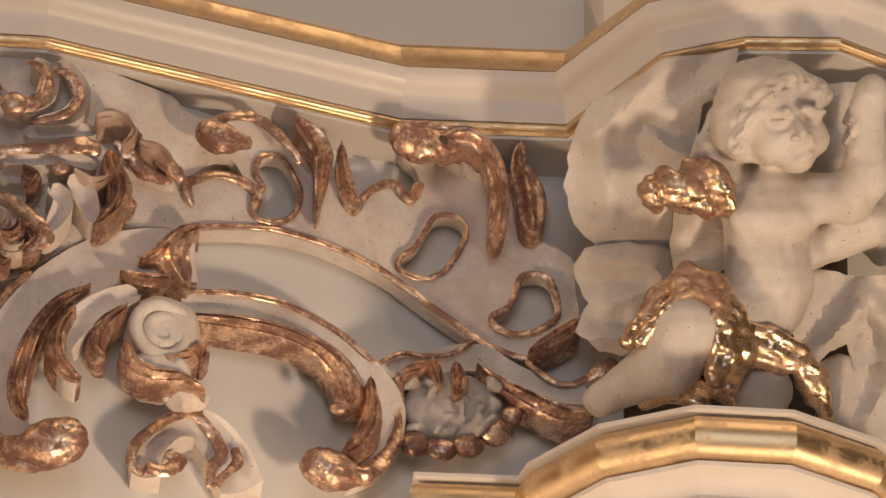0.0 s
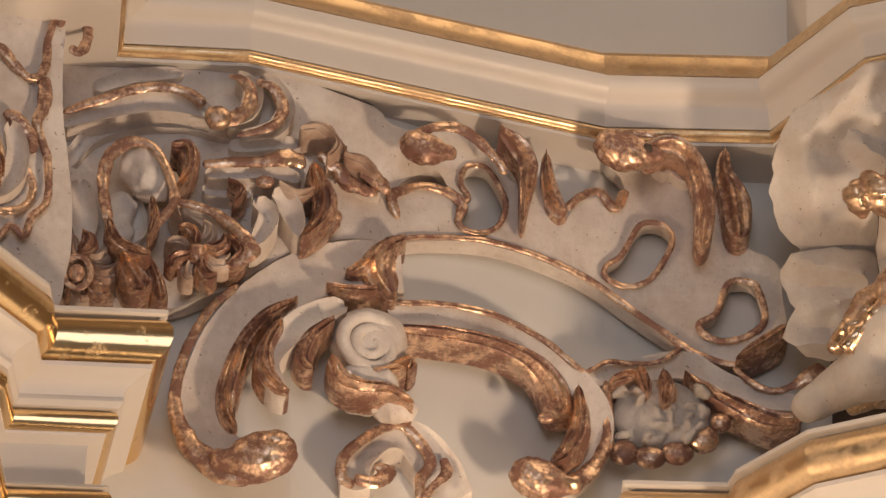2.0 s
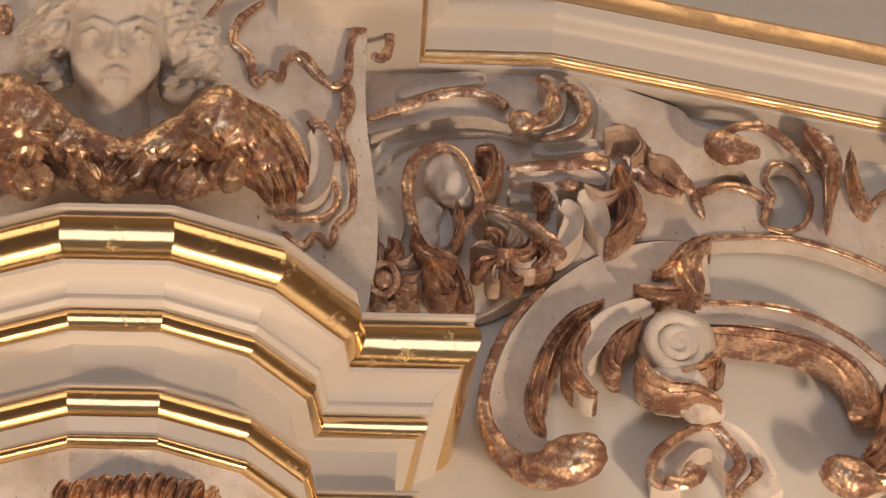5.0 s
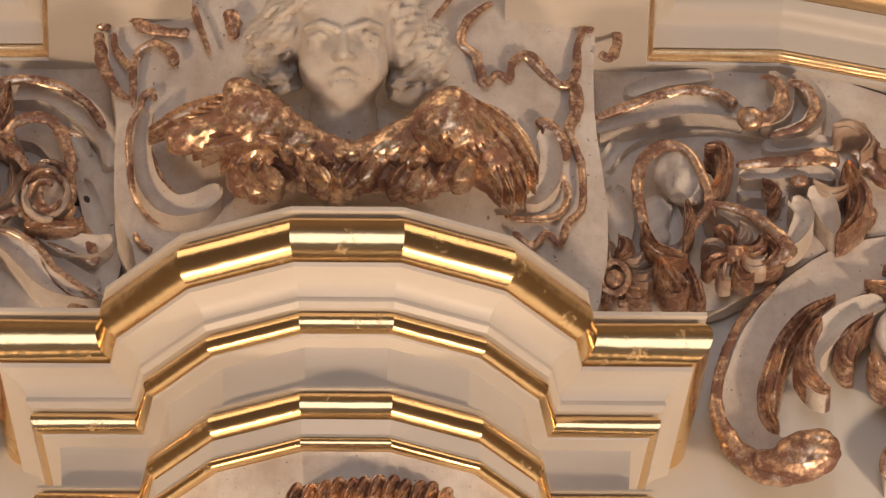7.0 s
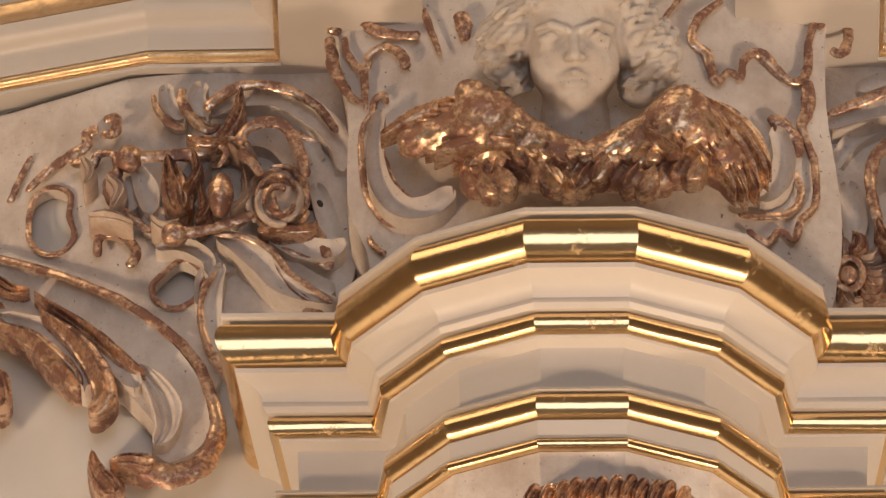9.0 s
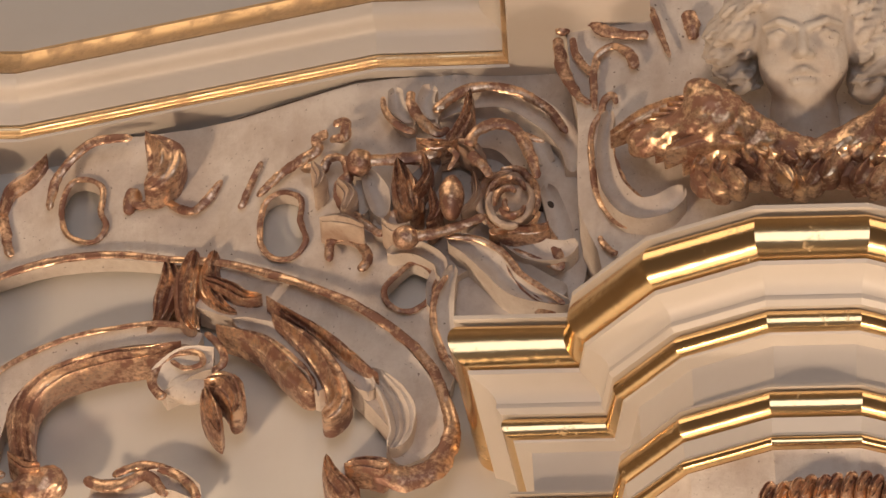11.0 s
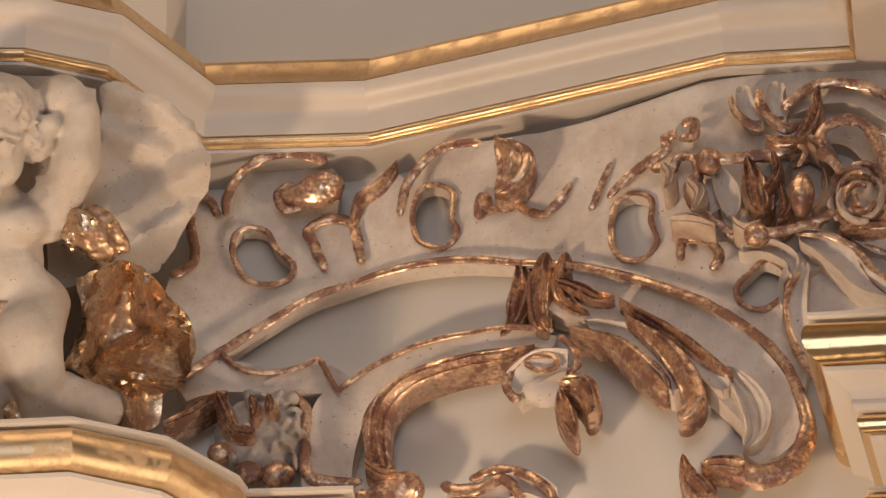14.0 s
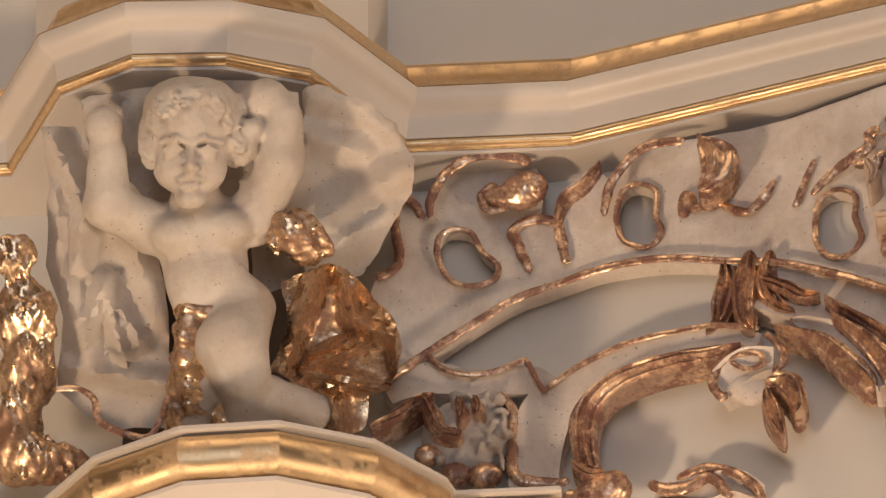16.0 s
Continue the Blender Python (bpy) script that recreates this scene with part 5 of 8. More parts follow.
strand('gilt_curl', carving_b, board_out, [(-0.693, 12.753, 0.0069), (-0.694, 12.725, 0.0088), (-0.677, 12.691, 0.0108), (-0.648, 12.661, 0.0098), (-0.628, 12.673, 0.0059)], OLDGOLD, o=0.050)
band('white_curl', carving_b, board_out, [(-0.722, 12.765, 0.0118), (-0.717, 12.722, 0.0157), (-0.688, 12.691, 0.0137)], CHALK, o=0.030)
band('white_curl', carving_b, board_out, [(-0.658, 12.768, 0.0137), (-0.668, 12.732, 0.0157), (-0.649, 12.695, 0.0137)], CHALK, o=0.030)
band('gilt_leaf', carving_b, board_out, [(-0.590, 12.737, 0.0059), (-0.598, 12.677, 0.0157), (-0.618, 12.635, 0.0176), (-0.628, 12.621, 0.0078)], OLDGOLD, o=0.060, ridges=3, flute=0.005, crown=True, hollow=0.018, thick=0.05, seed=5)
solid('gilt_knob', pose(-0.783, 15.420, 12.595), [("e", (0, 0, 0), (0.024, 0.019, 0.027), 0)], OLDGOLD, h=0.005, lump=0.0018, lump_size=0.030, parent=carving_b, seed=21)
strand('gilt_stem', carving_b, board_out, [(-0.783, 12.598, 0.0137), (-0.737, 12.599, 0.0118), (-0.683, 12.602, 0.0137), (-0.653, 12.613, 0.0137), (-0.658, 12.628, 0.0078)], OLDGOLD, o=0.060)
strand('gilt_vine', carving_b, board_out, [(-0.966, 12.593, 0.0069), (-0.923, 12.629, 0.0088), (-0.888, 12.648, 0.0098), (-0.858, 12.663, 0.0108), (-0.862, 12.687, 0.0088), (-0.840, 12.692, 0.0108)], OLDGOLD, o=0.030, lumps=0.5)
strand('gilt_vine', carving_b, board_out, [(-0.837, 12.672, 0.0078), (-0.809, 12.670, 0.0108), (-0.811, 12.701, 0.0098), (-0.831, 12.704, 0.0078)], OLDGOLD, o=0.040, lumps=0.4)
strand('gilt_vine', carving_b, board_out, [(-0.887, 12.626, 0.0088), (-0.852, 12.610, 0.0088), (-0.837, 12.630, 0.0088), (-0.812, 12.622, 0.0088), (-0.802, 12.589, 0.0098), (-0.817, 12.563, 0.0118), (-0.813, 12.526, 0.0098), (-0.773, 12.479, 0.0078), (-0.742, 12.454, 0.0078)], OLDGOLD, o=0.040, lumps=0.5)
strand('gilt_vine', carving_b, board_out, [(-0.843, 12.506, 0.0069), (-0.823, 12.512, 0.0078), (-0.784, 12.478, 0.0069)], OLDGOLD, o=0.030)
strand('gilt_vine', carving_b, board_out, [(-0.837, 12.427, 0.0078), (-0.834, 12.468, 0.0088), (-0.799, 12.464, 0.0088), (-0.770, 12.425, 0.0098), (-0.783, 12.393, 0.0088)], OLDGOLD, o=0.020)
band('gilt_leaf', carving_b, board_out, [(-0.717, 12.592, 0.0078), (-0.703, 12.543, 0.0255), (-0.694, 12.492, 0.0235), (-0.689, 12.473, 0.0078)], OLDGOLD, o=0.060, ridges=3, flute=0.008, crown=True, hollow=0.018, thick=0.05, seed=13)
band('gilt_leaf', carving_b, board_out, [(-0.672, 12.595, 0.0059), (-0.663, 12.558, 0.0098), (-0.688, 12.511, 0.0098)], OLDGOLD, o=0.070, ridges=3, flute=0.005, crown=True, hollow=0.018, thick=0.05, seed=14)
band('white_leaf', carving_b, board_out, [(-0.773, 12.592, 0.0098), (-0.754, 12.543, 0.0216), (-0.744, 12.488, 0.0137)], CHALK, o=0.030)
band('white_leaf', carving_b, board_out, [(-0.645, 12.610, 0.0098), (-0.675, 12.563, 0.0196), (-0.666, 12.514, 0.0196)], CHALK, o=0.030)
solid('gilt_bud', pose(-0.622, 15.400, 12.503), [("e", (0, 0, 0), (0.022, 0.024, 0.047), 0)], OLDGOLD, h=0.005, lump=0.0018, lump_size=0.030, parent=carving_b, seed=9)
strand('gilt_stem', carving_b, board_out, [(-0.628, 12.561, 0.0059), (-0.613, 12.591, 0.0078), (-0.627, 12.607, 0.0069)], OLDGOLD, o=0.080)
solid('gilt_knob', pose(-0.702, 15.410, 12.428), [("e", (0, 0, 0), (0.024, 0.018, 0.024), 0)], OLDGOLD, h=0.005, lump=0.0018, lump_size=0.030, parent=carving_b, seed=11)
strand('gilt_stem', carving_b, board_out, [(-0.704, 12.428, 0.0137), (-0.655, 12.433, 0.0108), (-0.594, 12.453, 0.0098), (-0.566, 12.470, 0.0078)], OLDGOLD, o=0.070)
strand('gilt_hook', carving_b, board_out, [(-0.591, 12.603, 0.0098), (-0.577, 12.634, 0.0108), (-0.543, 12.649, 0.0118), (-0.509, 12.635, 0.0108), (-0.487, 12.586, 0.0108), (-0.472, 12.532, 0.0069)], OLDGOLD, o=0.090)
strand('gilt_hook', carving_b, board_out, [(-0.514, 12.639, 0.0059), (-0.484, 12.619, 0.0078), (-0.460, 12.609, 0.0039)], OLDGOLD, o=0.090)
strand('gilt_hook', carving_b, board_out, [(-0.591, 12.589, 0.0098), (-0.569, 12.563, 0.0098), (-0.554, 12.536, 0.0078)], OLDGOLD, o=0.090)
rose = solid('rose', pose(-0.523, 15.450, 12.526), [("e", (0, 0, 0), (0.050, 0.040, 0.056), 0)], ROSEWASH, h=0.005, lump=0.0050, lump_size=0.020, parent=carving_b, seed=16)
strand('rose_petal', rose, board_out, [(-0.470, 12.485, 0.0047), (-0.485, 12.458, 0.0070), (-0.507, 12.443, 0.0084), (-0.532, 12.443, 0.0084), (-0.553, 12.458, 0.0070), (-0.567, 12.483, 0.0047)], OLDGOLD, o=0.055, lumps=0.35, tall=1.3)
strand('rose_petal', rose, board_out, [(-0.563, 12.462, 0.0047), (-0.574, 12.493, 0.0070), (-0.573, 12.525, 0.0084), (-0.561, 12.552, 0.0084), (-0.540, 12.568, 0.0070), (-0.517, 12.570, 0.0047)], ROSEWASH, o=0.055, lumps=0.35, tall=1.3)
strand('rose_petal', rose, board_out, [(-0.538, 12.577, 0.0047), (-0.512, 12.576, 0.0070), (-0.490, 12.560, 0.0084), (-0.476, 12.534, 0.0084), (-0.474, 12.503, 0.0070), (-0.482, 12.476, 0.0047)], OLDGOLD, o=0.055, lumps=0.35, tall=1.3)
strand('rose_petal', rose, board_out, [(-0.507, 12.444, 0.0047), (-0.527, 12.443, 0.0070), (-0.544, 12.453, 0.0084), (-0.555, 12.472, 0.0084), (-0.558, 12.495, 0.0070), (-0.553, 12.515, 0.0047)], ROSEWASH, o=0.075, lumps=0.35, tall=1.3)
strand('rose_petal', rose, board_out, [(-0.562, 12.504, 0.0047), (-0.553, 12.526, 0.0070), (-0.538, 12.539, 0.0084), (-0.520, 12.542, 0.0084), (-0.503, 12.534, 0.0070), (-0.492, 12.517, 0.0047)], OLDGOLD, o=0.075, lumps=0.35, tall=1.3)
strand('rose_petal', rose, board_out, [(-0.495, 12.533, 0.0047), (-0.485, 12.512, 0.0070), (-0.484, 12.488, 0.0084), (-0.491, 12.468, 0.0084), (-0.504, 12.454, 0.0070), (-0.520, 12.451, 0.0047)], ROSEWASH, o=0.075, lumps=0.35, tall=1.3)
strand('rose_petal', rose, board_out, [(-0.494, 12.475, 0.0041), (-0.501, 12.461, 0.0061), (-0.512, 12.454, 0.0074), (-0.523, 12.454, 0.0074), (-0.532, 12.461, 0.0061), (-0.538, 12.471, 0.0041)], OLDGOLD, o=0.090, lumps=0.35, tall=1.3)
strand('rose_petal', rose, board_out, [(-0.547, 12.476, 0.0041), (-0.545, 12.492, 0.0061), (-0.539, 12.504, 0.0074), (-0.529, 12.510, 0.0074), (-0.518, 12.510, 0.0061), (-0.510, 12.504, 0.0041)], OLDGOLD, o=0.090, lumps=0.35, tall=1.3)
strand('rose_petal', rose, board_out, [(-0.520, 12.459, 0.0035), (-0.526, 12.462, 0.0053), (-0.529, 12.468, 0.0063), (-0.530, 12.474, 0.0063), (-0.528, 12.479, 0.0053), (-0.525, 12.481, 0.0035)], OLDGOLD, o=0.100, lumps=0.35, tall=1.3)
# dark lump painted as a shaded recess next to the rose
solid('hollow_shade_lump', pose(-0.460, 15.478, 12.534), [("e", (0, 0, 0), (0.018, 0.008, 0.013), 0)], DARK, h=0.005, lump=0.0000, lump_size=0.030, parent=carving_b, seed=3)
band('gilt_leaf', carving_b, board_out, [(-0.558, 12.438, 0.0078), (-0.519, 12.443, 0.0118), (-0.470, 12.445, 0.0137), (-0.455, 12.454, 0.0059)], OLDGOLD, o=0.050, ridges=3, flute=0.005, crown=True, hollow=0.018, thick=0.05, seed=1)
strand('gilt_rim', carving_b, board_out, [(-0.462, 12.469, 0.0078), (-0.446, 12.432, 0.0098), (-0.435, 12.384, 0.0078), (-0.462, 12.395, 0.0059), (-0.520, 12.424, 0.0059)], OLDGOLD, o=0.030)
band('gilt_leaf', carving_b, board_out, [(-0.540, 12.413, 0.0059), (-0.516, 12.352, 0.0098), (-0.473, 12.303, 0.0118), (-0.432, 12.291, 0.0069)], OLDGOLD, o=0.030, ridges=3, flute=0.005, crown=True, hollow=0.018, thick=0.05, seed=3)
band('white_leaf', carving_b, board_out, [(-0.540, 12.447, 0.0137), (-0.526, 12.393, 0.0255), (-0.473, 12.348, 0.0255), (-0.424, 12.334, 0.0157)], CHALK, o=0.015)
strand('gilt_rim', carving_b, board_out, [(-0.638, 12.377, 0.0059), (-0.653, 12.342, 0.0069), (-0.654, 12.271, 0.0088), (-0.636, 12.199, 0.0078)], OLDGOLD, o=0.020)
club('gilt_knob', carving_b, pose(-1.485, 15.660, 12.745), 0.042, -1, OLDGOLD, 9)
strand('gilt_rim', carving_b, board_out, [(-1.650, 12.691, 0.0059), (-1.647, 12.734, 0.0088), (-1.620, 12.785, 0.0098), (-1.574, 12.816, 0.0098), (-1.524, 12.817, 0.0088), (-1.471, 12.799, 0.0118)], OLDGOLD, o=0.050)
strand('gilt_rim', carving_b, board_out, [(-1.517, 12.728, 0.0088), (-1.547, 12.724, 0.0108), (-1.560, 12.754, 0.0098), (-1.534, 12.777, 0.0088)], OLDGOLD, o=0.020)
strand('gilt_rim', carving_b, board_out, [(-1.476, 12.593, 0.0078), (-1.497, 12.650, 0.0098), (-1.505, 12.684, 0.0098), (-1.466, 12.704, 0.0088), (-1.429, 12.690, 0.0098), (-1.419, 12.643, 0.0098), (-1.412, 12.600, 0.0078)], OLDGOLD, o=0.008, lumps=0.4)
band('gilt_leaf', carving_b, board_out, [(-1.427, 12.689, 0.0069), (-1.413, 12.734, 0.0118), (-1.376, 12.756, 0.0127), (-1.347, 12.786, 0.0059)], OLDGOLD, o=0.015, ridges=2, flute=0.005, crown=True, hollow=0.018, thick=0.05, seed=10)
strand('gilt_rim', carving_b, board_out, [(-1.339, 12.651, 0.0069), (-1.329, 12.706, 0.0088), (-1.314, 12.732, 0.0088), (-1.287, 12.761, 0.0098), (-1.246, 12.776, 0.0098), (-1.191, 12.764, 0.0078)], OLDGOLD, o=0.050)
band('gilt_leaf', carving_b, board_out, [(-1.165, 12.752, 0.0078), (-1.129, 12.707, 0.0333), (-1.136, 12.663, 0.0274), (-1.165, 12.639, 0.0118)], OLDGOLD, o=0.060, ridges=2, flute=0.005, crown=True, hollow=0.018, thick=0.05, seed=12)
strand('gilt_rim', carving_b, board_out, [(-1.199, 12.633, 0.0098), (-1.191, 12.677, 0.0118), (-1.179, 12.647, 0.0088), (-1.138, 12.647, 0.0078), (-1.102, 12.617, 0.0088), (-1.072, 12.611, 0.0088), (-1.031, 12.661, 0.0069)], OLDGOLD, o=0.008, lumps=0.45)
strand('gilt_rim', carving_b, board_out, [(-0.998, 12.590, 0.0069), (-0.983, 12.628, 0.0078), (-0.960, 12.682, 0.0069)], OLDGOLD, o=0.008, lumps=0.5)
strand('gilt_rim', carving_b, board_out, [(-1.666, 12.719, 0.0069), (-1.687, 12.759, 0.0088), (-1.715, 12.758, 0.0098), (-1.716, 12.699, 0.0088), (-1.709, 12.626, 0.0088), (-1.752, 12.596, 0.0088)], OLDGOLD, o=0.008, lumps=0.4)
band('white_leaf', carving_b, board_out, [(-0.629, 12.434, 0.0119), (-0.583, 12.411, 0.0238), (-0.544, 12.371, 0.0267), (-0.513, 12.329, 0.0218), (-0.462, 12.305, 0.0158), (-0.419, 12.289, 0.0079)], CHALK, o=0.045, hollow=0.016)
strand('gilt_rim', carving_b, board_out, [(-0.634, 12.435, 0.0069), (-0.579, 12.428, 0.0079), (-0.534, 12.399, 0.0079), (-0.505, 12.355, 0.0079), (-0.462, 12.318, 0.0069), (-0.428, 12.288, 0.0059)], OLDGOLD, o=0.058)
band('white_leaf', carving_b, board_out, [(-0.620, 12.384, 0.0089), (-0.636, 12.323, 0.0178), (-0.637, 12.258, 0.0198), (-0.615, 12.193, 0.0139)], CHALK, o=0.030, hollow=0.016)
strand('gilt_rim', carving_b, board_out, [(-0.631, 12.363, 0.0059), (-0.653, 12.314, 0.0069), (-0.652, 12.249, 0.0079), (-0.631, 12.183, 0.0079), (-0.604, 12.135, 0.0069)], OLDGOLD, o=0.045)
band('white_leaf', carving_b, board_out, [(-0.544, 12.450, 0.0099), (-0.489, 12.417, 0.0238), (-0.434, 12.412, 0.0198), (-0.407, 12.432, 0.0079)], CHALK, o=0.030, hollow=0.016)
band('white_leaf', carving_b, board_out, [(-0.736, 12.424, 0.0079), (-0.687, 12.430, 0.0149), (-0.646, 12.402, 0.0129), (-0.643, 12.366, 0.0069)], CHALK, o=0.020, hollow=0.016)
cartouche = thing("cartouche", "chalky white carved cartouche with gilt lines behind the cherub head", "carving")
board('shield', cartouche, shield_out, [(-0.362, 12.308), (-0.397, 12.421), (-0.403, 12.517), (-0.401, 12.637), (-0.419, 12.811), (-0.407, 12.980), (-0.017, 12.964), (0.449, 12.995), (0.430, 12.819), (0.428, 12.649), (0.441, 12.531), (0.450, 12.414), (0.439, 12.293), (0.384, 12.211), (0.006, 12.314), (-0.409, 12.210)],
      [], CHALK, thick=0.14, bumps=0.01)
strand('gilt_line', cartouche, shield_out, [(-0.361, 12.627, 0.0059), (-0.378, 12.582, 0.0069), (-0.371, 12.467, 0.0078), (-0.339, 12.397, 0.0088), (-0.303, 12.379, 0.0078), (-0.264, 12.409, 0.0078), (-0.236, 12.442, 0.0059)], OLDGOLD, o=0.012, lumps=0.35)
strand('gilt_line', cartouche, shield_out, [(-0.345, 12.570, 0.0069), (-0.338, 12.521, 0.0078), (-0.314, 12.455, 0.0088), (-0.271, 12.414, 0.0069)], OLDGOLD, o=0.012, lumps=0.35)
strand('gilt_line', cartouche, shield_out, [(-0.357, 12.584, 0.0059), (-0.357, 12.645, 0.0078), (-0.340, 12.661, 0.0088), (-0.333, 12.641, 0.0059)], OLDGOLD, o=0.012, lumps=0.35)
strand('gilt_line', cartouche, shield_out, [(-0.300, 12.710, 0.0098), (-0.310, 12.743, 0.0098), (-0.338, 12.765, 0.0078), (-0.364, 12.749, 0.0069), (-0.373, 12.708, 0.0069), (-0.371, 12.635, 0.0059)], OLDGOLD, o=0.012, lumps=0.35)
strand('gilt_line', cartouche, shield_out, [(-0.409, 12.800, 0.0078), (-0.401, 12.756, 0.0088), (-0.373, 12.710, 0.0088)], OLDGOLD, o=0.012, lumps=0.35)
strand('gilt_line', cartouche, shield_out, [(-0.378, 12.843, 0.0078), (-0.360, 12.805, 0.0118), (-0.320, 12.786, 0.0088), (-0.276, 12.777, 0.0098)], OLDGOLD, o=0.012, lumps=0.35)
strand('gilt_line', cartouche, shield_out, [(-0.272, 12.838, 0.0078), (-0.256, 12.781, 0.0078), (-0.239, 12.724, 0.0049)], OLDGOLD, o=0.012, lumps=0.35)
strand('gilt_line', cartouche, shield_out, [(-0.207, 12.818, 0.0137), (-0.200, 12.781, 0.0137), (-0.198, 12.756, 0.0078)], OLDGOLD, o=0.012, lumps=0.35)
strand('gilt_line', cartouche, shield_out, [(-0.365, 12.368, 0.0059), (-0.355, 12.343, 0.0078), (-0.335, 12.323, 0.0069)], OLDGOLD, o=0.012, lumps=0.35)
strand('gilt_line', cartouche, shield_out, [(-0.434, 12.805, 0.0098), (-0.428, 12.743, 0.0118), (-0.402, 12.677, 0.0088), (-0.379, 12.651, 0.0059)], OLDGOLD, o=0.012, lumps=0.35)
strand('gilt_line', cartouche, shield_out, [(0.361, 12.506, 0.0078), (0.380, 12.456, 0.0088), (0.361, 12.408, 0.0088), (0.307, 12.390, 0.0088), (0.271, 12.391, 0.0059)], OLDGOLD, o=0.012, lumps=0.35)
strand('gilt_line', cartouche, shield_out, [(0.376, 12.527, 0.0078), (0.374, 12.557, 0.0118), (0.352, 12.586, 0.0157), (0.325, 12.602, 0.0078)], OLDGOLD, o=0.012, lumps=0.35)
strand('gilt_line', cartouche, shield_out, [(0.250, 12.845, 0.0069), (0.210, 12.803, 0.0078), (0.196, 12.753, 0.0078), (0.222, 12.723, 0.0098), (0.235, 12.667, 0.0078), (0.259, 12.692, 0.0069), (0.279, 12.682, 0.0069), (0.287, 12.722, 0.0078), (0.313, 12.736, 0.0108), (0.343, 12.705, 0.0098), (0.367, 12.685, 0.0078), (0.393, 12.705, 0.0088), (0.400, 12.779, 0.0069), (0.413, 12.831, 0.0069)], OLDGOLD, o=0.012, lumps=0.35)
strand('gilt_line', cartouche, shield_out, [(0.395, 12.693, 0.0108), (0.396, 12.633, 0.0127), (0.384, 12.592, 0.0088), (0.405, 12.515, 0.0069), (0.403, 12.431, 0.0069), (0.378, 12.392, 0.0078), (0.367, 12.350, 0.0069), (0.342, 12.366, 0.0069), (0.318, 12.337, 0.0069), (0.285, 12.360, 0.0059)], OLDGOLD, o=0.012, lumps=0.35)
strand('gilt_line', cartouche, shield_out, [(0.418, 12.808, 0.0078), (0.433, 12.845, 0.0098), (0.460, 12.844, 0.0088), (0.469, 12.798, 0.0088), (0.455, 12.762, 0.0098), (0.437, 12.769, 0.0069)], OLDGOLD, o=0.012, lumps=0.35)
strand('gilt_line', cartouche, shield_out, [(0.132, 12.765, 0.0049), (0.156, 12.810, 0.0059), (0.181, 12.849, 0.0059)], OLDGOLD, o=0.012, lumps=0.35)
strand('gilt_line', cartouche, shield_out, [(-0.351, 12.887, 0.0118), (-0.371, 12.853, 0.0137), (-0.382, 12.819, 0.0098)], OLDGOLD, o=0.012, lumps=0.35)
strand('gilt_line', cartouche, shield_out, [(-0.420, 12.845, 0.0137), (-0.431, 12.810, 0.0118)], OLDGOLD, o=0.012, lumps=0.35)
band('white_scroll', cartouche, shield_out, [(-0.345, 12.605, 0.0118), (-0.354, 12.535, 0.0137), (-0.343, 12.450, 0.0196), (-0.305, 12.394, 0.0235), (-0.256, 12.390, 0.0216), (-0.218, 12.421, 0.0157)], CHALK, o=0.030)
band('white_scroll', cartouche, shield_out, [(0.337, 12.575, 0.0137), (0.352, 12.518, 0.0196), (0.341, 12.456, 0.0196), (0.307, 12.415, 0.0137)], CHALK, o=0.010)
crest = thing("gilt_crest", "small worn gilt leaf crest under the tower cornice", "carving")
crest.matrix_world = FORWARD
band('leaf', crest, tower_out, [(-0.095, 11.688, 0.0069), (-0.090, 11.707, 0.0118), (-0.081, 11.720, 0.0118), (-0.071, 11.715, 0.0059)], OLDGOLD, o=0.020, ridges=3, flute=0.005, crown=True, hollow=0.018, thick=0.03, seed=6, per=4)
band('leaf', crest, tower_out, [(-0.071, 11.683, 0.0069), (-0.065, 11.703, 0.0118), (-0.056, 11.719, 0.0118), (-0.047, 11.714, 0.0059)], OLDGOLD, o=0.020, ridges=3, flute=0.005, crown=True, hollow=0.018, thick=0.03, seed=7, per=4)
band('leaf', crest, tower_out, [(-0.046, 11.690, 0.0069), (-0.041, 11.710, 0.0118), (-0.032, 11.726, 0.0118), (-0.022, 11.722, 0.0059)], OLDGOLD, o=0.020, ridges=3, flute=0.005, crown=True, hollow=0.018, thick=0.03, seed=8, per=4)
band('leaf', crest, tower_out, [(-0.027, 11.696, 0.0069), (-0.021, 11.716, 0.0118), (-0.012, 11.732, 0.0118), (-0.002, 11.728, 0.0059)], OLDGOLD, o=0.020, ridges=3, flute=0.005, crown=True, hollow=0.018, thick=0.03, seed=9, per=4)
band('leaf', crest, tower_out, [(-0.002, 11.693, 0.0069), (0.003, 11.714, 0.0118), (0.013, 11.730, 0.0118), (0.022, 11.725, 0.0059)], OLDGOLD, o=0.020, ridges=3, flute=0.005, crown=True, hollow=0.018, thick=0.03, seed=10, per=4)
band('leaf', crest, tower_out, [(0.018, 11.697, 0.0069), (0.023, 11.718, 0.0118), (0.033, 11.733, 0.0118), (0.042, 11.729, 0.0059)], OLDGOLD, o=0.020, ridges=3, flute=0.005, crown=True, hollow=0.018, thick=0.03, seed=11, per=4)
band('leaf', crest, tower_out, [(0.042, 11.699, 0.0069), (0.048, 11.720, 0.0118), (0.057, 11.736, 0.0118), (0.067, 11.731, 0.0059)], OLDGOLD, o=0.020, ridges=3, flute=0.005, crown=True, hollow=0.018, thick=0.03, seed=12, per=4)
band('leaf', crest, tower_out, [(0.067, 11.700, 0.0069), (0.072, 11.721, 0.0118), (0.082, 11.738, 0.0118), (0.091, 11.736, 0.0059)], OLDGOLD, o=0.020, ridges=3, flute=0.005, crown=True, hollow=0.018, thick=0.03, seed=13, per=4)
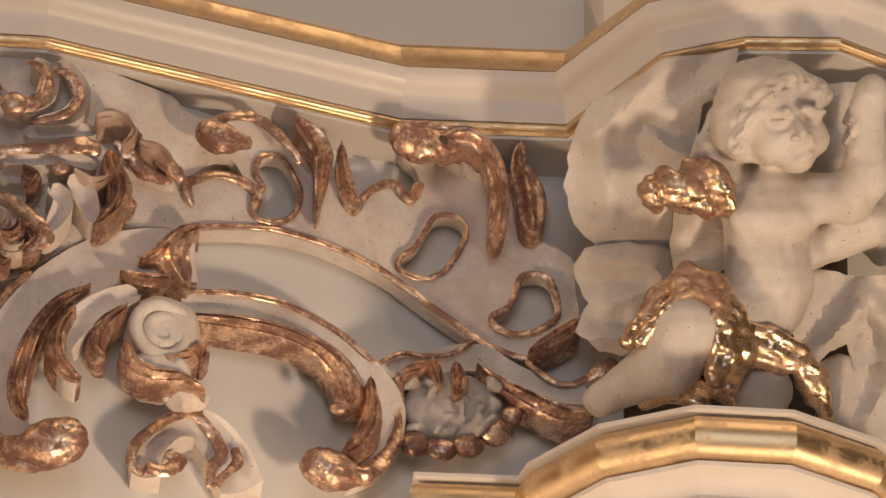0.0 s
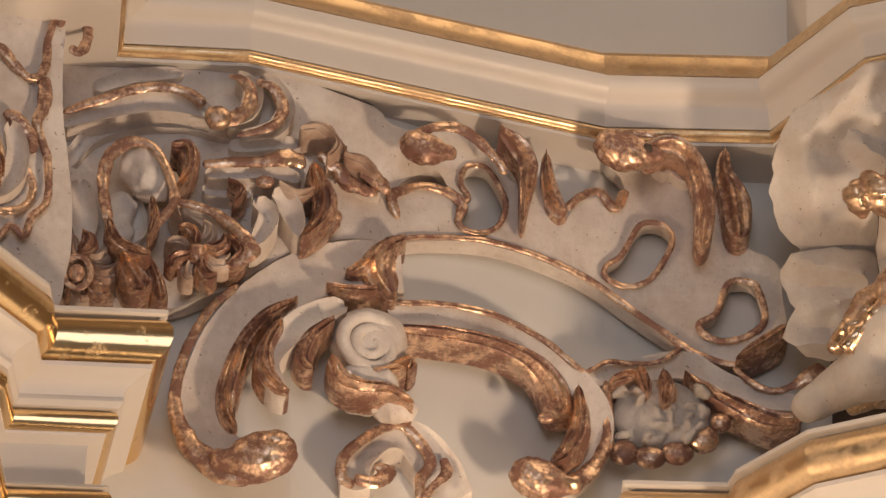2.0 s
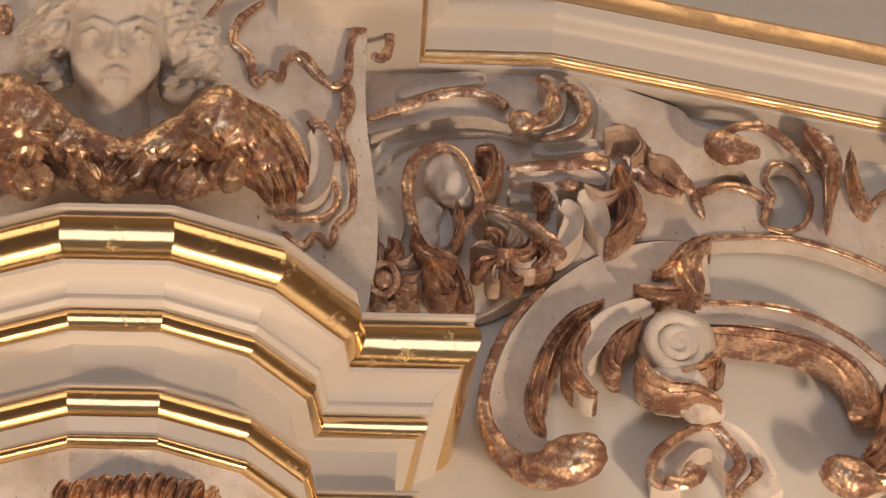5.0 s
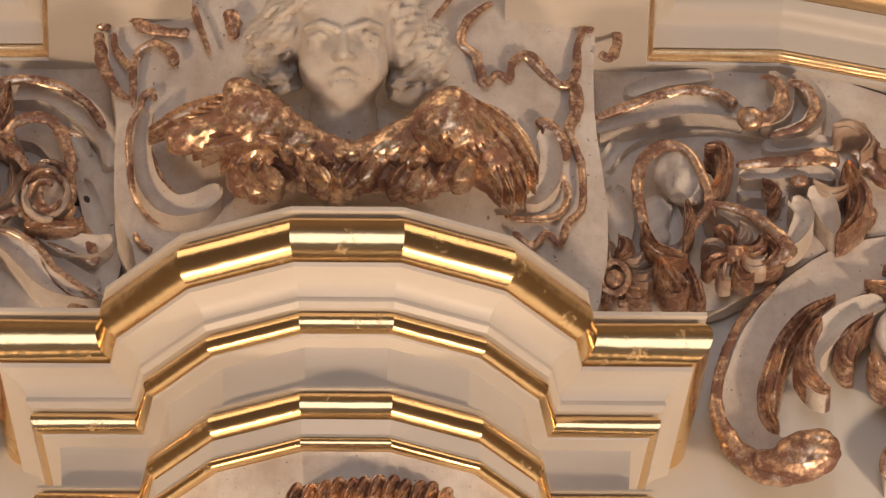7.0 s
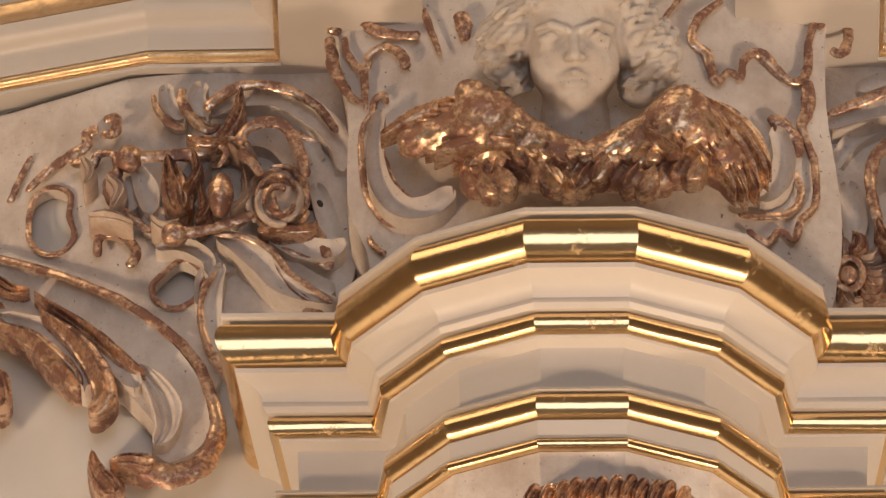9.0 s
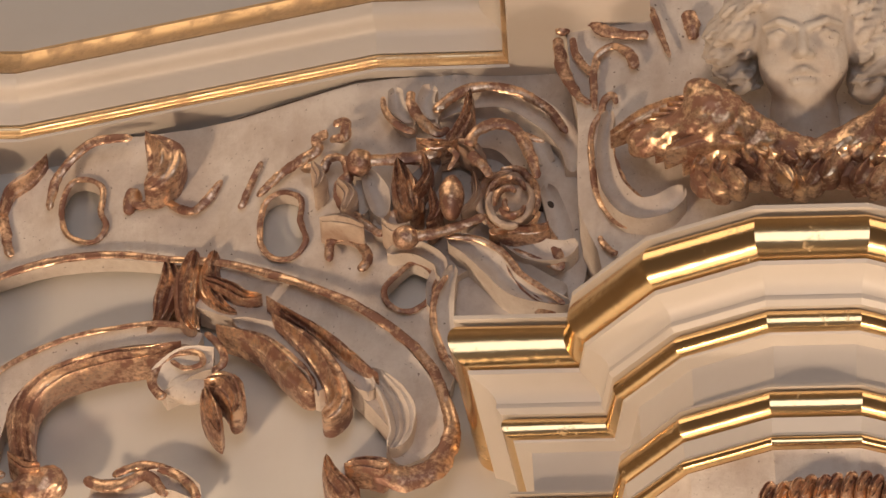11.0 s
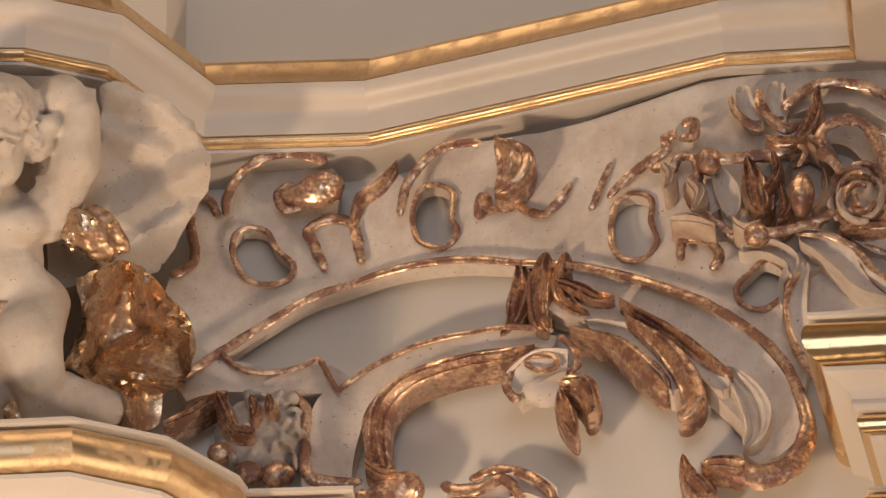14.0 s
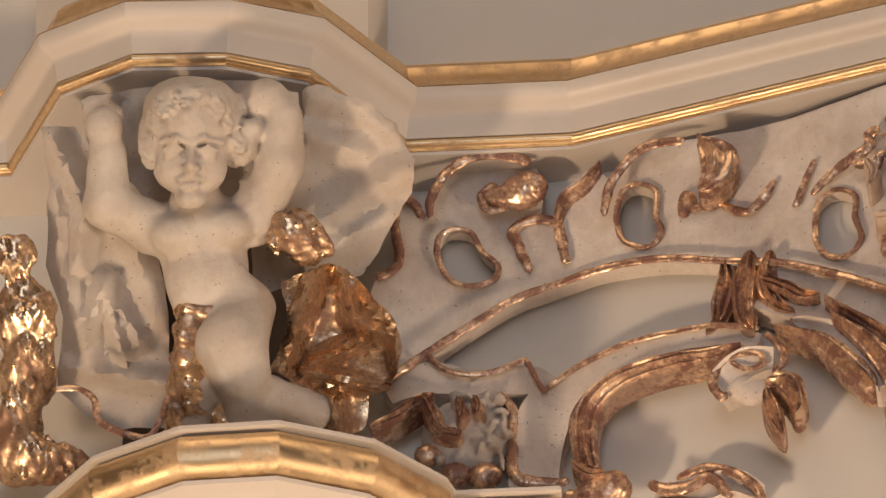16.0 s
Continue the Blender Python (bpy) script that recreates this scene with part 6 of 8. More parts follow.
band('leaf', crest, tower_out, [(0.087, 11.694, 0.0069), (0.092, 11.717, 0.0118), (0.102, 11.736, 0.0118), (0.111, 11.734, 0.0059)], OLDGOLD, o=0.020, ridges=3, flute=0.005, crown=True, hollow=0.018, thick=0.03, seed=14, per=4)
band('leaf', crest, tower_out, [(0.111, 11.701, 0.0069), (0.117, 11.723, 0.0118), (0.126, 11.742, 0.0118), (0.136, 11.741, 0.0059)], OLDGOLD, o=0.020, ridges=3, flute=0.005, crown=True, hollow=0.018, thick=0.03, seed=15, per=4)
band('leaf', crest, tower_out, [(0.131, 11.705, 0.0069), (0.137, 11.728, 0.0118), (0.146, 11.747, 0.0118), (0.156, 11.746, 0.0059)], OLDGOLD, o=0.020, ridges=3, flute=0.005, crown=True, hollow=0.018, thick=0.03, seed=16, per=4)
band('leaf', crest, tower_out, [(0.156, 11.703, 0.0069), (0.162, 11.725, 0.0118), (0.171, 11.744, 0.0118), (0.181, 11.743, 0.0059)], OLDGOLD, o=0.020, ridges=3, flute=0.005, crown=True, hollow=0.018, thick=0.03, seed=0, per=4)
strand('rim', crest, tower_out, [(-0.100, 11.721, 0.0078), (-0.049, 11.733, 0.0088), (0.008, 11.740, 0.0088), (0.074, 11.736, 0.0088), (0.141, 11.745, 0.0088), (0.188, 11.743, 0.0078)], OLDGOLD, o=0.010, lumps=0.5)
# thin dark strands drawn as the shaded gap below the cornice, one each side
strand('gap_shade_strand', carving, board_out, [(0.522, 12.832, 0.0020), (0.626, 12.839, 0.0020), (0.760, 12.834, 0.0020), (0.881, 12.821, 0.0020), (0.981, 12.807, 0.0020)], DARK, o=0.002, lumps=0.1)
strand('gap_shade_strand', carving_b, board_out, [(-1.006, 12.790, 0.0020), (-0.894, 12.801, 0.0020), (-0.743, 12.817, 0.0020), (-0.614, 12.822, 0.0020), (-0.524, 12.821, 0.0020)], DARK, o=0.002, lumps=0.1)
band('gilt_leaf', carving, board_out, [(0.719, 12.537, 0.0059), (0.743, 12.520, 0.0108), (0.729, 12.492, 0.0049)], OLDGOLD, o=0.060, ridges=3, flute=0.005, crown=True, hollow=0.018, thick=0.05, seed=4)
band('rubbed_leaf', carving, board_out, [(0.808, 12.539, 0.0049), (0.838, 12.529, 0.0108), (0.870, 12.544, 0.0059)], ROSEWASH, o=0.060, ridges=3, flute=0.005, crown=True, hollow=0.018, thick=0.05, seed=5)
band('rubbed_leaf', carving, board_out, [(0.636, 12.516, 0.0059), (0.627, 12.479, 0.0088), (0.641, 12.448, 0.0049)], ROSEWASH, o=0.060, ridges=3, flute=0.005, crown=True, hollow=0.018, thick=0.05, seed=6)
band('gilt_leaf', carving, board_out, [(0.719, 12.420, 0.0078), (0.743, 12.388, 0.0127), (0.718, 12.358, 0.0059)], OLDGOLD, o=0.060, ridges=3, flute=0.005, crown=True, hollow=0.018, thick=0.05, seed=7)
band('rubbed_leaf', carving, board_out, [(0.845, 12.664, 0.0078), (0.878, 12.682, 0.0147), (0.910, 12.656, 0.0118), (0.893, 12.620, 0.0049)], ROSEWASH, o=0.060, ridges=3, flute=0.005, crown=True, hollow=0.018, thick=0.05, seed=8)
band('rubbed_leaf', carving, board_out, [(0.923, 12.632, 0.0078), (0.958, 12.633, 0.0137), (0.983, 12.609, 0.0078)], ROSEWASH, o=0.060, ridges=3, flute=0.005, crown=True, hollow=0.018, thick=0.05, seed=9)
band('gilt_leaf', carving, board_out, [(0.467, 12.271, 0.0078), (0.496, 12.290, 0.0118), (0.525, 12.279, 0.0059)], OLDGOLD, o=0.060, ridges=3, flute=0.005, crown=True, hollow=0.018, thick=0.05, seed=10)
band('white_leaf', carving, board_out, [(0.677, 12.545, 0.0118), (0.721, 12.544, 0.0176), (0.765, 12.541, 0.0118)], CHALK, o=0.020, hollow=0.014)
band('white_leaf', carving, board_out, [(0.464, 12.564, 0.0176), (0.474, 12.480, 0.0235), (0.472, 12.426, 0.0137)], CHALK, o=0.008, hollow=0.014)
band('white_leaf', carving, board_out, [(0.721, 12.643, 0.0118), (0.780, 12.653, 0.0176), (0.852, 12.671, 0.0118)], CHALK, o=0.012, hollow=0.014)
band('white_leaf', carving, board_out, [(0.910, 12.638, 0.0157), (0.951, 12.623, 0.0216), (0.989, 12.603, 0.0098)], CHALK, o=0.020, hollow=0.014)
band('white_leaf', carving, board_out, [(0.483, 12.761, 0.0137), (0.552, 12.791, 0.0157), (0.641, 12.804, 0.0137)], CHALK, o=0.004, hollow=0.014)
band('white_leaf', carving, board_out, [(0.554, 12.530, 0.0137), (0.565, 12.470, 0.0196), (0.555, 12.434, 0.0118)], CHALK, o=0.010, hollow=0.014)
band('rubbed_leaf', carving_b, board_out, [(-0.852, 12.481, 0.0059), (-0.817, 12.477, 0.0127), (-0.774, 12.448, 0.0059)], ROSEWASH, o=0.060, ridges=3, flute=0.005, crown=True, hollow=0.018, thick=0.05, seed=0)
band('rubbed_leaf', carving_b, board_out, [(-0.821, 12.556, 0.0078), (-0.799, 12.526, 0.0147), (-0.812, 12.491, 0.0078)], ROSEWASH, o=0.060, ridges=3, flute=0.005, crown=True, hollow=0.018, thick=0.05, seed=1)
band('gilt_leaf', carving_b, board_out, [(-0.659, 12.529, 0.0059), (-0.649, 12.483, 0.0127), (-0.665, 12.455, 0.0059)], OLDGOLD, o=0.060, ridges=3, flute=0.005, crown=True, hollow=0.018, thick=0.05, seed=2)
band('rubbed_leaf', carving_b, board_out, [(-0.606, 12.476, 0.0059), (-0.580, 12.513, 0.0088), (-0.585, 12.564, 0.0059)], ROSEWASH, o=0.060, ridges=3, flute=0.005, crown=True, hollow=0.018, thick=0.05, seed=3)
band('rubbed_leaf', carving_b, board_out, [(-0.563, 12.584, 0.0059), (-0.584, 12.616, 0.0127), (-0.615, 12.629, 0.0059)], ROSEWASH, o=0.060, ridges=3, flute=0.005, crown=True, hollow=0.018, thick=0.05, seed=4)
band('gilt_leaf', carving_b, board_out, [(-0.684, 12.631, 0.0059), (-0.653, 12.623, 0.0147), (-0.611, 12.625, 0.0078)], OLDGOLD, o=0.060, ridges=3, flute=0.005, crown=True, hollow=0.018, thick=0.05, seed=5)
band('rubbed_leaf', carving_b, board_out, [(-0.866, 12.606, 0.0069), (-0.851, 12.577, 0.0118), (-0.861, 12.550, 0.0049)], ROSEWASH, o=0.060, ridges=3, flute=0.005, crown=True, hollow=0.018, thick=0.05, seed=6)
band('rubbed_leaf', carving_b, board_out, [(-0.743, 12.461, 0.0059), (-0.719, 12.446, 0.0108), (-0.694, 12.453, 0.0059)], ROSEWASH, o=0.060, ridges=3, flute=0.005, crown=True, hollow=0.018, thick=0.05, seed=7)
band('white_leaf', carving_b, board_out, [(-0.616, 12.637, 0.0137), (-0.576, 12.665, 0.0216), (-0.527, 12.653, 0.0235), (-0.496, 12.601, 0.0176)], CHALK, o=0.015, hollow=0.014)
band('white_leaf', carving_b, board_out, [(-0.760, 12.476, 0.0137), (-0.715, 12.493, 0.0196), (-0.671, 12.503, 0.0118)], CHALK, o=0.020, hollow=0.014)
band('white_leaf', carving_b, board_out, [(-0.652, 12.307, 0.0137), (-0.647, 12.368, 0.0196), (-0.601, 12.413, 0.0235), (-0.536, 12.404, 0.0176)], CHALK, o=0.008, hollow=0.014)
band('white_leaf', carving_b, board_out, [(-0.793, 12.577, 0.0118), (-0.779, 12.539, 0.0176), (-0.784, 12.503, 0.0098)], CHALK, o=0.020, hollow=0.014)
band('white_leaf', carving_b, board_out, [(-0.460, 12.569, 0.0137), (-0.437, 12.484, 0.0196), (-0.424, 12.400, 0.0137)], CHALK, o=0.006, hollow=0.014)
band('foot_band', carving_b, board_out, [(-1.580, 12.340, 0.0157), (-1.526, 12.359, 0.0235), (-1.476, 12.356, 0.0294), (-1.431, 12.321, 0.0255)], CHALK, o=0.012, hollow=0.004)

# ---- statues and cloth ----
HEAD = pose(-0.006, 15.200, 12.647, 35.00, 0, -0.62)
skull = [("e", (0.000, 0.010, 0.068), (0.092, 0.086, 0.097)),
    ("e", (-0.002, -0.024, 0.005), (0.078, 0.062, 0.096)),
    ("e", (-0.003, -0.046, -0.066), (0.033, 0.032, 0.026)),
    ("e", (-0.003, -0.028, -0.045), (0.060, 0.048, 0.046)),
    ("c", (-0.003, 0.000, -0.097), (-0.002, 0.010, -0.180), 0.058, 0.066),
    ("e", (-0.046, -0.045, -0.022), (0.031, 0.026, 0.036)),
    ("e", (0.042, -0.045, -0.022), (0.031, 0.026, 0.036))]
features = [("c", (-0.001, -0.082, 0.040), (-0.001, -0.100, 0.002), 0.007, 0.011),
    ("e", (-0.011, -0.090, -0.003), (0.009, 0.010, 0.007)),
    ("e", (0.010, -0.090, -0.003), (0.009, 0.010, 0.007)),
    ("c", (-0.066, -0.058, 0.047), (-0.042, -0.078, 0.055), 0.005, 0.006),
    ("c", (-0.042, -0.078, 0.055), (-0.014, -0.084, 0.045), 0.006, 0.007),
    ("c", (0.012, -0.084, 0.045), (0.040, -0.078, 0.055), 0.007, 0.006),
    ("c", (0.040, -0.078, 0.055), (0.064, -0.058, 0.047), 0.006, 0.005),
    ("e", (-0.043, -0.064, 0.025), (0.019, 0.014, 0.012)),
    ("e", (0.041, -0.064, 0.025), (0.019, 0.014, 0.012)),
    ("c", (-0.062, -0.066, 0.029), (-0.043, -0.079, 0.037), 0.003, 0.004),
    ("c", (-0.043, -0.079, 0.037), (-0.022, -0.074, 0.027), 0.004, 0.003),
    ("c", (0.020, -0.074, 0.027), (0.041, -0.079, 0.037), 0.003, 0.004),
    ("c", (0.041, -0.079, 0.037), (0.060, -0.066, 0.029), 0.004, 0.003),
    ("c", (-0.059, -0.066, 0.017), (-0.028, -0.074, 0.016), 0.003, 0.003),
    ("c", (0.026, -0.074, 0.016), (0.057, -0.066, 0.017), 0.003, 0.003),
    ("c", (-0.026, -0.076, -0.036), (-0.004, -0.087, -0.029), 0.004, 0.006),
    ("c", (0.001, -0.087, -0.029), (0.022, -0.076, -0.036), 0.006, 0.004),
    ("c", (-0.016, -0.078, -0.049), (0.012, -0.078, -0.049), 0.007, 0.007)]
lip_line = [("c", (-0.025, -0.088, -0.039), (0.021, -0.088, -0.039), 0.0042, 0.0042)]
sockets = [("e", (-0.043, -0.094, 0.028), (0.030, 0.026, 0.018)), ("e", (0.041, -0.094, 0.028), (0.030, 0.026, 0.018))]
hair = [("e", (0.002, 0.015, 0.107), (0.119, 0.090, 0.080)),
    ("e", (-0.097, 0.005, 0.049), (0.045, 0.045, 0.060)),
    ("e", (-0.127, 0.019, 0.019), (0.041, 0.033, 0.051)),
    ("e", (0.099, 0.005, 0.039), (0.043, 0.045, 0.068)),
    ("e", (0.131, 0.019, 0.005), (0.047, 0.035, 0.058)),
    ("e", (0.107, 0.019, -0.049), (0.033, 0.029, 0.043)),
    ("e", (-0.107, 0.024, -0.029), (0.029, 0.025, 0.033))]
tagged(solid("cherub_head", HEAD, skull + hair, STONE, h=0.003, blend=0.014, cuts=sockets, after=features, slits=lip_line, curls=((0.0, -0.04, 0.005), (0.086, 0.12, 0.108), 0.012, 0.036), curl_floor=-0.085, lump=0.0012, lump_size=0.02), "white painted carved cherub head with curled hair above gilt wings", "statue")
wings = thing("gilt_wings", "worn gilt carved wings spread below the cherub head", "carving")
WING = pose(-0.005, 15.220, 12.447, 35.00, 0, -0.62)
left_mass = [("c", (-0.010, 0.000, -0.015), (-0.155, -0.010, 0.063), 0.033, 0.050),
    ("c", (-0.155, -0.010, 0.063), (-0.184, -0.010, 0.116), 0.046, 0.021),
    ("c", (-0.160, -0.005, 0.053), (-0.281, 0.005, 0.029), 0.046, 0.025),
    ("c", (-0.136, -0.005, -0.019), (0.000, -0.005, -0.019), 0.033, 0.031),
    ("e", (0.005, -0.008, -0.012), (0.058, 0.033, 0.033))]
right_mass = [("c", (0.010, 0.000, -0.015), (0.174, -0.010, 0.053), 0.033, 0.046),
    ("c", (0.174, -0.010, 0.053), (0.184, -0.010, 0.092), 0.045, 0.023),
    ("c", (0.184, -0.005, 0.058), (0.295, 0.005, -0.048), 0.048, 0.025),
    ("c", (0.010, -0.005, -0.019), (0.174, -0.005, -0.024), 0.029, 0.029)]
left_wing = solid("wing", WING, left_mass, WINGGOLD, h=0.005, blend=0.03, lump=0.005, lump_size=0.03, kind="crease", parent=wings, seed=6)
right_wing = solid("wing", WING, right_mass, WINGGOLD, h=0.005, blend=0.03, lump=0.005, lump_size=0.03, kind="crease", parent=wings, seed=6)
band('feather', left_wing, shield_out, [(-0.160, 12.553, 0.0073), (-0.210, 12.556, 0.0147), (-0.257, 12.549, 0.0162), (-0.301, 12.531, 0.0147), (-0.342, 12.503, 0.0066)], WINGGOLD, o=0.105, ridges=2, flute=0.004, crown=True, hollow=0.018, thick=0.03, seed=12, per=4)
band('feather', left_wing, shield_out, [(-0.154, 12.541, 0.0073), (-0.198, 12.541, 0.0147), (-0.239, 12.533, 0.0162), (-0.276, 12.514, 0.0147), (-0.311, 12.488, 0.0066)], WINGGOLD, o=0.105, ridges=2, flute=0.004, crown=True, hollow=0.018, thick=0.03, seed=13, per=4)
band('feather', left_wing, shield_out, [(-0.148, 12.529, 0.0073), (-0.189, 12.528, 0.0147), (-0.228, 12.519, 0.0162), (-0.263, 12.500, 0.0147), (-0.296, 12.475, 0.0066)], WINGGOLD, o=0.105, ridges=2, flute=0.004, crown=True, hollow=0.018, thick=0.03, seed=14, per=4)
band('feather', left_wing, shield_out, [(-0.142, 12.516, 0.0073), (-0.177, 12.513, 0.0147), (-0.209, 12.502, 0.0162), (-0.238, 12.483, 0.0147), (-0.265, 12.458, 0.0066)], WINGGOLD, o=0.105, ridges=2, flute=0.004, crown=True, hollow=0.018, thick=0.03, seed=15, per=4)
band('feather', left_wing, shield_out, [(-0.136, 12.504, 0.0073), (-0.169, 12.499, 0.0147), (-0.199, 12.487, 0.0162), (-0.225, 12.468, 0.0147), (-0.249, 12.443, 0.0066)], WINGGOLD, o=0.105, ridges=2, flute=0.004, crown=True, hollow=0.018, thick=0.03, seed=16, per=4)
band('feather', left_wing, shield_out, [(-0.130, 12.492, 0.0073), (-0.156, 12.483, 0.0147), (-0.180, 12.469, 0.0162), (-0.201, 12.448, 0.0147), (-0.218, 12.424, 0.0066)], WINGGOLD, o=0.105, ridges=2, flute=0.004, crown=True, hollow=0.018, thick=0.03, seed=0, per=4)
band('feather', left_wing, shield_out, [(-0.123, 12.479, 0.0073), (-0.148, 12.468, 0.0147), (-0.170, 12.452, 0.0162), (-0.188, 12.431, 0.0147), (-0.203, 12.405, 0.0066)], WINGGOLD, o=0.105, ridges=2, flute=0.004, crown=True, hollow=0.018, thick=0.03, seed=1, per=4)
band('feather', left_wing, shield_out, [(-0.117, 12.467, 0.0073), (-0.136, 12.452, 0.0147), (-0.152, 12.433, 0.0162), (-0.163, 12.410, 0.0147), (-0.172, 12.385, 0.0066)], WINGGOLD, o=0.105, ridges=2, flute=0.004, crown=True, hollow=0.018, thick=0.03, seed=2, per=4)
band('feather', left_wing, shield_out, [(-0.111, 12.455, 0.0073), (-0.128, 12.437, 0.0147), (-0.142, 12.416, 0.0162), (-0.151, 12.391, 0.0147), (-0.157, 12.364, 0.0066)], WINGGOLD, o=0.105, ridges=2, flute=0.004, crown=True, hollow=0.018, thick=0.03, seed=3, per=4)
band('feather', left_wing, shield_out, [(-0.131, 12.470, 0.0073), (-0.168, 12.487, 0.0147), (-0.206, 12.498, 0.0162), (-0.245, 12.504, 0.0147), (-0.284, 12.507, 0.0066)], WINGGOLD, o=0.118, ridges=2, flute=0.004, crown=True, hollow=0.018, thick=0.03, seed=4, per=4)
band('feather', left_wing, shield_out, [(-0.134, 12.481, 0.0073), (-0.167, 12.497, 0.0147), (-0.201, 12.508, 0.0162), (-0.235, 12.514, 0.0147), (-0.270, 12.517, 0.0066)], WINGGOLD, o=0.118, ridges=2, flute=0.004, crown=True, hollow=0.018, thick=0.03, seed=5, per=4)
band('feather', left_wing, shield_out, [(-0.137, 12.492, 0.0073), (-0.166, 12.507, 0.0147), (-0.195, 12.518, 0.0162), (-0.226, 12.524, 0.0147), (-0.257, 12.528, 0.0066)], WINGGOLD, o=0.118, ridges=2, flute=0.004, crown=True, hollow=0.018, thick=0.03, seed=6, per=4)
band('feather', left_wing, shield_out, [(-0.140, 12.503, 0.0073), (-0.165, 12.517, 0.0147), (-0.190, 12.527, 0.0162), (-0.216, 12.534, 0.0147), (-0.243, 12.538, 0.0066)], WINGGOLD, o=0.118, ridges=2, flute=0.004, crown=True, hollow=0.018, thick=0.03, seed=7, per=4)
band('feather', left_wing, shield_out, [(-0.143, 12.513, 0.0073), (-0.164, 12.527, 0.0147), (-0.185, 12.537, 0.0162), (-0.207, 12.544, 0.0147), (-0.229, 12.549, 0.0066)], WINGGOLD, o=0.118, ridges=2, flute=0.004, crown=True, hollow=0.018, thick=0.03, seed=8, per=4)
band('feather', left_wing, shield_out, [(-0.146, 12.524, 0.0073), (-0.162, 12.537, 0.0147), (-0.179, 12.547, 0.0162), (-0.197, 12.554, 0.0147), (-0.215, 12.560, 0.0066)], WINGGOLD, o=0.118, ridges=2, flute=0.004, crown=True, hollow=0.018, thick=0.03, seed=9, per=4)
band('feather', left_wing, shield_out, [(-0.149, 12.535, 0.0073), (-0.161, 12.547, 0.0147), (-0.174, 12.557, 0.0162), (-0.187, 12.564, 0.0147), (-0.202, 12.571, 0.0066)], WINGGOLD, o=0.118, ridges=2, flute=0.004, crown=True, hollow=0.018, thick=0.03, seed=10, per=4)
band('feather', left_wing, shield_out, [(-0.152, 12.546, 0.0073), (-0.160, 12.557, 0.0147), (-0.169, 12.566, 0.0162), (-0.178, 12.575, 0.0147), (-0.188, 12.582, 0.0066)], WINGGOLD, o=0.118, ridges=2, flute=0.004, crown=True, hollow=0.018, thick=0.03, seed=11, per=4)
band('feather', left_wing, shield_out, [(-0.111, 12.430, 0.0064), (-0.145, 12.441, 0.0127), (-0.180, 12.445, 0.0140), (-0.213, 12.440, 0.0127), (-0.246, 12.429, 0.0057)], WINGGOLD, o=0.140, ridges=2, flute=0.004, crown=True, hollow=0.018, thick=0.03, seed=12, per=4)
band('feather', left_wing, shield_out, [(-0.116, 12.442, 0.0064), (-0.146, 12.454, 0.0127), (-0.177, 12.459, 0.0140), (-0.207, 12.456, 0.0127), (-0.237, 12.448, 0.0057)], WINGGOLD, o=0.140, ridges=2, flute=0.004, crown=True, hollow=0.018, thick=0.03, seed=13, per=4)
band('feather', left_wing, shield_out, [(-0.121, 12.454, 0.0064), (-0.147, 12.466, 0.0127), (-0.174, 12.473, 0.0140), (-0.200, 12.472, 0.0127), (-0.227, 12.467, 0.0057)], WINGGOLD, o=0.140, ridges=2, flute=0.004, crown=True, hollow=0.018, thick=0.03, seed=14, per=4)
band('feather', left_wing, shield_out, [(-0.126, 12.466, 0.0064), (-0.148, 12.479, 0.0127), (-0.171, 12.487, 0.0140), (-0.194, 12.488, 0.0127), (-0.218, 12.485, 0.0057)], WINGGOLD, o=0.140, ridges=2, flute=0.004, crown=True, hollow=0.018, thick=0.03, seed=15, per=4)
band('feather', left_wing, shield_out, [(-0.131, 12.478, 0.0064), (-0.149, 12.492, 0.0127), (-0.168, 12.500, 0.0140), (-0.188, 12.504, 0.0127), (-0.208, 12.504, 0.0057)], WINGGOLD, o=0.140, ridges=2, flute=0.004, crown=True, hollow=0.018, thick=0.03, seed=16, per=4)
band('feather', left_wing, shield_out, [(-0.135, 12.491, 0.0064), (-0.150, 12.504, 0.0127), (-0.165, 12.514, 0.0140), (-0.181, 12.520, 0.0127), (-0.199, 12.523, 0.0057)], WINGGOLD, o=0.140, ridges=2, flute=0.004, crown=True, hollow=0.018, thick=0.03, seed=0, per=4)
band('feather', left_wing, shield_out, [(-0.140, 12.503, 0.0064), (-0.150, 12.517, 0.0127), (-0.162, 12.528, 0.0140), (-0.175, 12.536, 0.0127), (-0.189, 12.542, 0.0057)], WINGGOLD, o=0.140, ridges=2, flute=0.004, crown=True, hollow=0.018, thick=0.03, seed=1, per=4)
band('feather', right_wing, shield_out, [(0.213, 12.555, 0.0069), (0.253, 12.535, 0.0137), (0.285, 12.506, 0.0151), (0.309, 12.468, 0.0137), (0.327, 12.422, 0.0062)], WINGGOLD, o=0.105, ridges=2, flute=0.004, crown=True, hollow=0.018, thick=0.03, seed=2, per=4)
band('feather', right_wing, shield_out, [(0.206, 12.541, 0.0069), (0.247, 12.520, 0.0137), (0.280, 12.489, 0.0151), (0.304, 12.448, 0.0137), (0.322, 12.400, 0.0062)], WINGGOLD, o=0.105, ridges=2, flute=0.004, crown=True, hollow=0.018, thick=0.03, seed=3, per=4)
band('feather', right_wing, shield_out, [(0.199, 12.528, 0.0069), (0.238, 12.503, 0.0137), (0.268, 12.471, 0.0151), (0.290, 12.428, 0.0137), (0.306, 12.379, 0.0062)], WINGGOLD, o=0.105, ridges=2, flute=0.004, crown=True, hollow=0.018, thick=0.03, seed=4, per=4)
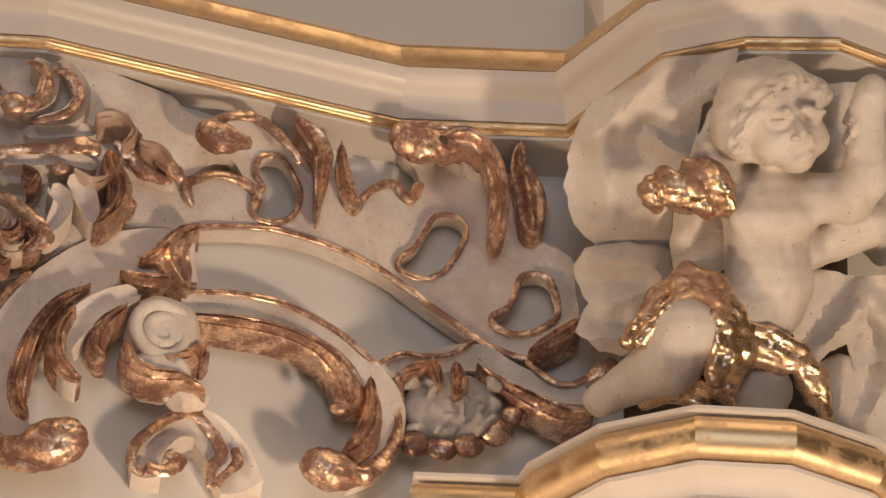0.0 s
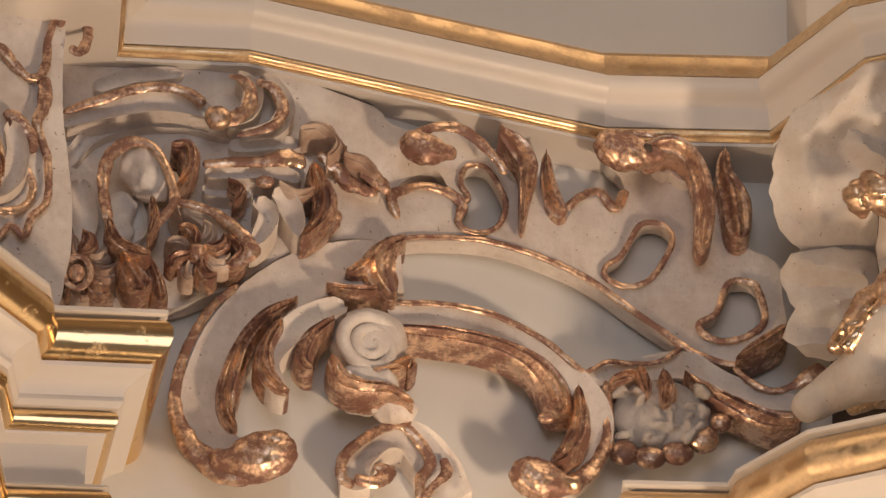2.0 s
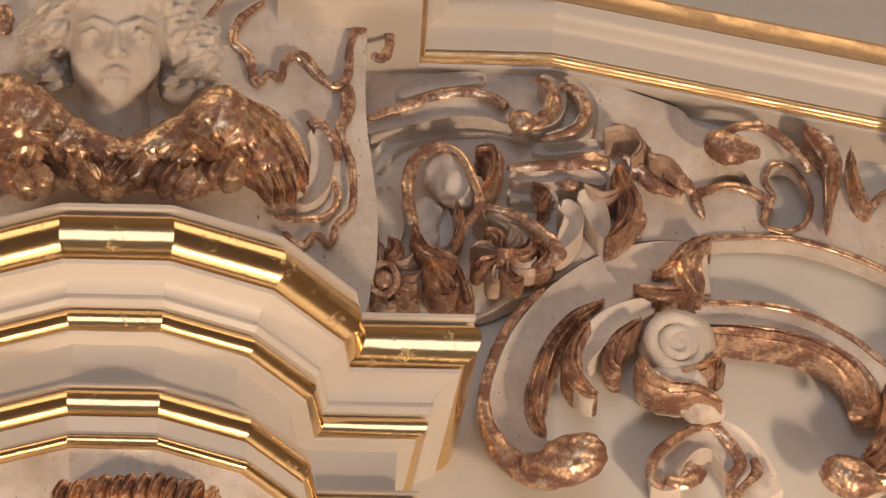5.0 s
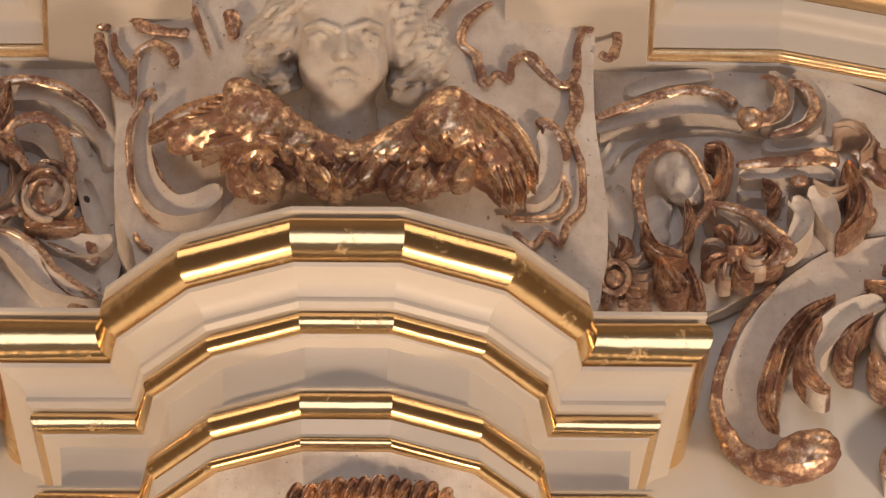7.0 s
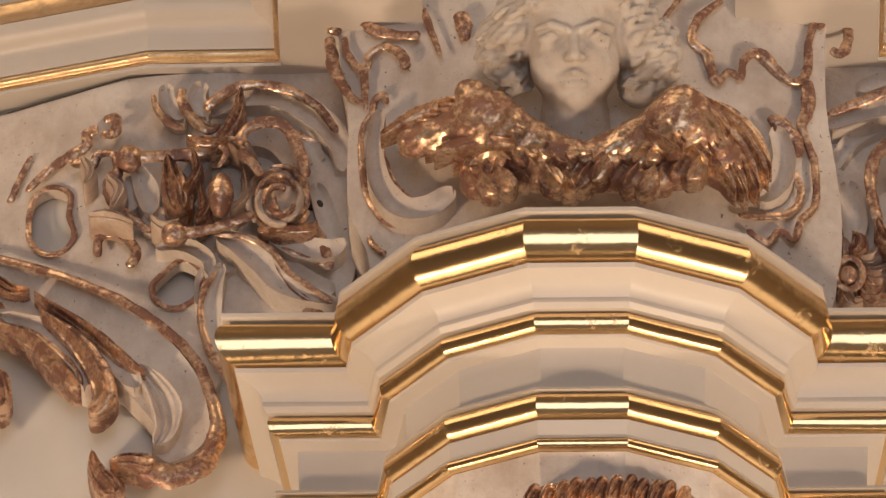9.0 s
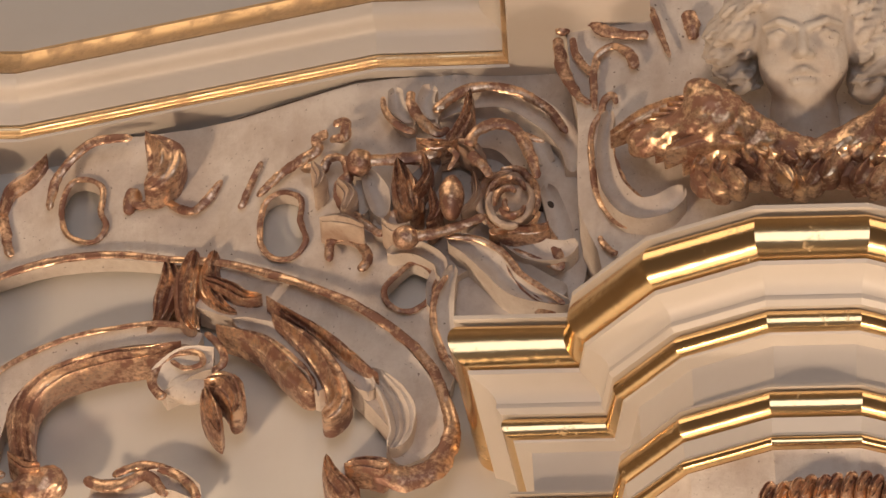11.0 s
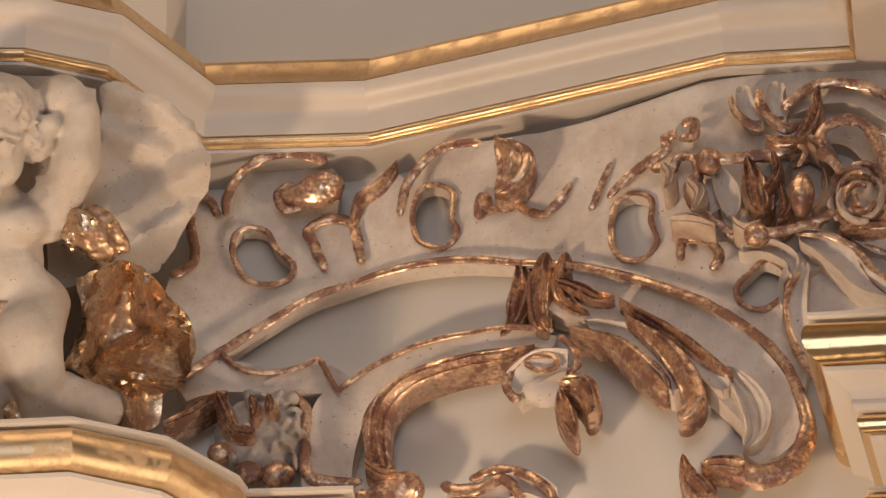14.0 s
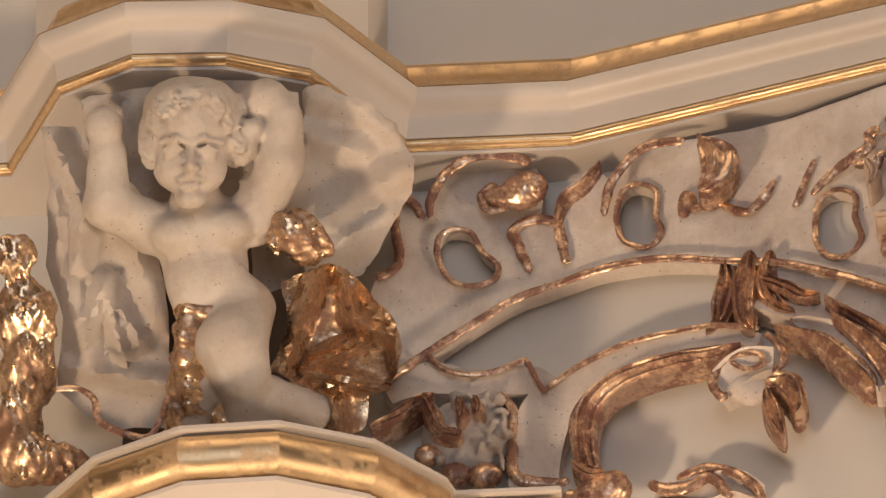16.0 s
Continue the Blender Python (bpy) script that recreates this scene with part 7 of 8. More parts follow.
band('feather', right_wing, shield_out, [(0.192, 12.514, 0.0069), (0.231, 12.490, 0.0137), (0.263, 12.457, 0.0151), (0.285, 12.415, 0.0137), (0.301, 12.365, 0.0062)], WINGGOLD, o=0.105, ridges=2, flute=0.004, crown=True, hollow=0.018, thick=0.03, seed=5, per=4)
band('feather', right_wing, shield_out, [(0.184, 12.501, 0.0069), (0.221, 12.477, 0.0137), (0.250, 12.445, 0.0151), (0.271, 12.404, 0.0137), (0.285, 12.356, 0.0062)], WINGGOLD, o=0.105, ridges=2, flute=0.004, crown=True, hollow=0.018, thick=0.03, seed=6, per=4)
band('feather', right_wing, shield_out, [(0.177, 12.488, 0.0069), (0.213, 12.467, 0.0137), (0.243, 12.438, 0.0151), (0.265, 12.401, 0.0137), (0.281, 12.357, 0.0062)], WINGGOLD, o=0.105, ridges=2, flute=0.004, crown=True, hollow=0.018, thick=0.03, seed=7, per=4)
band('feather', right_wing, shield_out, [(0.170, 12.474, 0.0069), (0.202, 12.457, 0.0137), (0.229, 12.433, 0.0151), (0.249, 12.400, 0.0137), (0.265, 12.362, 0.0062)], WINGGOLD, o=0.105, ridges=2, flute=0.004, crown=True, hollow=0.018, thick=0.03, seed=8, per=4)
band('feather', right_wing, shield_out, [(0.162, 12.461, 0.0069), (0.194, 12.450, 0.0137), (0.221, 12.433, 0.0151), (0.242, 12.407, 0.0137), (0.260, 12.375, 0.0062)], WINGGOLD, o=0.105, ridges=2, flute=0.004, crown=True, hollow=0.018, thick=0.03, seed=9, per=4)
band('feather', right_wing, shield_out, [(0.155, 12.448, 0.0069), (0.182, 12.443, 0.0137), (0.206, 12.432, 0.0151), (0.226, 12.414, 0.0137), (0.244, 12.390, 0.0062)], WINGGOLD, o=0.105, ridges=2, flute=0.004, crown=True, hollow=0.018, thick=0.03, seed=10, per=4)
band('feather', right_wing, shield_out, [(0.179, 12.545, 0.0069), (0.204, 12.532, 0.0137), (0.225, 12.515, 0.0151), (0.242, 12.492, 0.0137), (0.257, 12.465, 0.0062)], WINGGOLD, o=0.130, ridges=2, flute=0.004, crown=True, hollow=0.018, thick=0.03, seed=11, per=4)
band('feather', right_wing, shield_out, [(0.170, 12.532, 0.0069), (0.196, 12.520, 0.0137), (0.217, 12.503, 0.0151), (0.235, 12.481, 0.0137), (0.250, 12.454, 0.0062)], WINGGOLD, o=0.130, ridges=2, flute=0.004, crown=True, hollow=0.018, thick=0.03, seed=12, per=4)
band('feather', right_wing, shield_out, [(0.161, 12.520, 0.0069), (0.187, 12.508, 0.0137), (0.209, 12.492, 0.0151), (0.228, 12.470, 0.0137), (0.244, 12.443, 0.0062)], WINGGOLD, o=0.130, ridges=2, flute=0.004, crown=True, hollow=0.018, thick=0.03, seed=13, per=4)
band('feather', right_wing, shield_out, [(0.152, 12.507, 0.0069), (0.179, 12.496, 0.0137), (0.202, 12.480, 0.0151), (0.221, 12.459, 0.0137), (0.237, 12.433, 0.0062)], WINGGOLD, o=0.130, ridges=2, flute=0.004, crown=True, hollow=0.018, thick=0.03, seed=14, per=4)
band('feather', right_wing, shield_out, [(0.144, 12.494, 0.0069), (0.170, 12.484, 0.0137), (0.194, 12.469, 0.0151), (0.214, 12.448, 0.0137), (0.231, 12.422, 0.0062)], WINGGOLD, o=0.130, ridges=2, flute=0.004, crown=True, hollow=0.018, thick=0.03, seed=15, per=4)
band('feather', right_wing, shield_out, [(0.135, 12.482, 0.0069), (0.162, 12.472, 0.0137), (0.186, 12.458, 0.0151), (0.206, 12.437, 0.0137), (0.224, 12.411, 0.0062)], WINGGOLD, o=0.130, ridges=2, flute=0.004, crown=True, hollow=0.018, thick=0.03, seed=16, per=4)
band('feather', right_wing, shield_out, [(0.126, 12.469, 0.0069), (0.153, 12.460, 0.0137), (0.178, 12.446, 0.0151), (0.199, 12.426, 0.0137), (0.218, 12.401, 0.0062)], WINGGOLD, o=0.130, ridges=2, flute=0.004, crown=True, hollow=0.018, thick=0.03, seed=0, per=4)
band('feather', right_wing, shield_out, [(0.160, 12.515, 0.0069), (0.173, 12.505, 0.0137), (0.184, 12.492, 0.0151), (0.192, 12.476, 0.0137), (0.198, 12.459, 0.0062)], WINGGOLD, o=0.145, ridges=2, flute=0.004, crown=True, hollow=0.018, thick=0.03, seed=1, per=4)
band('feather', right_wing, shield_out, [(0.150, 12.502, 0.0069), (0.164, 12.493, 0.0137), (0.176, 12.481, 0.0151), (0.185, 12.466, 0.0137), (0.192, 12.449, 0.0062)], WINGGOLD, o=0.145, ridges=2, flute=0.004, crown=True, hollow=0.018, thick=0.03, seed=2, per=4)
band('feather', right_wing, shield_out, [(0.140, 12.489, 0.0069), (0.155, 12.481, 0.0137), (0.168, 12.470, 0.0151), (0.178, 12.456, 0.0137), (0.187, 12.439, 0.0062)], WINGGOLD, o=0.145, ridges=2, flute=0.004, crown=True, hollow=0.018, thick=0.03, seed=3, per=4)
band('feather', right_wing, shield_out, [(0.131, 12.477, 0.0069), (0.146, 12.469, 0.0137), (0.160, 12.459, 0.0151), (0.171, 12.445, 0.0137), (0.181, 12.429, 0.0062)], WINGGOLD, o=0.145, ridges=2, flute=0.004, crown=True, hollow=0.018, thick=0.03, seed=4, per=4)
band('feather', right_wing, shield_out, [(0.121, 12.464, 0.0069), (0.137, 12.458, 0.0137), (0.152, 12.448, 0.0151), (0.164, 12.435, 0.0137), (0.175, 12.419, 0.0062)], WINGGOLD, o=0.145, ridges=2, flute=0.004, crown=True, hollow=0.018, thick=0.03, seed=5, per=4)
band('feather', right_wing, shield_out, [(0.111, 12.452, 0.0069), (0.129, 12.446, 0.0137), (0.144, 12.437, 0.0151), (0.157, 12.424, 0.0137), (0.169, 12.409, 0.0062)], WINGGOLD, o=0.145, ridges=2, flute=0.004, crown=True, hollow=0.018, thick=0.03, seed=6, per=4)
band('feather', left_wing, shield_out, [(-0.197, 12.424, 0.0093), (-0.190, 12.412, 0.0186), (-0.183, 12.399, 0.0205), (-0.176, 12.387, 0.0186), (-0.169, 12.374, 0.0084)], WINGGOLD, o=0.100, ridges=2, flute=0.004, crown=True, hollow=0.018, thick=0.03, seed=7, per=4)
band('feather', left_wing, shield_out, [(-0.170, 12.400, 0.0093), (-0.163, 12.387, 0.0186), (-0.156, 12.375, 0.0205), (-0.149, 12.362, 0.0186), (-0.142, 12.350, 0.0084)], WINGGOLD, o=0.112, ridges=2, flute=0.004, crown=True, hollow=0.018, thick=0.03, seed=8, per=4)
band('feather', left_wing, shield_out, [(-0.142, 12.395, 0.0093), (-0.136, 12.383, 0.0186), (-0.129, 12.371, 0.0205), (-0.122, 12.359, 0.0186), (-0.115, 12.347, 0.0084)], WINGGOLD, o=0.124, ridges=2, flute=0.004, crown=True, hollow=0.018, thick=0.03, seed=9, per=4)
band('feather', left_wing, shield_out, [(-0.116, 12.428, 0.0093), (-0.109, 12.416, 0.0186), (-0.102, 12.404, 0.0205), (-0.095, 12.392, 0.0186), (-0.088, 12.379, 0.0084)], WINGGOLD, o=0.100, ridges=2, flute=0.004, crown=True, hollow=0.018, thick=0.03, seed=10, per=4)
band('feather', left_wing, shield_out, [(-0.089, 12.421, 0.0093), (-0.082, 12.409, 0.0186), (-0.075, 12.397, 0.0205), (-0.068, 12.385, 0.0186), (-0.061, 12.373, 0.0084)], WINGGOLD, o=0.112, ridges=2, flute=0.004, crown=True, hollow=0.018, thick=0.03, seed=11, per=4)
band('feather', left_wing, shield_out, [(-0.061, 12.396, 0.0093), (-0.055, 12.384, 0.0186), (-0.048, 12.372, 0.0205), (-0.041, 12.360, 0.0186), (-0.034, 12.348, 0.0084)], WINGGOLD, o=0.124, ridges=2, flute=0.004, crown=True, hollow=0.018, thick=0.03, seed=12, per=4)
band('feather', left_wing, shield_out, [(-0.034, 12.402, 0.0093), (-0.027, 12.390, 0.0186), (-0.021, 12.378, 0.0205), (-0.014, 12.366, 0.0186), (-0.007, 12.354, 0.0084)], WINGGOLD, o=0.100, ridges=2, flute=0.004, crown=True, hollow=0.018, thick=0.03, seed=13, per=4)
band('feather', right_wing, shield_out, [(0.020, 12.403, 0.0093), (0.013, 12.391, 0.0186), (0.006, 12.379, 0.0205), (-0.000, 12.367, 0.0186), (-0.007, 12.355, 0.0084)], WINGGOLD, o=0.112, ridges=2, flute=0.004, crown=True, hollow=0.018, thick=0.03, seed=14, per=4)
band('feather', right_wing, shield_out, [(0.047, 12.411, 0.0093), (0.040, 12.399, 0.0186), (0.033, 12.387, 0.0205), (0.027, 12.375, 0.0186), (0.020, 12.363, 0.0084)], WINGGOLD, o=0.124, ridges=2, flute=0.004, crown=True, hollow=0.018, thick=0.03, seed=15, per=4)
band('feather', right_wing, shield_out, [(0.074, 12.428, 0.0093), (0.067, 12.416, 0.0186), (0.060, 12.404, 0.0205), (0.054, 12.392, 0.0186), (0.047, 12.380, 0.0084)], WINGGOLD, o=0.100, ridges=2, flute=0.004, crown=True, hollow=0.018, thick=0.03, seed=16, per=4)
band('feather', right_wing, shield_out, [(0.101, 12.404, 0.0093), (0.094, 12.392, 0.0186), (0.087, 12.380, 0.0205), (0.081, 12.368, 0.0186), (0.074, 12.356, 0.0084)], WINGGOLD, o=0.112, ridges=2, flute=0.004, crown=True, hollow=0.018, thick=0.03, seed=0, per=4)
band('feather', right_wing, shield_out, [(0.128, 12.390, 0.0093), (0.121, 12.377, 0.0186), (0.114, 12.365, 0.0205), (0.108, 12.353, 0.0186), (0.101, 12.341, 0.0084)], WINGGOLD, o=0.124, ridges=2, flute=0.004, crown=True, hollow=0.018, thick=0.03, seed=1, per=4)
band('feather', right_wing, shield_out, [(0.155, 12.421, 0.0093), (0.148, 12.409, 0.0186), (0.142, 12.396, 0.0205), (0.135, 12.384, 0.0186), (0.128, 12.372, 0.0084)], WINGGOLD, o=0.100, ridges=2, flute=0.004, crown=True, hollow=0.018, thick=0.03, seed=2, per=4)
band('feather', right_wing, shield_out, [(0.182, 12.430, 0.0093), (0.175, 12.417, 0.0186), (0.169, 12.405, 0.0205), (0.162, 12.393, 0.0186), (0.155, 12.380, 0.0084)], WINGGOLD, o=0.112, ridges=2, flute=0.004, crown=True, hollow=0.018, thick=0.03, seed=3, per=4)
band('feather', right_wing, shield_out, [(0.209, 12.420, 0.0093), (0.202, 12.407, 0.0186), (0.195, 12.394, 0.0205), (0.189, 12.382, 0.0186), (0.182, 12.369, 0.0084)], WINGGOLD, o=0.124, ridges=2, flute=0.004, crown=True, hollow=0.018, thick=0.03, seed=4, per=4)
band('feather', left_wing, shield_out, [(-0.142, 12.447, 0.0083), (-0.136, 12.438, 0.0167), (-0.130, 12.429, 0.0183), (-0.124, 12.419, 0.0167), (-0.118, 12.410, 0.0075)], WINGGOLD, o=0.115, ridges=2, flute=0.004, crown=True, hollow=0.018, thick=0.03, seed=5, per=4)
band('feather', left_wing, shield_out, [(-0.119, 12.440, 0.0083), (-0.113, 12.430, 0.0167), (-0.107, 12.420, 0.0183), (-0.101, 12.410, 0.0167), (-0.095, 12.400, 0.0075)], WINGGOLD, o=0.115, ridges=2, flute=0.004, crown=True, hollow=0.018, thick=0.03, seed=6, per=4)
band('feather', left_wing, shield_out, [(-0.095, 12.433, 0.0083), (-0.090, 12.429, 0.0167), (-0.084, 12.424, 0.0183), (-0.078, 12.420, 0.0167), (-0.072, 12.415, 0.0075)], WINGGOLD, o=0.115, ridges=2, flute=0.004, crown=True, hollow=0.018, thick=0.03, seed=7, per=4)
band('feather', left_wing, shield_out, [(-0.072, 12.428, 0.0083), (-0.066, 12.423, 0.0167), (-0.061, 12.419, 0.0183), (-0.055, 12.415, 0.0167), (-0.049, 12.410, 0.0075)], WINGGOLD, o=0.115, ridges=2, flute=0.004, crown=True, hollow=0.018, thick=0.03, seed=8, per=4)
band('feather', left_wing, shield_out, [(-0.049, 12.424, 0.0083), (-0.043, 12.417, 0.0167), (-0.037, 12.411, 0.0183), (-0.031, 12.404, 0.0167), (-0.026, 12.398, 0.0075)], WINGGOLD, o=0.115, ridges=2, flute=0.004, crown=True, hollow=0.018, thick=0.03, seed=9, per=4)
band('feather', left_wing, shield_out, [(-0.026, 12.422, 0.0083), (-0.020, 12.420, 0.0167), (-0.014, 12.417, 0.0183), (-0.008, 12.415, 0.0167), (-0.003, 12.413, 0.0075)], WINGGOLD, o=0.115, ridges=2, flute=0.004, crown=True, hollow=0.018, thick=0.03, seed=10, per=4)
band('feather', right_wing, shield_out, [(0.021, 12.422, 0.0083), (0.015, 12.420, 0.0167), (0.009, 12.417, 0.0183), (0.003, 12.415, 0.0167), (-0.003, 12.413, 0.0075)], WINGGOLD, o=0.115, ridges=2, flute=0.004, crown=True, hollow=0.018, thick=0.03, seed=11, per=4)
band('feather', right_wing, shield_out, [(0.044, 12.424, 0.0083), (0.038, 12.418, 0.0167), (0.032, 12.411, 0.0183), (0.026, 12.405, 0.0167), (0.021, 12.398, 0.0075)], WINGGOLD, o=0.115, ridges=2, flute=0.004, crown=True, hollow=0.018, thick=0.03, seed=12, per=4)
band('feather', right_wing, shield_out, [(0.067, 12.428, 0.0083), (0.061, 12.424, 0.0167), (0.055, 12.420, 0.0183), (0.050, 12.415, 0.0167), (0.044, 12.411, 0.0075)], WINGGOLD, o=0.115, ridges=2, flute=0.004, crown=True, hollow=0.018, thick=0.03, seed=13, per=4)
band('feather', right_wing, shield_out, [(0.090, 12.434, 0.0083), (0.084, 12.430, 0.0167), (0.079, 12.425, 0.0183), (0.073, 12.421, 0.0167), (0.067, 12.416, 0.0075)], WINGGOLD, o=0.115, ridges=2, flute=0.004, crown=True, hollow=0.018, thick=0.03, seed=14, per=4)
band('feather', right_wing, shield_out, [(0.113, 12.441, 0.0083), (0.108, 12.431, 0.0167), (0.102, 12.421, 0.0183), (0.096, 12.411, 0.0167), (0.090, 12.401, 0.0075)], WINGGOLD, o=0.115, ridges=2, flute=0.004, crown=True, hollow=0.018, thick=0.03, seed=15, per=4)
band('feather', right_wing, shield_out, [(0.137, 12.449, 0.0083), (0.131, 12.439, 0.0167), (0.125, 12.430, 0.0183), (0.119, 12.421, 0.0167), (0.113, 12.411, 0.0075)], WINGGOLD, o=0.115, ridges=2, flute=0.004, crown=True, hollow=0.018, thick=0.03, seed=16, per=4)
PUTTO_A = pose(1.992, 15.442, 12.523, 34.94, 0, -5.41)
body = [("c", (0.031, -0.010, 0.022), (0.023, -0.012, -0.140), 0.077, 0.071),
    ("e", (0.033, -0.042, -0.101), (0.075, 0.048, 0.079)),
    ("e", (0.006, -0.060, 0.013), (0.047, 0.034, 0.035)),
    ("e", (0.070, -0.060, 0.013), (0.045, 0.034, 0.035)),
    ("c", (0.046, -0.020, 0.077), (0.036, -0.010, 0.047), 0.043, 0.059),
    ("c", (0.075, -0.030, 0.042), (0.169, -0.050, 0.047), 0.049, 0.041),
    ("c", (0.169, -0.050, 0.047), (0.201, -0.060, 0.086), 0.043, 0.039),
    ("c", (0.201, -0.060, 0.086), (0.200, -0.070, 0.195), 0.039, 0.032),
    ("e", (0.208, -0.075, 0.226), (0.033, 0.030, 0.035)),
    ("c", (0.102, 0.010, -0.047), (0.213, 0.000, 0.003), 0.033, 0.039),
    ("c", (-0.018, 0.000, 0.047), (-0.066, 0.010, 0.126), 0.045, 0.037)]
legs = [("c", (-0.013, -0.040, -0.160), (-0.112, -0.110, -0.185), 0.069, 0.065),
    ("c", (-0.112, -0.110, -0.185), (-0.146, -0.110, -0.239), 0.065, 0.057),
    ("c", (-0.146, -0.110, -0.239), (-0.235, -0.080, -0.288), 0.053, 0.035),
    ("e", (-0.259, -0.080, -0.304), (0.035, 0.034, 0.030)),
    ("e", (0.016, -0.060, -0.288), (0.055, 0.050, 0.055)),
    ("c", (0.016, -0.060, -0.288), (0.001, -0.020, -0.357), 0.047, 0.039)]
sockets = [("e", (0.043, -0.146, 0.173), (0.025, 0.024, 0.015)),
    ("e", (0.106, -0.138, 0.183), (0.021, 0.024, 0.014))]
skull = [("e", (0.033, -0.060, 0.190), (0.083, 0.082, 0.087)),
    ("e", (0.068, -0.098, 0.155), (0.057, 0.046, 0.057)),
    ("e", (0.033, -0.106, 0.138), (0.030, 0.026, 0.028)),
    ("e", (0.108, -0.102, 0.149), (0.026, 0.025, 0.027)),
    ("e", (0.075, -0.112, 0.108), (0.028, 0.024, 0.018))]
face = [("c", (0.076, -0.140, 0.181), (0.086, -0.156, 0.157), 0.006, 0.011),
    ("e", (0.074, -0.146, 0.149), (0.009, 0.009, 0.007)),
    ("e", (0.096, -0.146, 0.153), (0.009, 0.009, 0.007)),
    ("c", (0.021, -0.132, 0.189), (0.059, -0.146, 0.195), 0.006, 0.007),
    ("c", (0.090, -0.144, 0.199), (0.122, -0.126, 0.195), 0.007, 0.006),
    ("e", (0.044, -0.124, 0.172), (0.018, 0.013, 0.011)),
    ("e", (0.106, -0.120, 0.181), (0.015, 0.013, 0.010)),
    ("c", (0.027, -0.134, 0.178), (0.059, -0.140, 0.179), 0.003, 0.003),
    ("c", (0.094, -0.138, 0.187), (0.119, -0.128, 0.186), 0.003, 0.003),
    ("c", (0.072, -0.136, 0.130), (0.102, -0.136, 0.140), 0.005, 0.005),
    ("c", (0.072, -0.132, 0.112), (0.100, -0.132, 0.120), 0.006, 0.006)]
lip_line = [("c", (0.072, -0.142, 0.119), (0.108, -0.138, 0.133), 0.004, 0.004)]
locks = [("e", (0.021, -0.050, 0.234), (0.079, 0.080, 0.057)),
    ("e", (-0.028, -0.045, 0.180), (0.045, 0.058, 0.067)),
    ("e", (0.090, -0.055, 0.229), (0.045, 0.050, 0.035)),
    ("e", (0.059, -0.095, 0.256), (0.030, 0.034, 0.026)),
    ("e", (0.001, -0.095, 0.242), (0.032, 0.034, 0.028)),
    ("e", (-0.016, -0.070, 0.146), (0.028, 0.034, 0.033)),
    ("e", (0.016, -0.115, 0.200), (0.024, 0.024, 0.026))]
tagged(solid("putto_statue", PUTTO_A, body + legs + skull + locks, STONE, h=0.0038, blend=0.016, cuts=sockets, after=face, slits=lip_line, lump=0.0022, lump_size=0.035, curls=((0.072, -0.10, 0.150), (0.078, 0.12, 0.078), 0.009, 0.030), curl_floor=0.10, curl_reach=1.55), "white painted wooden putto statue carrying the cornice on raised arms", "statue", "putto statues")
cloth = thing("gilt_drapery", "crumpled gilt drapery wound round the putto statue", "drapery", "gilt draperies")
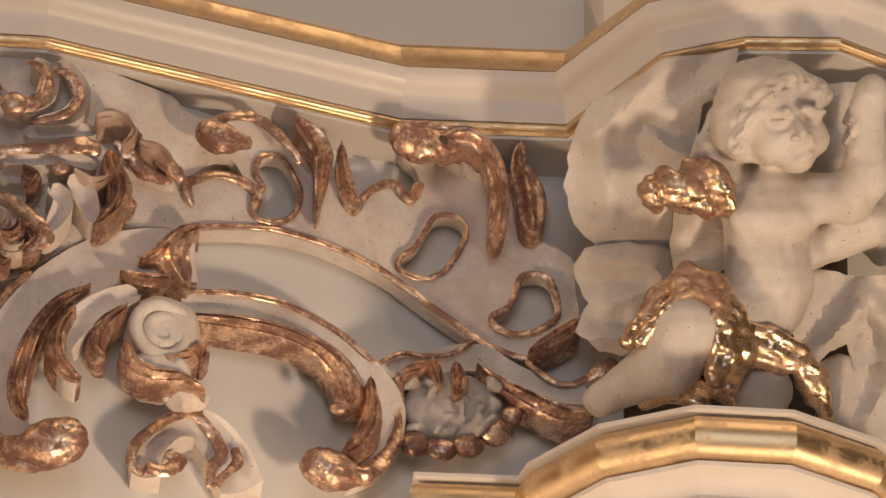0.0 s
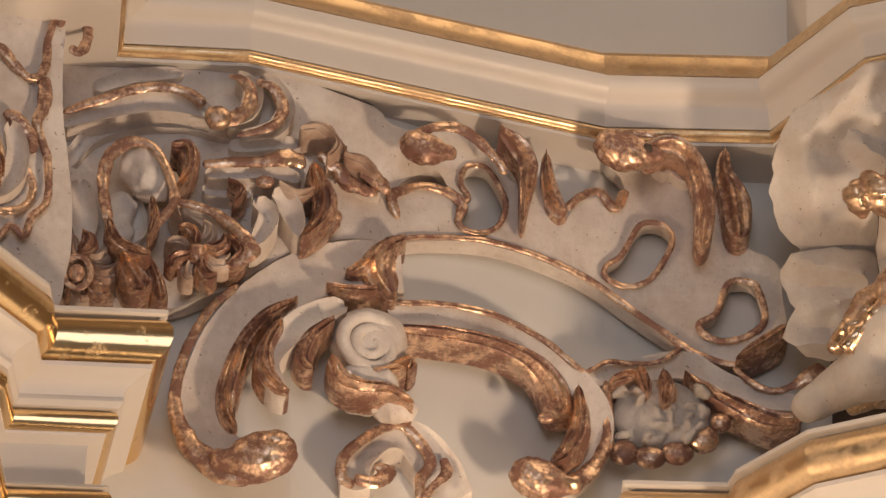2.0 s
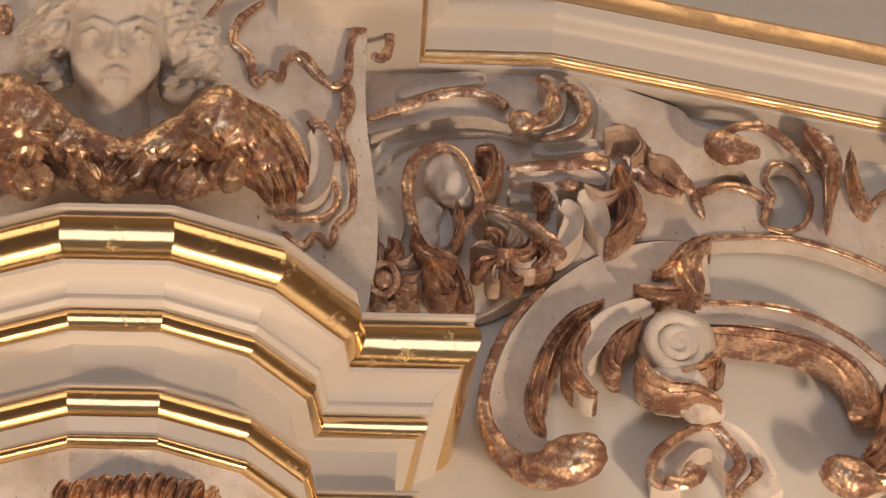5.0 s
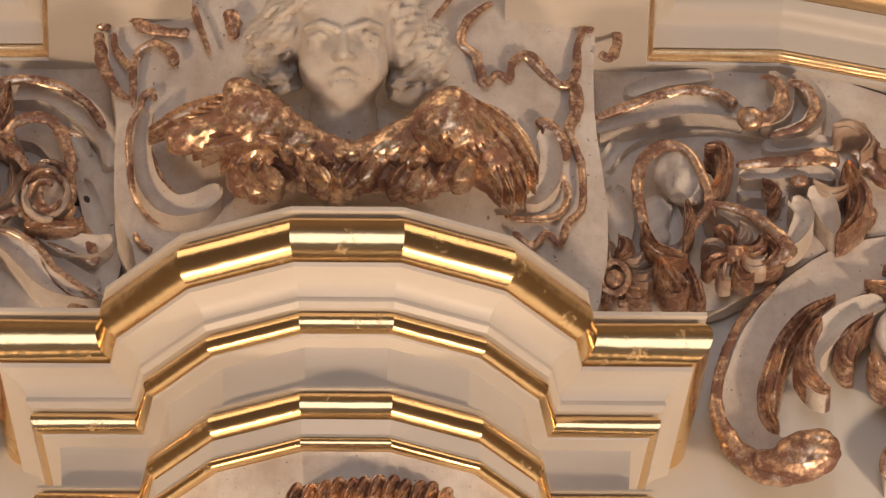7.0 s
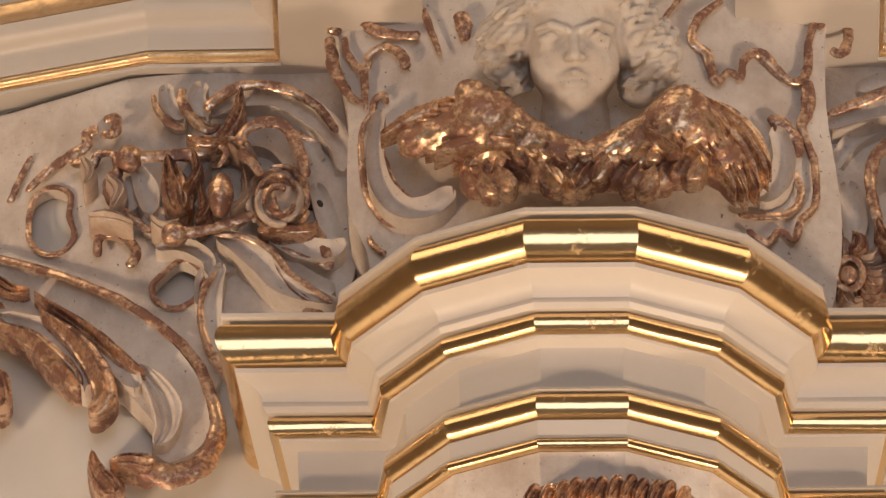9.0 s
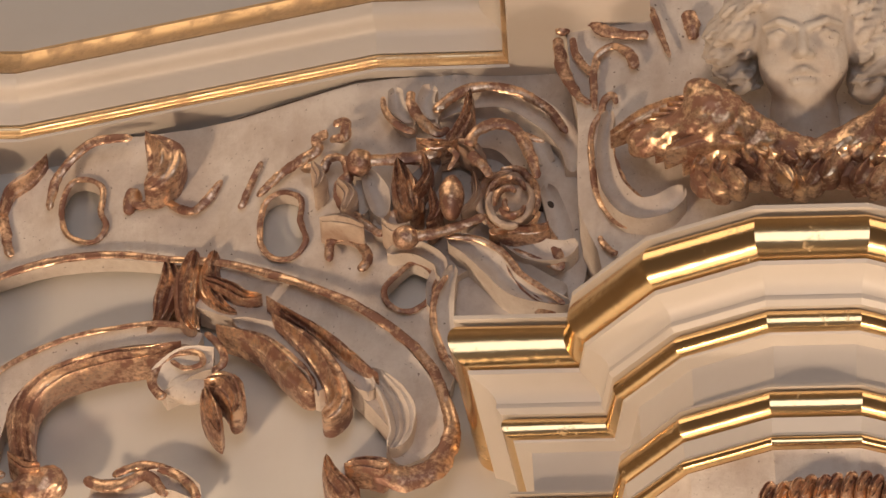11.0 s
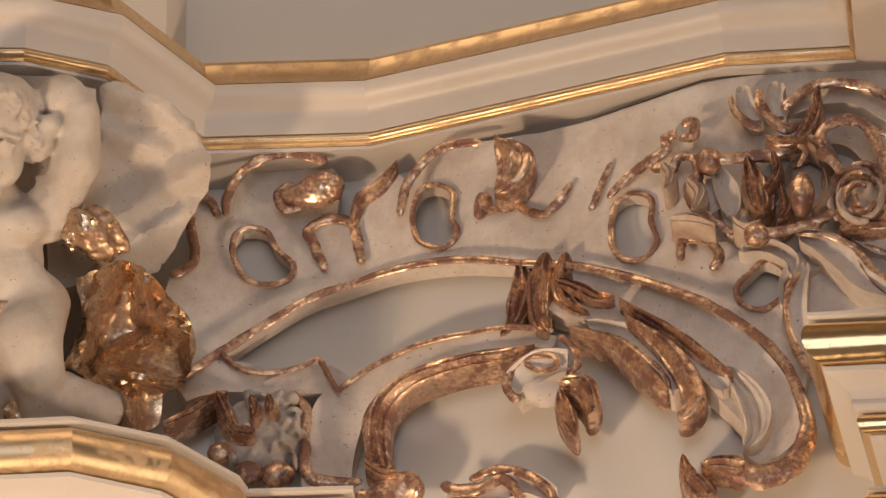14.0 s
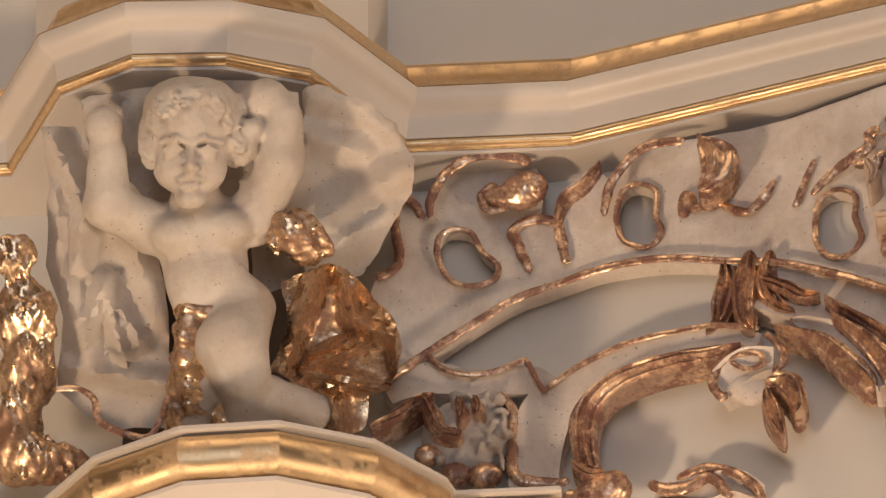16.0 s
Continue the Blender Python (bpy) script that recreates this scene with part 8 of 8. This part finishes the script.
wrap = [("c", (-0.213, -0.110, -0.201), (-0.166, -0.113, -0.127), 0.016, 0.016),
    ("c", (-0.166, -0.113, -0.127), (-0.113, -0.117, -0.081), 0.016, 0.016),
    ("c", (-0.113, -0.117, -0.081), (-0.062, -0.120, -0.101), 0.016, 0.016),
    ("c", (-0.062, -0.120, -0.101), (-0.026, -0.123, -0.160), 0.016, 0.016),
    ("c", (-0.026, -0.123, -0.160), (-0.014, -0.127, -0.221), 0.016, 0.016),
    ("c", (-0.014, -0.127, -0.221), (-0.044, -0.130, -0.282), 0.016, 0.016),
    ("c", (-0.192, -0.135, -0.201), (-0.148, -0.137, -0.148), 0.014, 0.014),
    ("c", (-0.148, -0.137, -0.148), (-0.107, -0.138, -0.113), 0.014, 0.014),
    ("c", (-0.107, -0.138, -0.113), (-0.071, -0.140, -0.128), 0.014, 0.014),
    ("c", (-0.071, -0.140, -0.128), (-0.044, -0.142, -0.180), 0.014, 0.014),
    ("c", (-0.044, -0.142, -0.180), (-0.038, -0.143, -0.229), 0.014, 0.014),
    ("c", (-0.038, -0.143, -0.229), (-0.066, -0.145, -0.270), 0.014, 0.014),
    ("c", (-0.131, -0.130, -0.101), (-0.087, -0.131, -0.097), 0.012, 0.012),
    ("c", (-0.087, -0.131, -0.097), (-0.056, -0.133, -0.145), 0.012, 0.012),
    ("c", (-0.056, -0.133, -0.145), (-0.032, -0.134, -0.199), 0.012, 0.012),
    ("c", (-0.032, -0.134, -0.199), (-0.032, -0.135, -0.249), 0.012, 0.012),
    ("c", (-0.066, -0.150, -0.160), (-0.060, -0.150, -0.209), 0.012, 0.012),
    ("c", (-0.060, -0.150, -0.209), (-0.073, -0.150, -0.258), 0.012, 0.012),
    ("c", (-0.028, -0.115, -0.178), (0.033, -0.104, -0.189), 0.015, 0.015),
    ("c", (0.033, -0.104, -0.189), (0.082, -0.092, -0.221), 0.015, 0.015),
    ("c", (0.082, -0.092, -0.221), (0.116, -0.081, -0.270), 0.015, 0.015),
    ("c", (0.116, -0.081, -0.270), (0.126, -0.070, -0.332), 0.015, 0.015),
    ("c", (-0.024, -0.120, -0.205), (0.033, -0.107, -0.215), 0.014, 0.014),
    ("c", (0.033, -0.107, -0.215), (0.078, -0.093, -0.247), 0.014, 0.014),
    ("c", (0.078, -0.093, -0.247), (0.104, -0.080, -0.303), 0.014, 0.014),
    ("c", (-0.028, -0.115, -0.239), (0.016, -0.108, -0.233), 0.013, 0.013),
    ("c", (0.016, -0.108, -0.233), (0.056, -0.100, -0.249), 0.013, 0.013),
    ("c", (-0.136, -0.070, -0.288), (-0.097, -0.067, -0.266), 0.018, 0.018),
    ("c", (-0.097, -0.067, -0.266), (-0.048, -0.063, -0.288), 0.018, 0.018),
    ("c", (-0.048, -0.063, -0.288), (-0.008, -0.060, -0.327), 0.018, 0.018),
    ("c", (-0.186, -0.070, -0.306), (-0.141, -0.065, -0.288), 0.016, 0.016),
    ("c", (-0.141, -0.065, -0.288), (-0.087, -0.060, -0.310), 0.016, 0.016)]
solid("wrap", PUTTO_A, wrap, GILTCLOTH, h=0.004, blend=0.008, lump=0.004, lump_size=0.05, kind="crease", parent=cloth, seed=3)
scarf = [("e", (-0.143, -0.069, 0.059), (0.051, 0.024, 0.033)),
    ("e", (-0.084, -0.069, 0.069), (0.054, 0.026, 0.043)),
    ("e", (-0.059, -0.064, 0.034), (0.028, 0.018, 0.024))]
solid("scarf", PUTTO_A, scarf, GILTCLOTH, h=0.004, blend=0.02, lump=0.011, lump_size=0.055, kind="crease", parent=cloth, seed=8)
drape = thing("drapery", "crumpled white painted drapery behind the putto statue", "drapery", "white draperies")
sheet('fold', PUTTO_A, [(-0.284, 0.210), (-0.205, 0.254), (-0.146, 0.293), (-0.018, 0.308), (-0.028, 0.264), (-0.043, 0.229), (-0.082, 0.210), (-0.092, 0.146), (-0.122, 0.096), (-0.136, 0.037), (-0.136, -0.071), (-0.196, -0.052), (-0.265, -0.040), (-0.304, -0.002), (-0.324, 0.067), (-0.314, 0.136)], STONE, parent=drape, amp=0.014, size=0.20, seed=2, y0=0.090, folds=(((-0.136, 0.283), (-0.263, 0.160), 0.045, 0.069), ((-0.263, 0.160), (-0.235, 0.017), 0.035, 0.059), ((-0.033, 0.264), (-0.136, 0.195), 0.050, 0.054), ((-0.136, 0.195), (-0.225, 0.224), 0.035, 0.049), ((-0.166, 0.155), (-0.097, 0.106), 0.035, 0.039), ((-0.136, 0.047), (-0.265, -0.002), 0.030, 0.054),))
sheet('fold', PUTTO_A, [(-0.092, 0.155), (-0.066, 0.205), (0.001, 0.244), (0.011, 0.096), (0.001, 0.052), (-0.038, -0.071), (-0.107, -0.130), (-0.132, -0.120), (-0.141, -0.032), (-0.127, 0.057), (-0.112, 0.096)], STONE, parent=drape, amp=0.014, size=0.20, seed=7, y0=0.055, folds=(((-0.066, 0.195), (-0.095, 0.086), 0.030, 0.039), ((-0.028, 0.067), (-0.127, -0.022), 0.030, 0.049), ((-0.038, -0.032), (-0.127, -0.081), 0.030, 0.039),))
sheet('fold', PUTTO_A, [(-0.289, -0.042), (-0.215, -0.030), (-0.146, -0.037), (-0.107, -0.081), (-0.112, -0.160), (-0.166, -0.199), (-0.215, -0.231), (-0.265, -0.219), (-0.304, -0.189), (-0.284, -0.140), (-0.309, -0.081)], STONE, parent=drape, amp=0.014, size=0.20, seed=5, y0=0.070, folds=(((-0.274, -0.052), (-0.166, -0.076), 0.040, 0.044), ((-0.166, -0.076), (-0.122, -0.145), 0.040, 0.044), ((-0.245, -0.140), (-0.146, -0.101), 0.030, 0.039), ((-0.284, -0.199), (-0.196, -0.199), 0.035, 0.039), ((-0.205, -0.160), (-0.136, -0.170), 0.025, 0.030),))
sheet('fold', PUTTO_A, [(0.110, 0.244), (0.169, 0.249), (0.287, 0.254), (0.307, 0.096), (0.307, -0.081), (0.228, -0.071), (0.189, -0.042), (0.139, -0.056), (0.110, -0.032), (0.100, 0.067), (0.120, 0.146)], STONE, parent=drape, amp=0.014, size=0.20, seed=11, y0=0.100, folds=(((0.120, 0.205), (0.169, 0.234), 0.040, 0.049), ((0.248, 0.244), (0.228, 0.067), 0.040, 0.059), ((0.287, 0.067), (0.149, -0.022), 0.040, 0.059), ((0.139, 0.136), (0.169, 0.096), 0.025, 0.039),))
sheet('fold', PUTTO_A, [(0.070, -0.071), (0.139, -0.081), (0.199, -0.091), (0.307, -0.071), (0.307, -0.239), (0.228, -0.239), (0.184, -0.253), (0.169, -0.209), (0.139, -0.219), (0.110, -0.253), (0.085, -0.219), (0.066, -0.160)], STONE, parent=drape, amp=0.014, size=0.20, seed=14, y0=0.045, folds=(((0.208, -0.130), (0.120, -0.219), 0.060, 0.044), ((0.208, -0.130), (0.267, -0.219), 0.060, 0.049), ((0.208, -0.130), (0.199, -0.199), 0.030, 0.030), ((0.100, -0.091), (0.070, -0.189), 0.040, 0.044), ((0.228, -0.081), (0.307, -0.120), 0.040, 0.044),))
sheet('fold', PUTTO_A, [(0.110, -0.249), (0.159, -0.224), (0.228, -0.239), (0.307, -0.239), (0.307, -0.396), (0.120, -0.377)], STONE, parent=drape, amp=0.014, size=0.20, seed=16, y0=0.080, folds=(((0.169, -0.239), (0.149, -0.357), 0.040, 0.049), ((0.258, -0.249), (0.208, -0.337), 0.035, 0.049),))
PUTTO_B = pose(-2.004, 15.441, 12.531, 35.01, 0, 5.96)
body = [("c", (-0.026, -0.010, -0.001), (-0.006, -0.020, -0.119), 0.079, 0.069),
    ("e", (-0.013, -0.060, -0.080), (0.073, 0.038, 0.057)),
    ("e", (-0.068, -0.062, 0.004), (0.049, 0.036, 0.035)),
    ("e", (0.021, -0.064, 0.014), (0.047, 0.036, 0.035)),
    ("e", (-0.035, -0.056, -0.107), (0.037, 0.032, 0.033)),
    ("e", (0.029, -0.056, -0.109), (0.041, 0.032, 0.037)),
    ("e", (-0.100, -0.025, 0.011), (0.047, 0.040, 0.041)),
    ("e", (0.064, -0.030, 0.034), (0.045, 0.040, 0.049)),
    ("c", (-0.035, -0.020, 0.068), (-0.026, -0.010, 0.029), 0.043, 0.059),
    ("c", (-0.104, -0.020, 0.014), (-0.186, -0.050, 0.056), 0.045, 0.039),
    ("c", (-0.186, -0.050, 0.056), (-0.186, -0.050, 0.142), 0.041, 0.032),
    ("e", (-0.192, -0.050, 0.191), (0.035, 0.032, 0.037)),
    ("c", (0.070, -0.020, 0.034), (0.115, -0.050, 0.127), 0.045, 0.039),
    ("c", (0.115, -0.050, 0.127), (0.122, -0.050, 0.211), 0.039, 0.032),
    ("e", (0.088, -0.040, 0.236), (0.041, 0.036, 0.039)),
    ("e", (0.050, -0.070, 0.155), (0.022, 0.028, 0.028)),
    ("e", (0.063, -0.070, 0.187), (0.020, 0.026, 0.018))]
legs = [("c", (0.043, -0.040, -0.129), (0.031, -0.100, -0.188), 0.062, 0.060),
    ("c", (0.031, -0.100, -0.188), (0.043, -0.100, -0.227), 0.061, 0.053),
    ("c", (0.043, -0.100, -0.227), (0.068, -0.050, -0.316), 0.049, 0.043),
    ("c", (-0.016, -0.050, -0.267), (-0.035, -0.040, -0.311), 0.041, 0.033),
    ("c", (0.102, -0.060, -0.277), (0.176, -0.040, -0.304), 0.035, 0.032)]
sockets = [("e", (-0.069, -0.142, 0.151), (0.027, 0.026, 0.016)),
    ("e", (-0.010, -0.142, 0.150), (0.027, 0.026, 0.016))]
skull = [("e", (-0.038, -0.060, 0.188), (0.075, 0.080, 0.083)),
    ("e", (-0.040, -0.086, 0.132), (0.057, 0.050, 0.065)),
    ("e", (-0.074, -0.094, 0.114), (0.028, 0.026, 0.030)),
    ("e", (-0.006, -0.094, 0.114), (0.028, 0.026, 0.030)),
    ("e", (-0.040, -0.108, 0.066), (0.026, 0.024, 0.018)),
    ("e", (-0.039, -0.100, 0.194), (0.051, 0.040, 0.033))]
face = [("c", (-0.039, -0.134, 0.155), (-0.041, -0.148, 0.123), 0.006, 0.010),
    ("e", (-0.051, -0.140, 0.120), (0.008, 0.009, 0.006)),
    ("e", (-0.031, -0.140, 0.120), (0.008, 0.009, 0.006)),
    ("c", (-0.091, -0.122, 0.165), (-0.062, -0.140, 0.171), 0.005, 0.006),
    ("c", (-0.062, -0.140, 0.171), (-0.047, -0.138, 0.165), 0.006, 0.005),
    ("c", (-0.032, -0.138, 0.165), (-0.017, -0.140, 0.171), 0.005, 0.006),
    ("c", (-0.017, -0.140, 0.171), (0.013, -0.120, 0.163), 0.006, 0.005),
    ("e", (-0.069, -0.122, 0.147), (0.018, 0.014, 0.011)),
    ("e", (-0.010, -0.122, 0.146), (0.018, 0.014, 0.011)),
    ("c", (-0.087, -0.128, 0.151), (-0.069, -0.136, 0.158), 0.003, 0.004),
    ("c", (-0.069, -0.136, 0.158), (-0.051, -0.132, 0.150), 0.004, 0.003),
    ("c", (-0.028, -0.132, 0.150), (-0.010, -0.136, 0.157), 0.003, 0.004),
    ("c", (-0.010, -0.136, 0.157), (0.008, -0.126, 0.150), 0.004, 0.003),
    ("c", (-0.084, -0.126, 0.137), (-0.053, -0.131, 0.136), 0.003, 0.003),
    ("c", (-0.026, -0.131, 0.136), (0.005, -0.124, 0.136), 0.003, 0.003),
    ("c", (-0.062, -0.126, 0.099), (-0.046, -0.136, 0.105), 0.004, 0.006),
    ("c", (-0.036, -0.136, 0.105), (-0.021, -0.126, 0.099), 0.006, 0.004),
    ("c", (-0.054, -0.130, 0.088), (-0.029, -0.130, 0.088), 0.006, 0.006)]
lip_line = [("c", (-0.062, -0.138, 0.096), (-0.021, -0.138, 0.096), 0.004, 0.004)]
locks = [("e", (-0.040, -0.050, 0.231), (0.083, 0.080, 0.049)),
    ("e", (-0.100, -0.045, 0.177), (0.032, 0.050, 0.057)),
    ("e", (0.021, -0.045, 0.182), (0.032, 0.050, 0.055)),
    ("e", (-0.055, -0.100, 0.238), (0.033, 0.034, 0.024)),
    ("e", (-0.013, -0.100, 0.244), (0.028, 0.034, 0.024)),
    ("e", (-0.084, -0.090, 0.216), (0.026, 0.030, 0.026)),
    ("e", (0.007, -0.090, 0.220), (0.024, 0.030, 0.024)),
    ("e", (-0.040, -0.125, 0.216), (0.016, 0.018, 0.022))]
tagged(solid("putto_statue", PUTTO_B, body + legs + skull + locks, STONE, h=0.0038, blend=0.016, cuts=sockets, after=face, slits=lip_line, lump=0.0022, lump_size=0.035, seed=2, curls=((-0.039, -0.10, 0.132), (0.066, 0.12, 0.090), 0.009, 0.030), curl_floor=0.07, curl_reach=1.60), "white painted wooden putto statue facing the nave with both arms raised", "statue", "putto statues")
cloth = thing("gilt_drapery", "crumpled gilt drapery hanging beside the legs of the putto statue", "drapery", "gilt draperies")
wrap = [("e", (-0.034, -0.069, -0.168), (0.035, 0.034, 0.065)),
    ("c", (-0.039, -0.059, -0.217), (-0.044, -0.049, -0.276), 0.034, 0.030),
    ("c", (-0.044, -0.049, -0.276), (-0.069, -0.039, -0.320), 0.030, 0.022),
    ("e", (0.000, -0.074, -0.138), (0.026, 0.020, 0.024)),
    ("c", (-0.010, -0.030, -0.276), (0.049, -0.020, -0.325), 0.039, 0.039)]
solid("wrap", PUTTO_B, wrap, GILTCLOTH, h=0.005, blend=0.02, lump=0.011, lump_size=0.06, kind="crease", parent=cloth, seed=3)
sheet('hanging_cloth', PUTTO_B, [(0.117, -0.080), (0.162, -0.058), (0.186, -0.046), (0.221, -0.050), (0.255, -0.080), (0.304, -0.134), (0.326, -0.183), (0.318, -0.227), (0.304, -0.267), (0.270, -0.277), (0.265, -0.331), (0.216, -0.355), (0.176, -0.346), (0.157, -0.277), (0.117, -0.242), (0.093, -0.232), (0.127, -0.158)], GILTCLOTH, parent=cloth, amp=0.012, size=0.16, seed=21, y0=-0.020, fine=0.06, soft=0.3, folds=(((0.186, -0.050), (0.117, -0.227), 0.075, 0.027), ((0.216, -0.052), (0.235, -0.139), 0.065, 0.020), ((0.235, -0.139), (0.316, -0.178), 0.060, 0.024), ((0.255, -0.080), (0.314, -0.158), 0.045, 0.024), ((0.316, -0.168), (0.319, -0.227), 0.060, 0.019), ((0.176, -0.217), (0.255, -0.178), 0.050, 0.024), ((0.162, -0.232), (0.304, -0.267), 0.065, 0.020), ((0.206, -0.277), (0.216, -0.355), 0.050, 0.027), ((0.098, -0.232), (0.157, -0.267), 0.040, 0.019),))
scarf = [("e", (0.138, -0.054, 0.005), (0.045, 0.026, 0.039)),
    ("e", (0.168, -0.049, -0.020), (0.034, 0.020, 0.024))]
solid("scarf", PUTTO_B, scarf, GILTCLOTH, h=0.004, blend=0.02, lump=0.009, lump_size=0.045, kind="crease", parent=cloth, seed=8)
wing = [("e", (-0.330, -0.039, -0.148), (0.051, 0.034, 0.069)),
    ("e", (-0.325, -0.039, -0.237), (0.045, 0.034, 0.069)),
    ("e", (-0.345, -0.039, -0.355), (0.043, 0.034, 0.079)),
    ("e", (-0.286, -0.049, -0.394), (0.059, 0.030, 0.035)),
    ("e", (-0.350, -0.039, -0.034), (0.039, 0.026, 0.035))]
tagged(solid("gilt_wing", PUTTO_B, wing, GILTCLOTH, h=0.005, blend=0.02, lump=0.010, lump_size=0.045, kind="crease", seed=12), "small gilt feathered wing beside the putto statue", "carving")
drape = thing("drapery", "crumpled white painted drapery hanging behind the putto statue", "drapery", "white draperies")
sheet('fold', PUTTO_B, [(0.153, 0.257), (0.176, 0.267), (0.255, 0.241), (0.314, 0.201), (0.349, 0.132), (0.342, 0.078), (0.314, 0.029), (0.275, -0.040), (0.255, -0.070), (0.176, -0.080), (0.068, -0.099), (0.058, -0.011), (0.068, 0.039), (0.137, 0.108), (0.152, 0.167)], STONE, parent=drape, amp=0.014, size=0.20, seed=32, y0=0.090, folds=(((0.162, 0.251), (0.255, 0.226), 0.030, 0.049), ((0.152, 0.182), (0.255, 0.147), 0.030, 0.044), ((0.334, 0.118), (0.176, 0.024), 0.040, 0.059), ((0.304, 0.039), (0.147, -0.050), 0.040, 0.049), ((0.314, 0.177), (0.265, 0.216), 0.030, 0.039),))
sheet('fold', PUTTO_B, [(-0.306, 0.191), (-0.247, 0.191), (-0.218, 0.157), (-0.164, 0.088), (-0.109, -0.001), (-0.090, -0.080), (-0.080, -0.198), (-0.080, -0.336), (-0.198, -0.336), (-0.277, -0.267), (-0.267, -0.139), (-0.297, -0.050), (-0.292, 0.088)], STONE, parent=drape, amp=0.014, size=0.20, seed=35, y0=0.050, folds=(((-0.287, 0.177), (-0.228, 0.049), 0.050, 0.039), ((-0.228, 0.049), (-0.242, -0.050), 0.050, 0.039), ((-0.282, 0.078), (-0.267, -0.060), 0.045, 0.039), ((-0.267, -0.060), (-0.218, -0.217), 0.050, 0.044), ((-0.193, -0.084), (-0.228, -0.178), 0.070, 0.035), ((-0.193, -0.084), (-0.164, -0.203), 0.060, 0.030), ((-0.193, -0.084), (-0.134, -0.178), 0.045, 0.033), ((-0.257, -0.227), (-0.080, -0.257), 0.045, 0.035), ((-0.139, -0.020), (-0.100, -0.139), 0.035, 0.039),))
sheet('fold', PUTTO_B, [(-0.237, 0.241), (-0.168, 0.255), (-0.090, 0.267), (-0.035, 0.275), (0.098, 0.273), (0.142, 0.251), (0.147, 0.177), (0.137, 0.088), (0.019, 0.049), (-0.119, 0.058), (-0.168, 0.118), (-0.228, 0.157)], STONE, parent=drape, amp=0.014, size=0.20, seed=37, y0=0.070, folds=(((-0.228, 0.226), (-0.178, 0.251), 0.050, 0.049), ((-0.149, 0.226), (-0.164, 0.157), 0.040, 0.044), ((0.088, 0.255), (0.132, 0.226), 0.050, 0.044), ((0.068, 0.265), (0.048, 0.206), 0.050, 0.044),))
strand('gilt_edge', drape, niche_out, [(-2.289, 12.256, 0.0069), (-2.244, 12.253, 0.0078), (-2.216, 12.227, 0.0078), (-2.208, 12.185, 0.0088), (-2.159, 12.152, 0.0088), (-2.114, 12.149, 0.0078), (-2.086, 12.229, 0.0059)], OLDGOLD, o=0.120)

# dark slabs on the side tower panels, standing in for shade behind the statues
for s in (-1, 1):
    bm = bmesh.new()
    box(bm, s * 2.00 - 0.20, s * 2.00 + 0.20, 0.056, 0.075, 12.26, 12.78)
    tagged(part("hollow", bm, DARK, None, "", 0), "dark slab standing in for shade behind the statue", "niche", "", "structure")
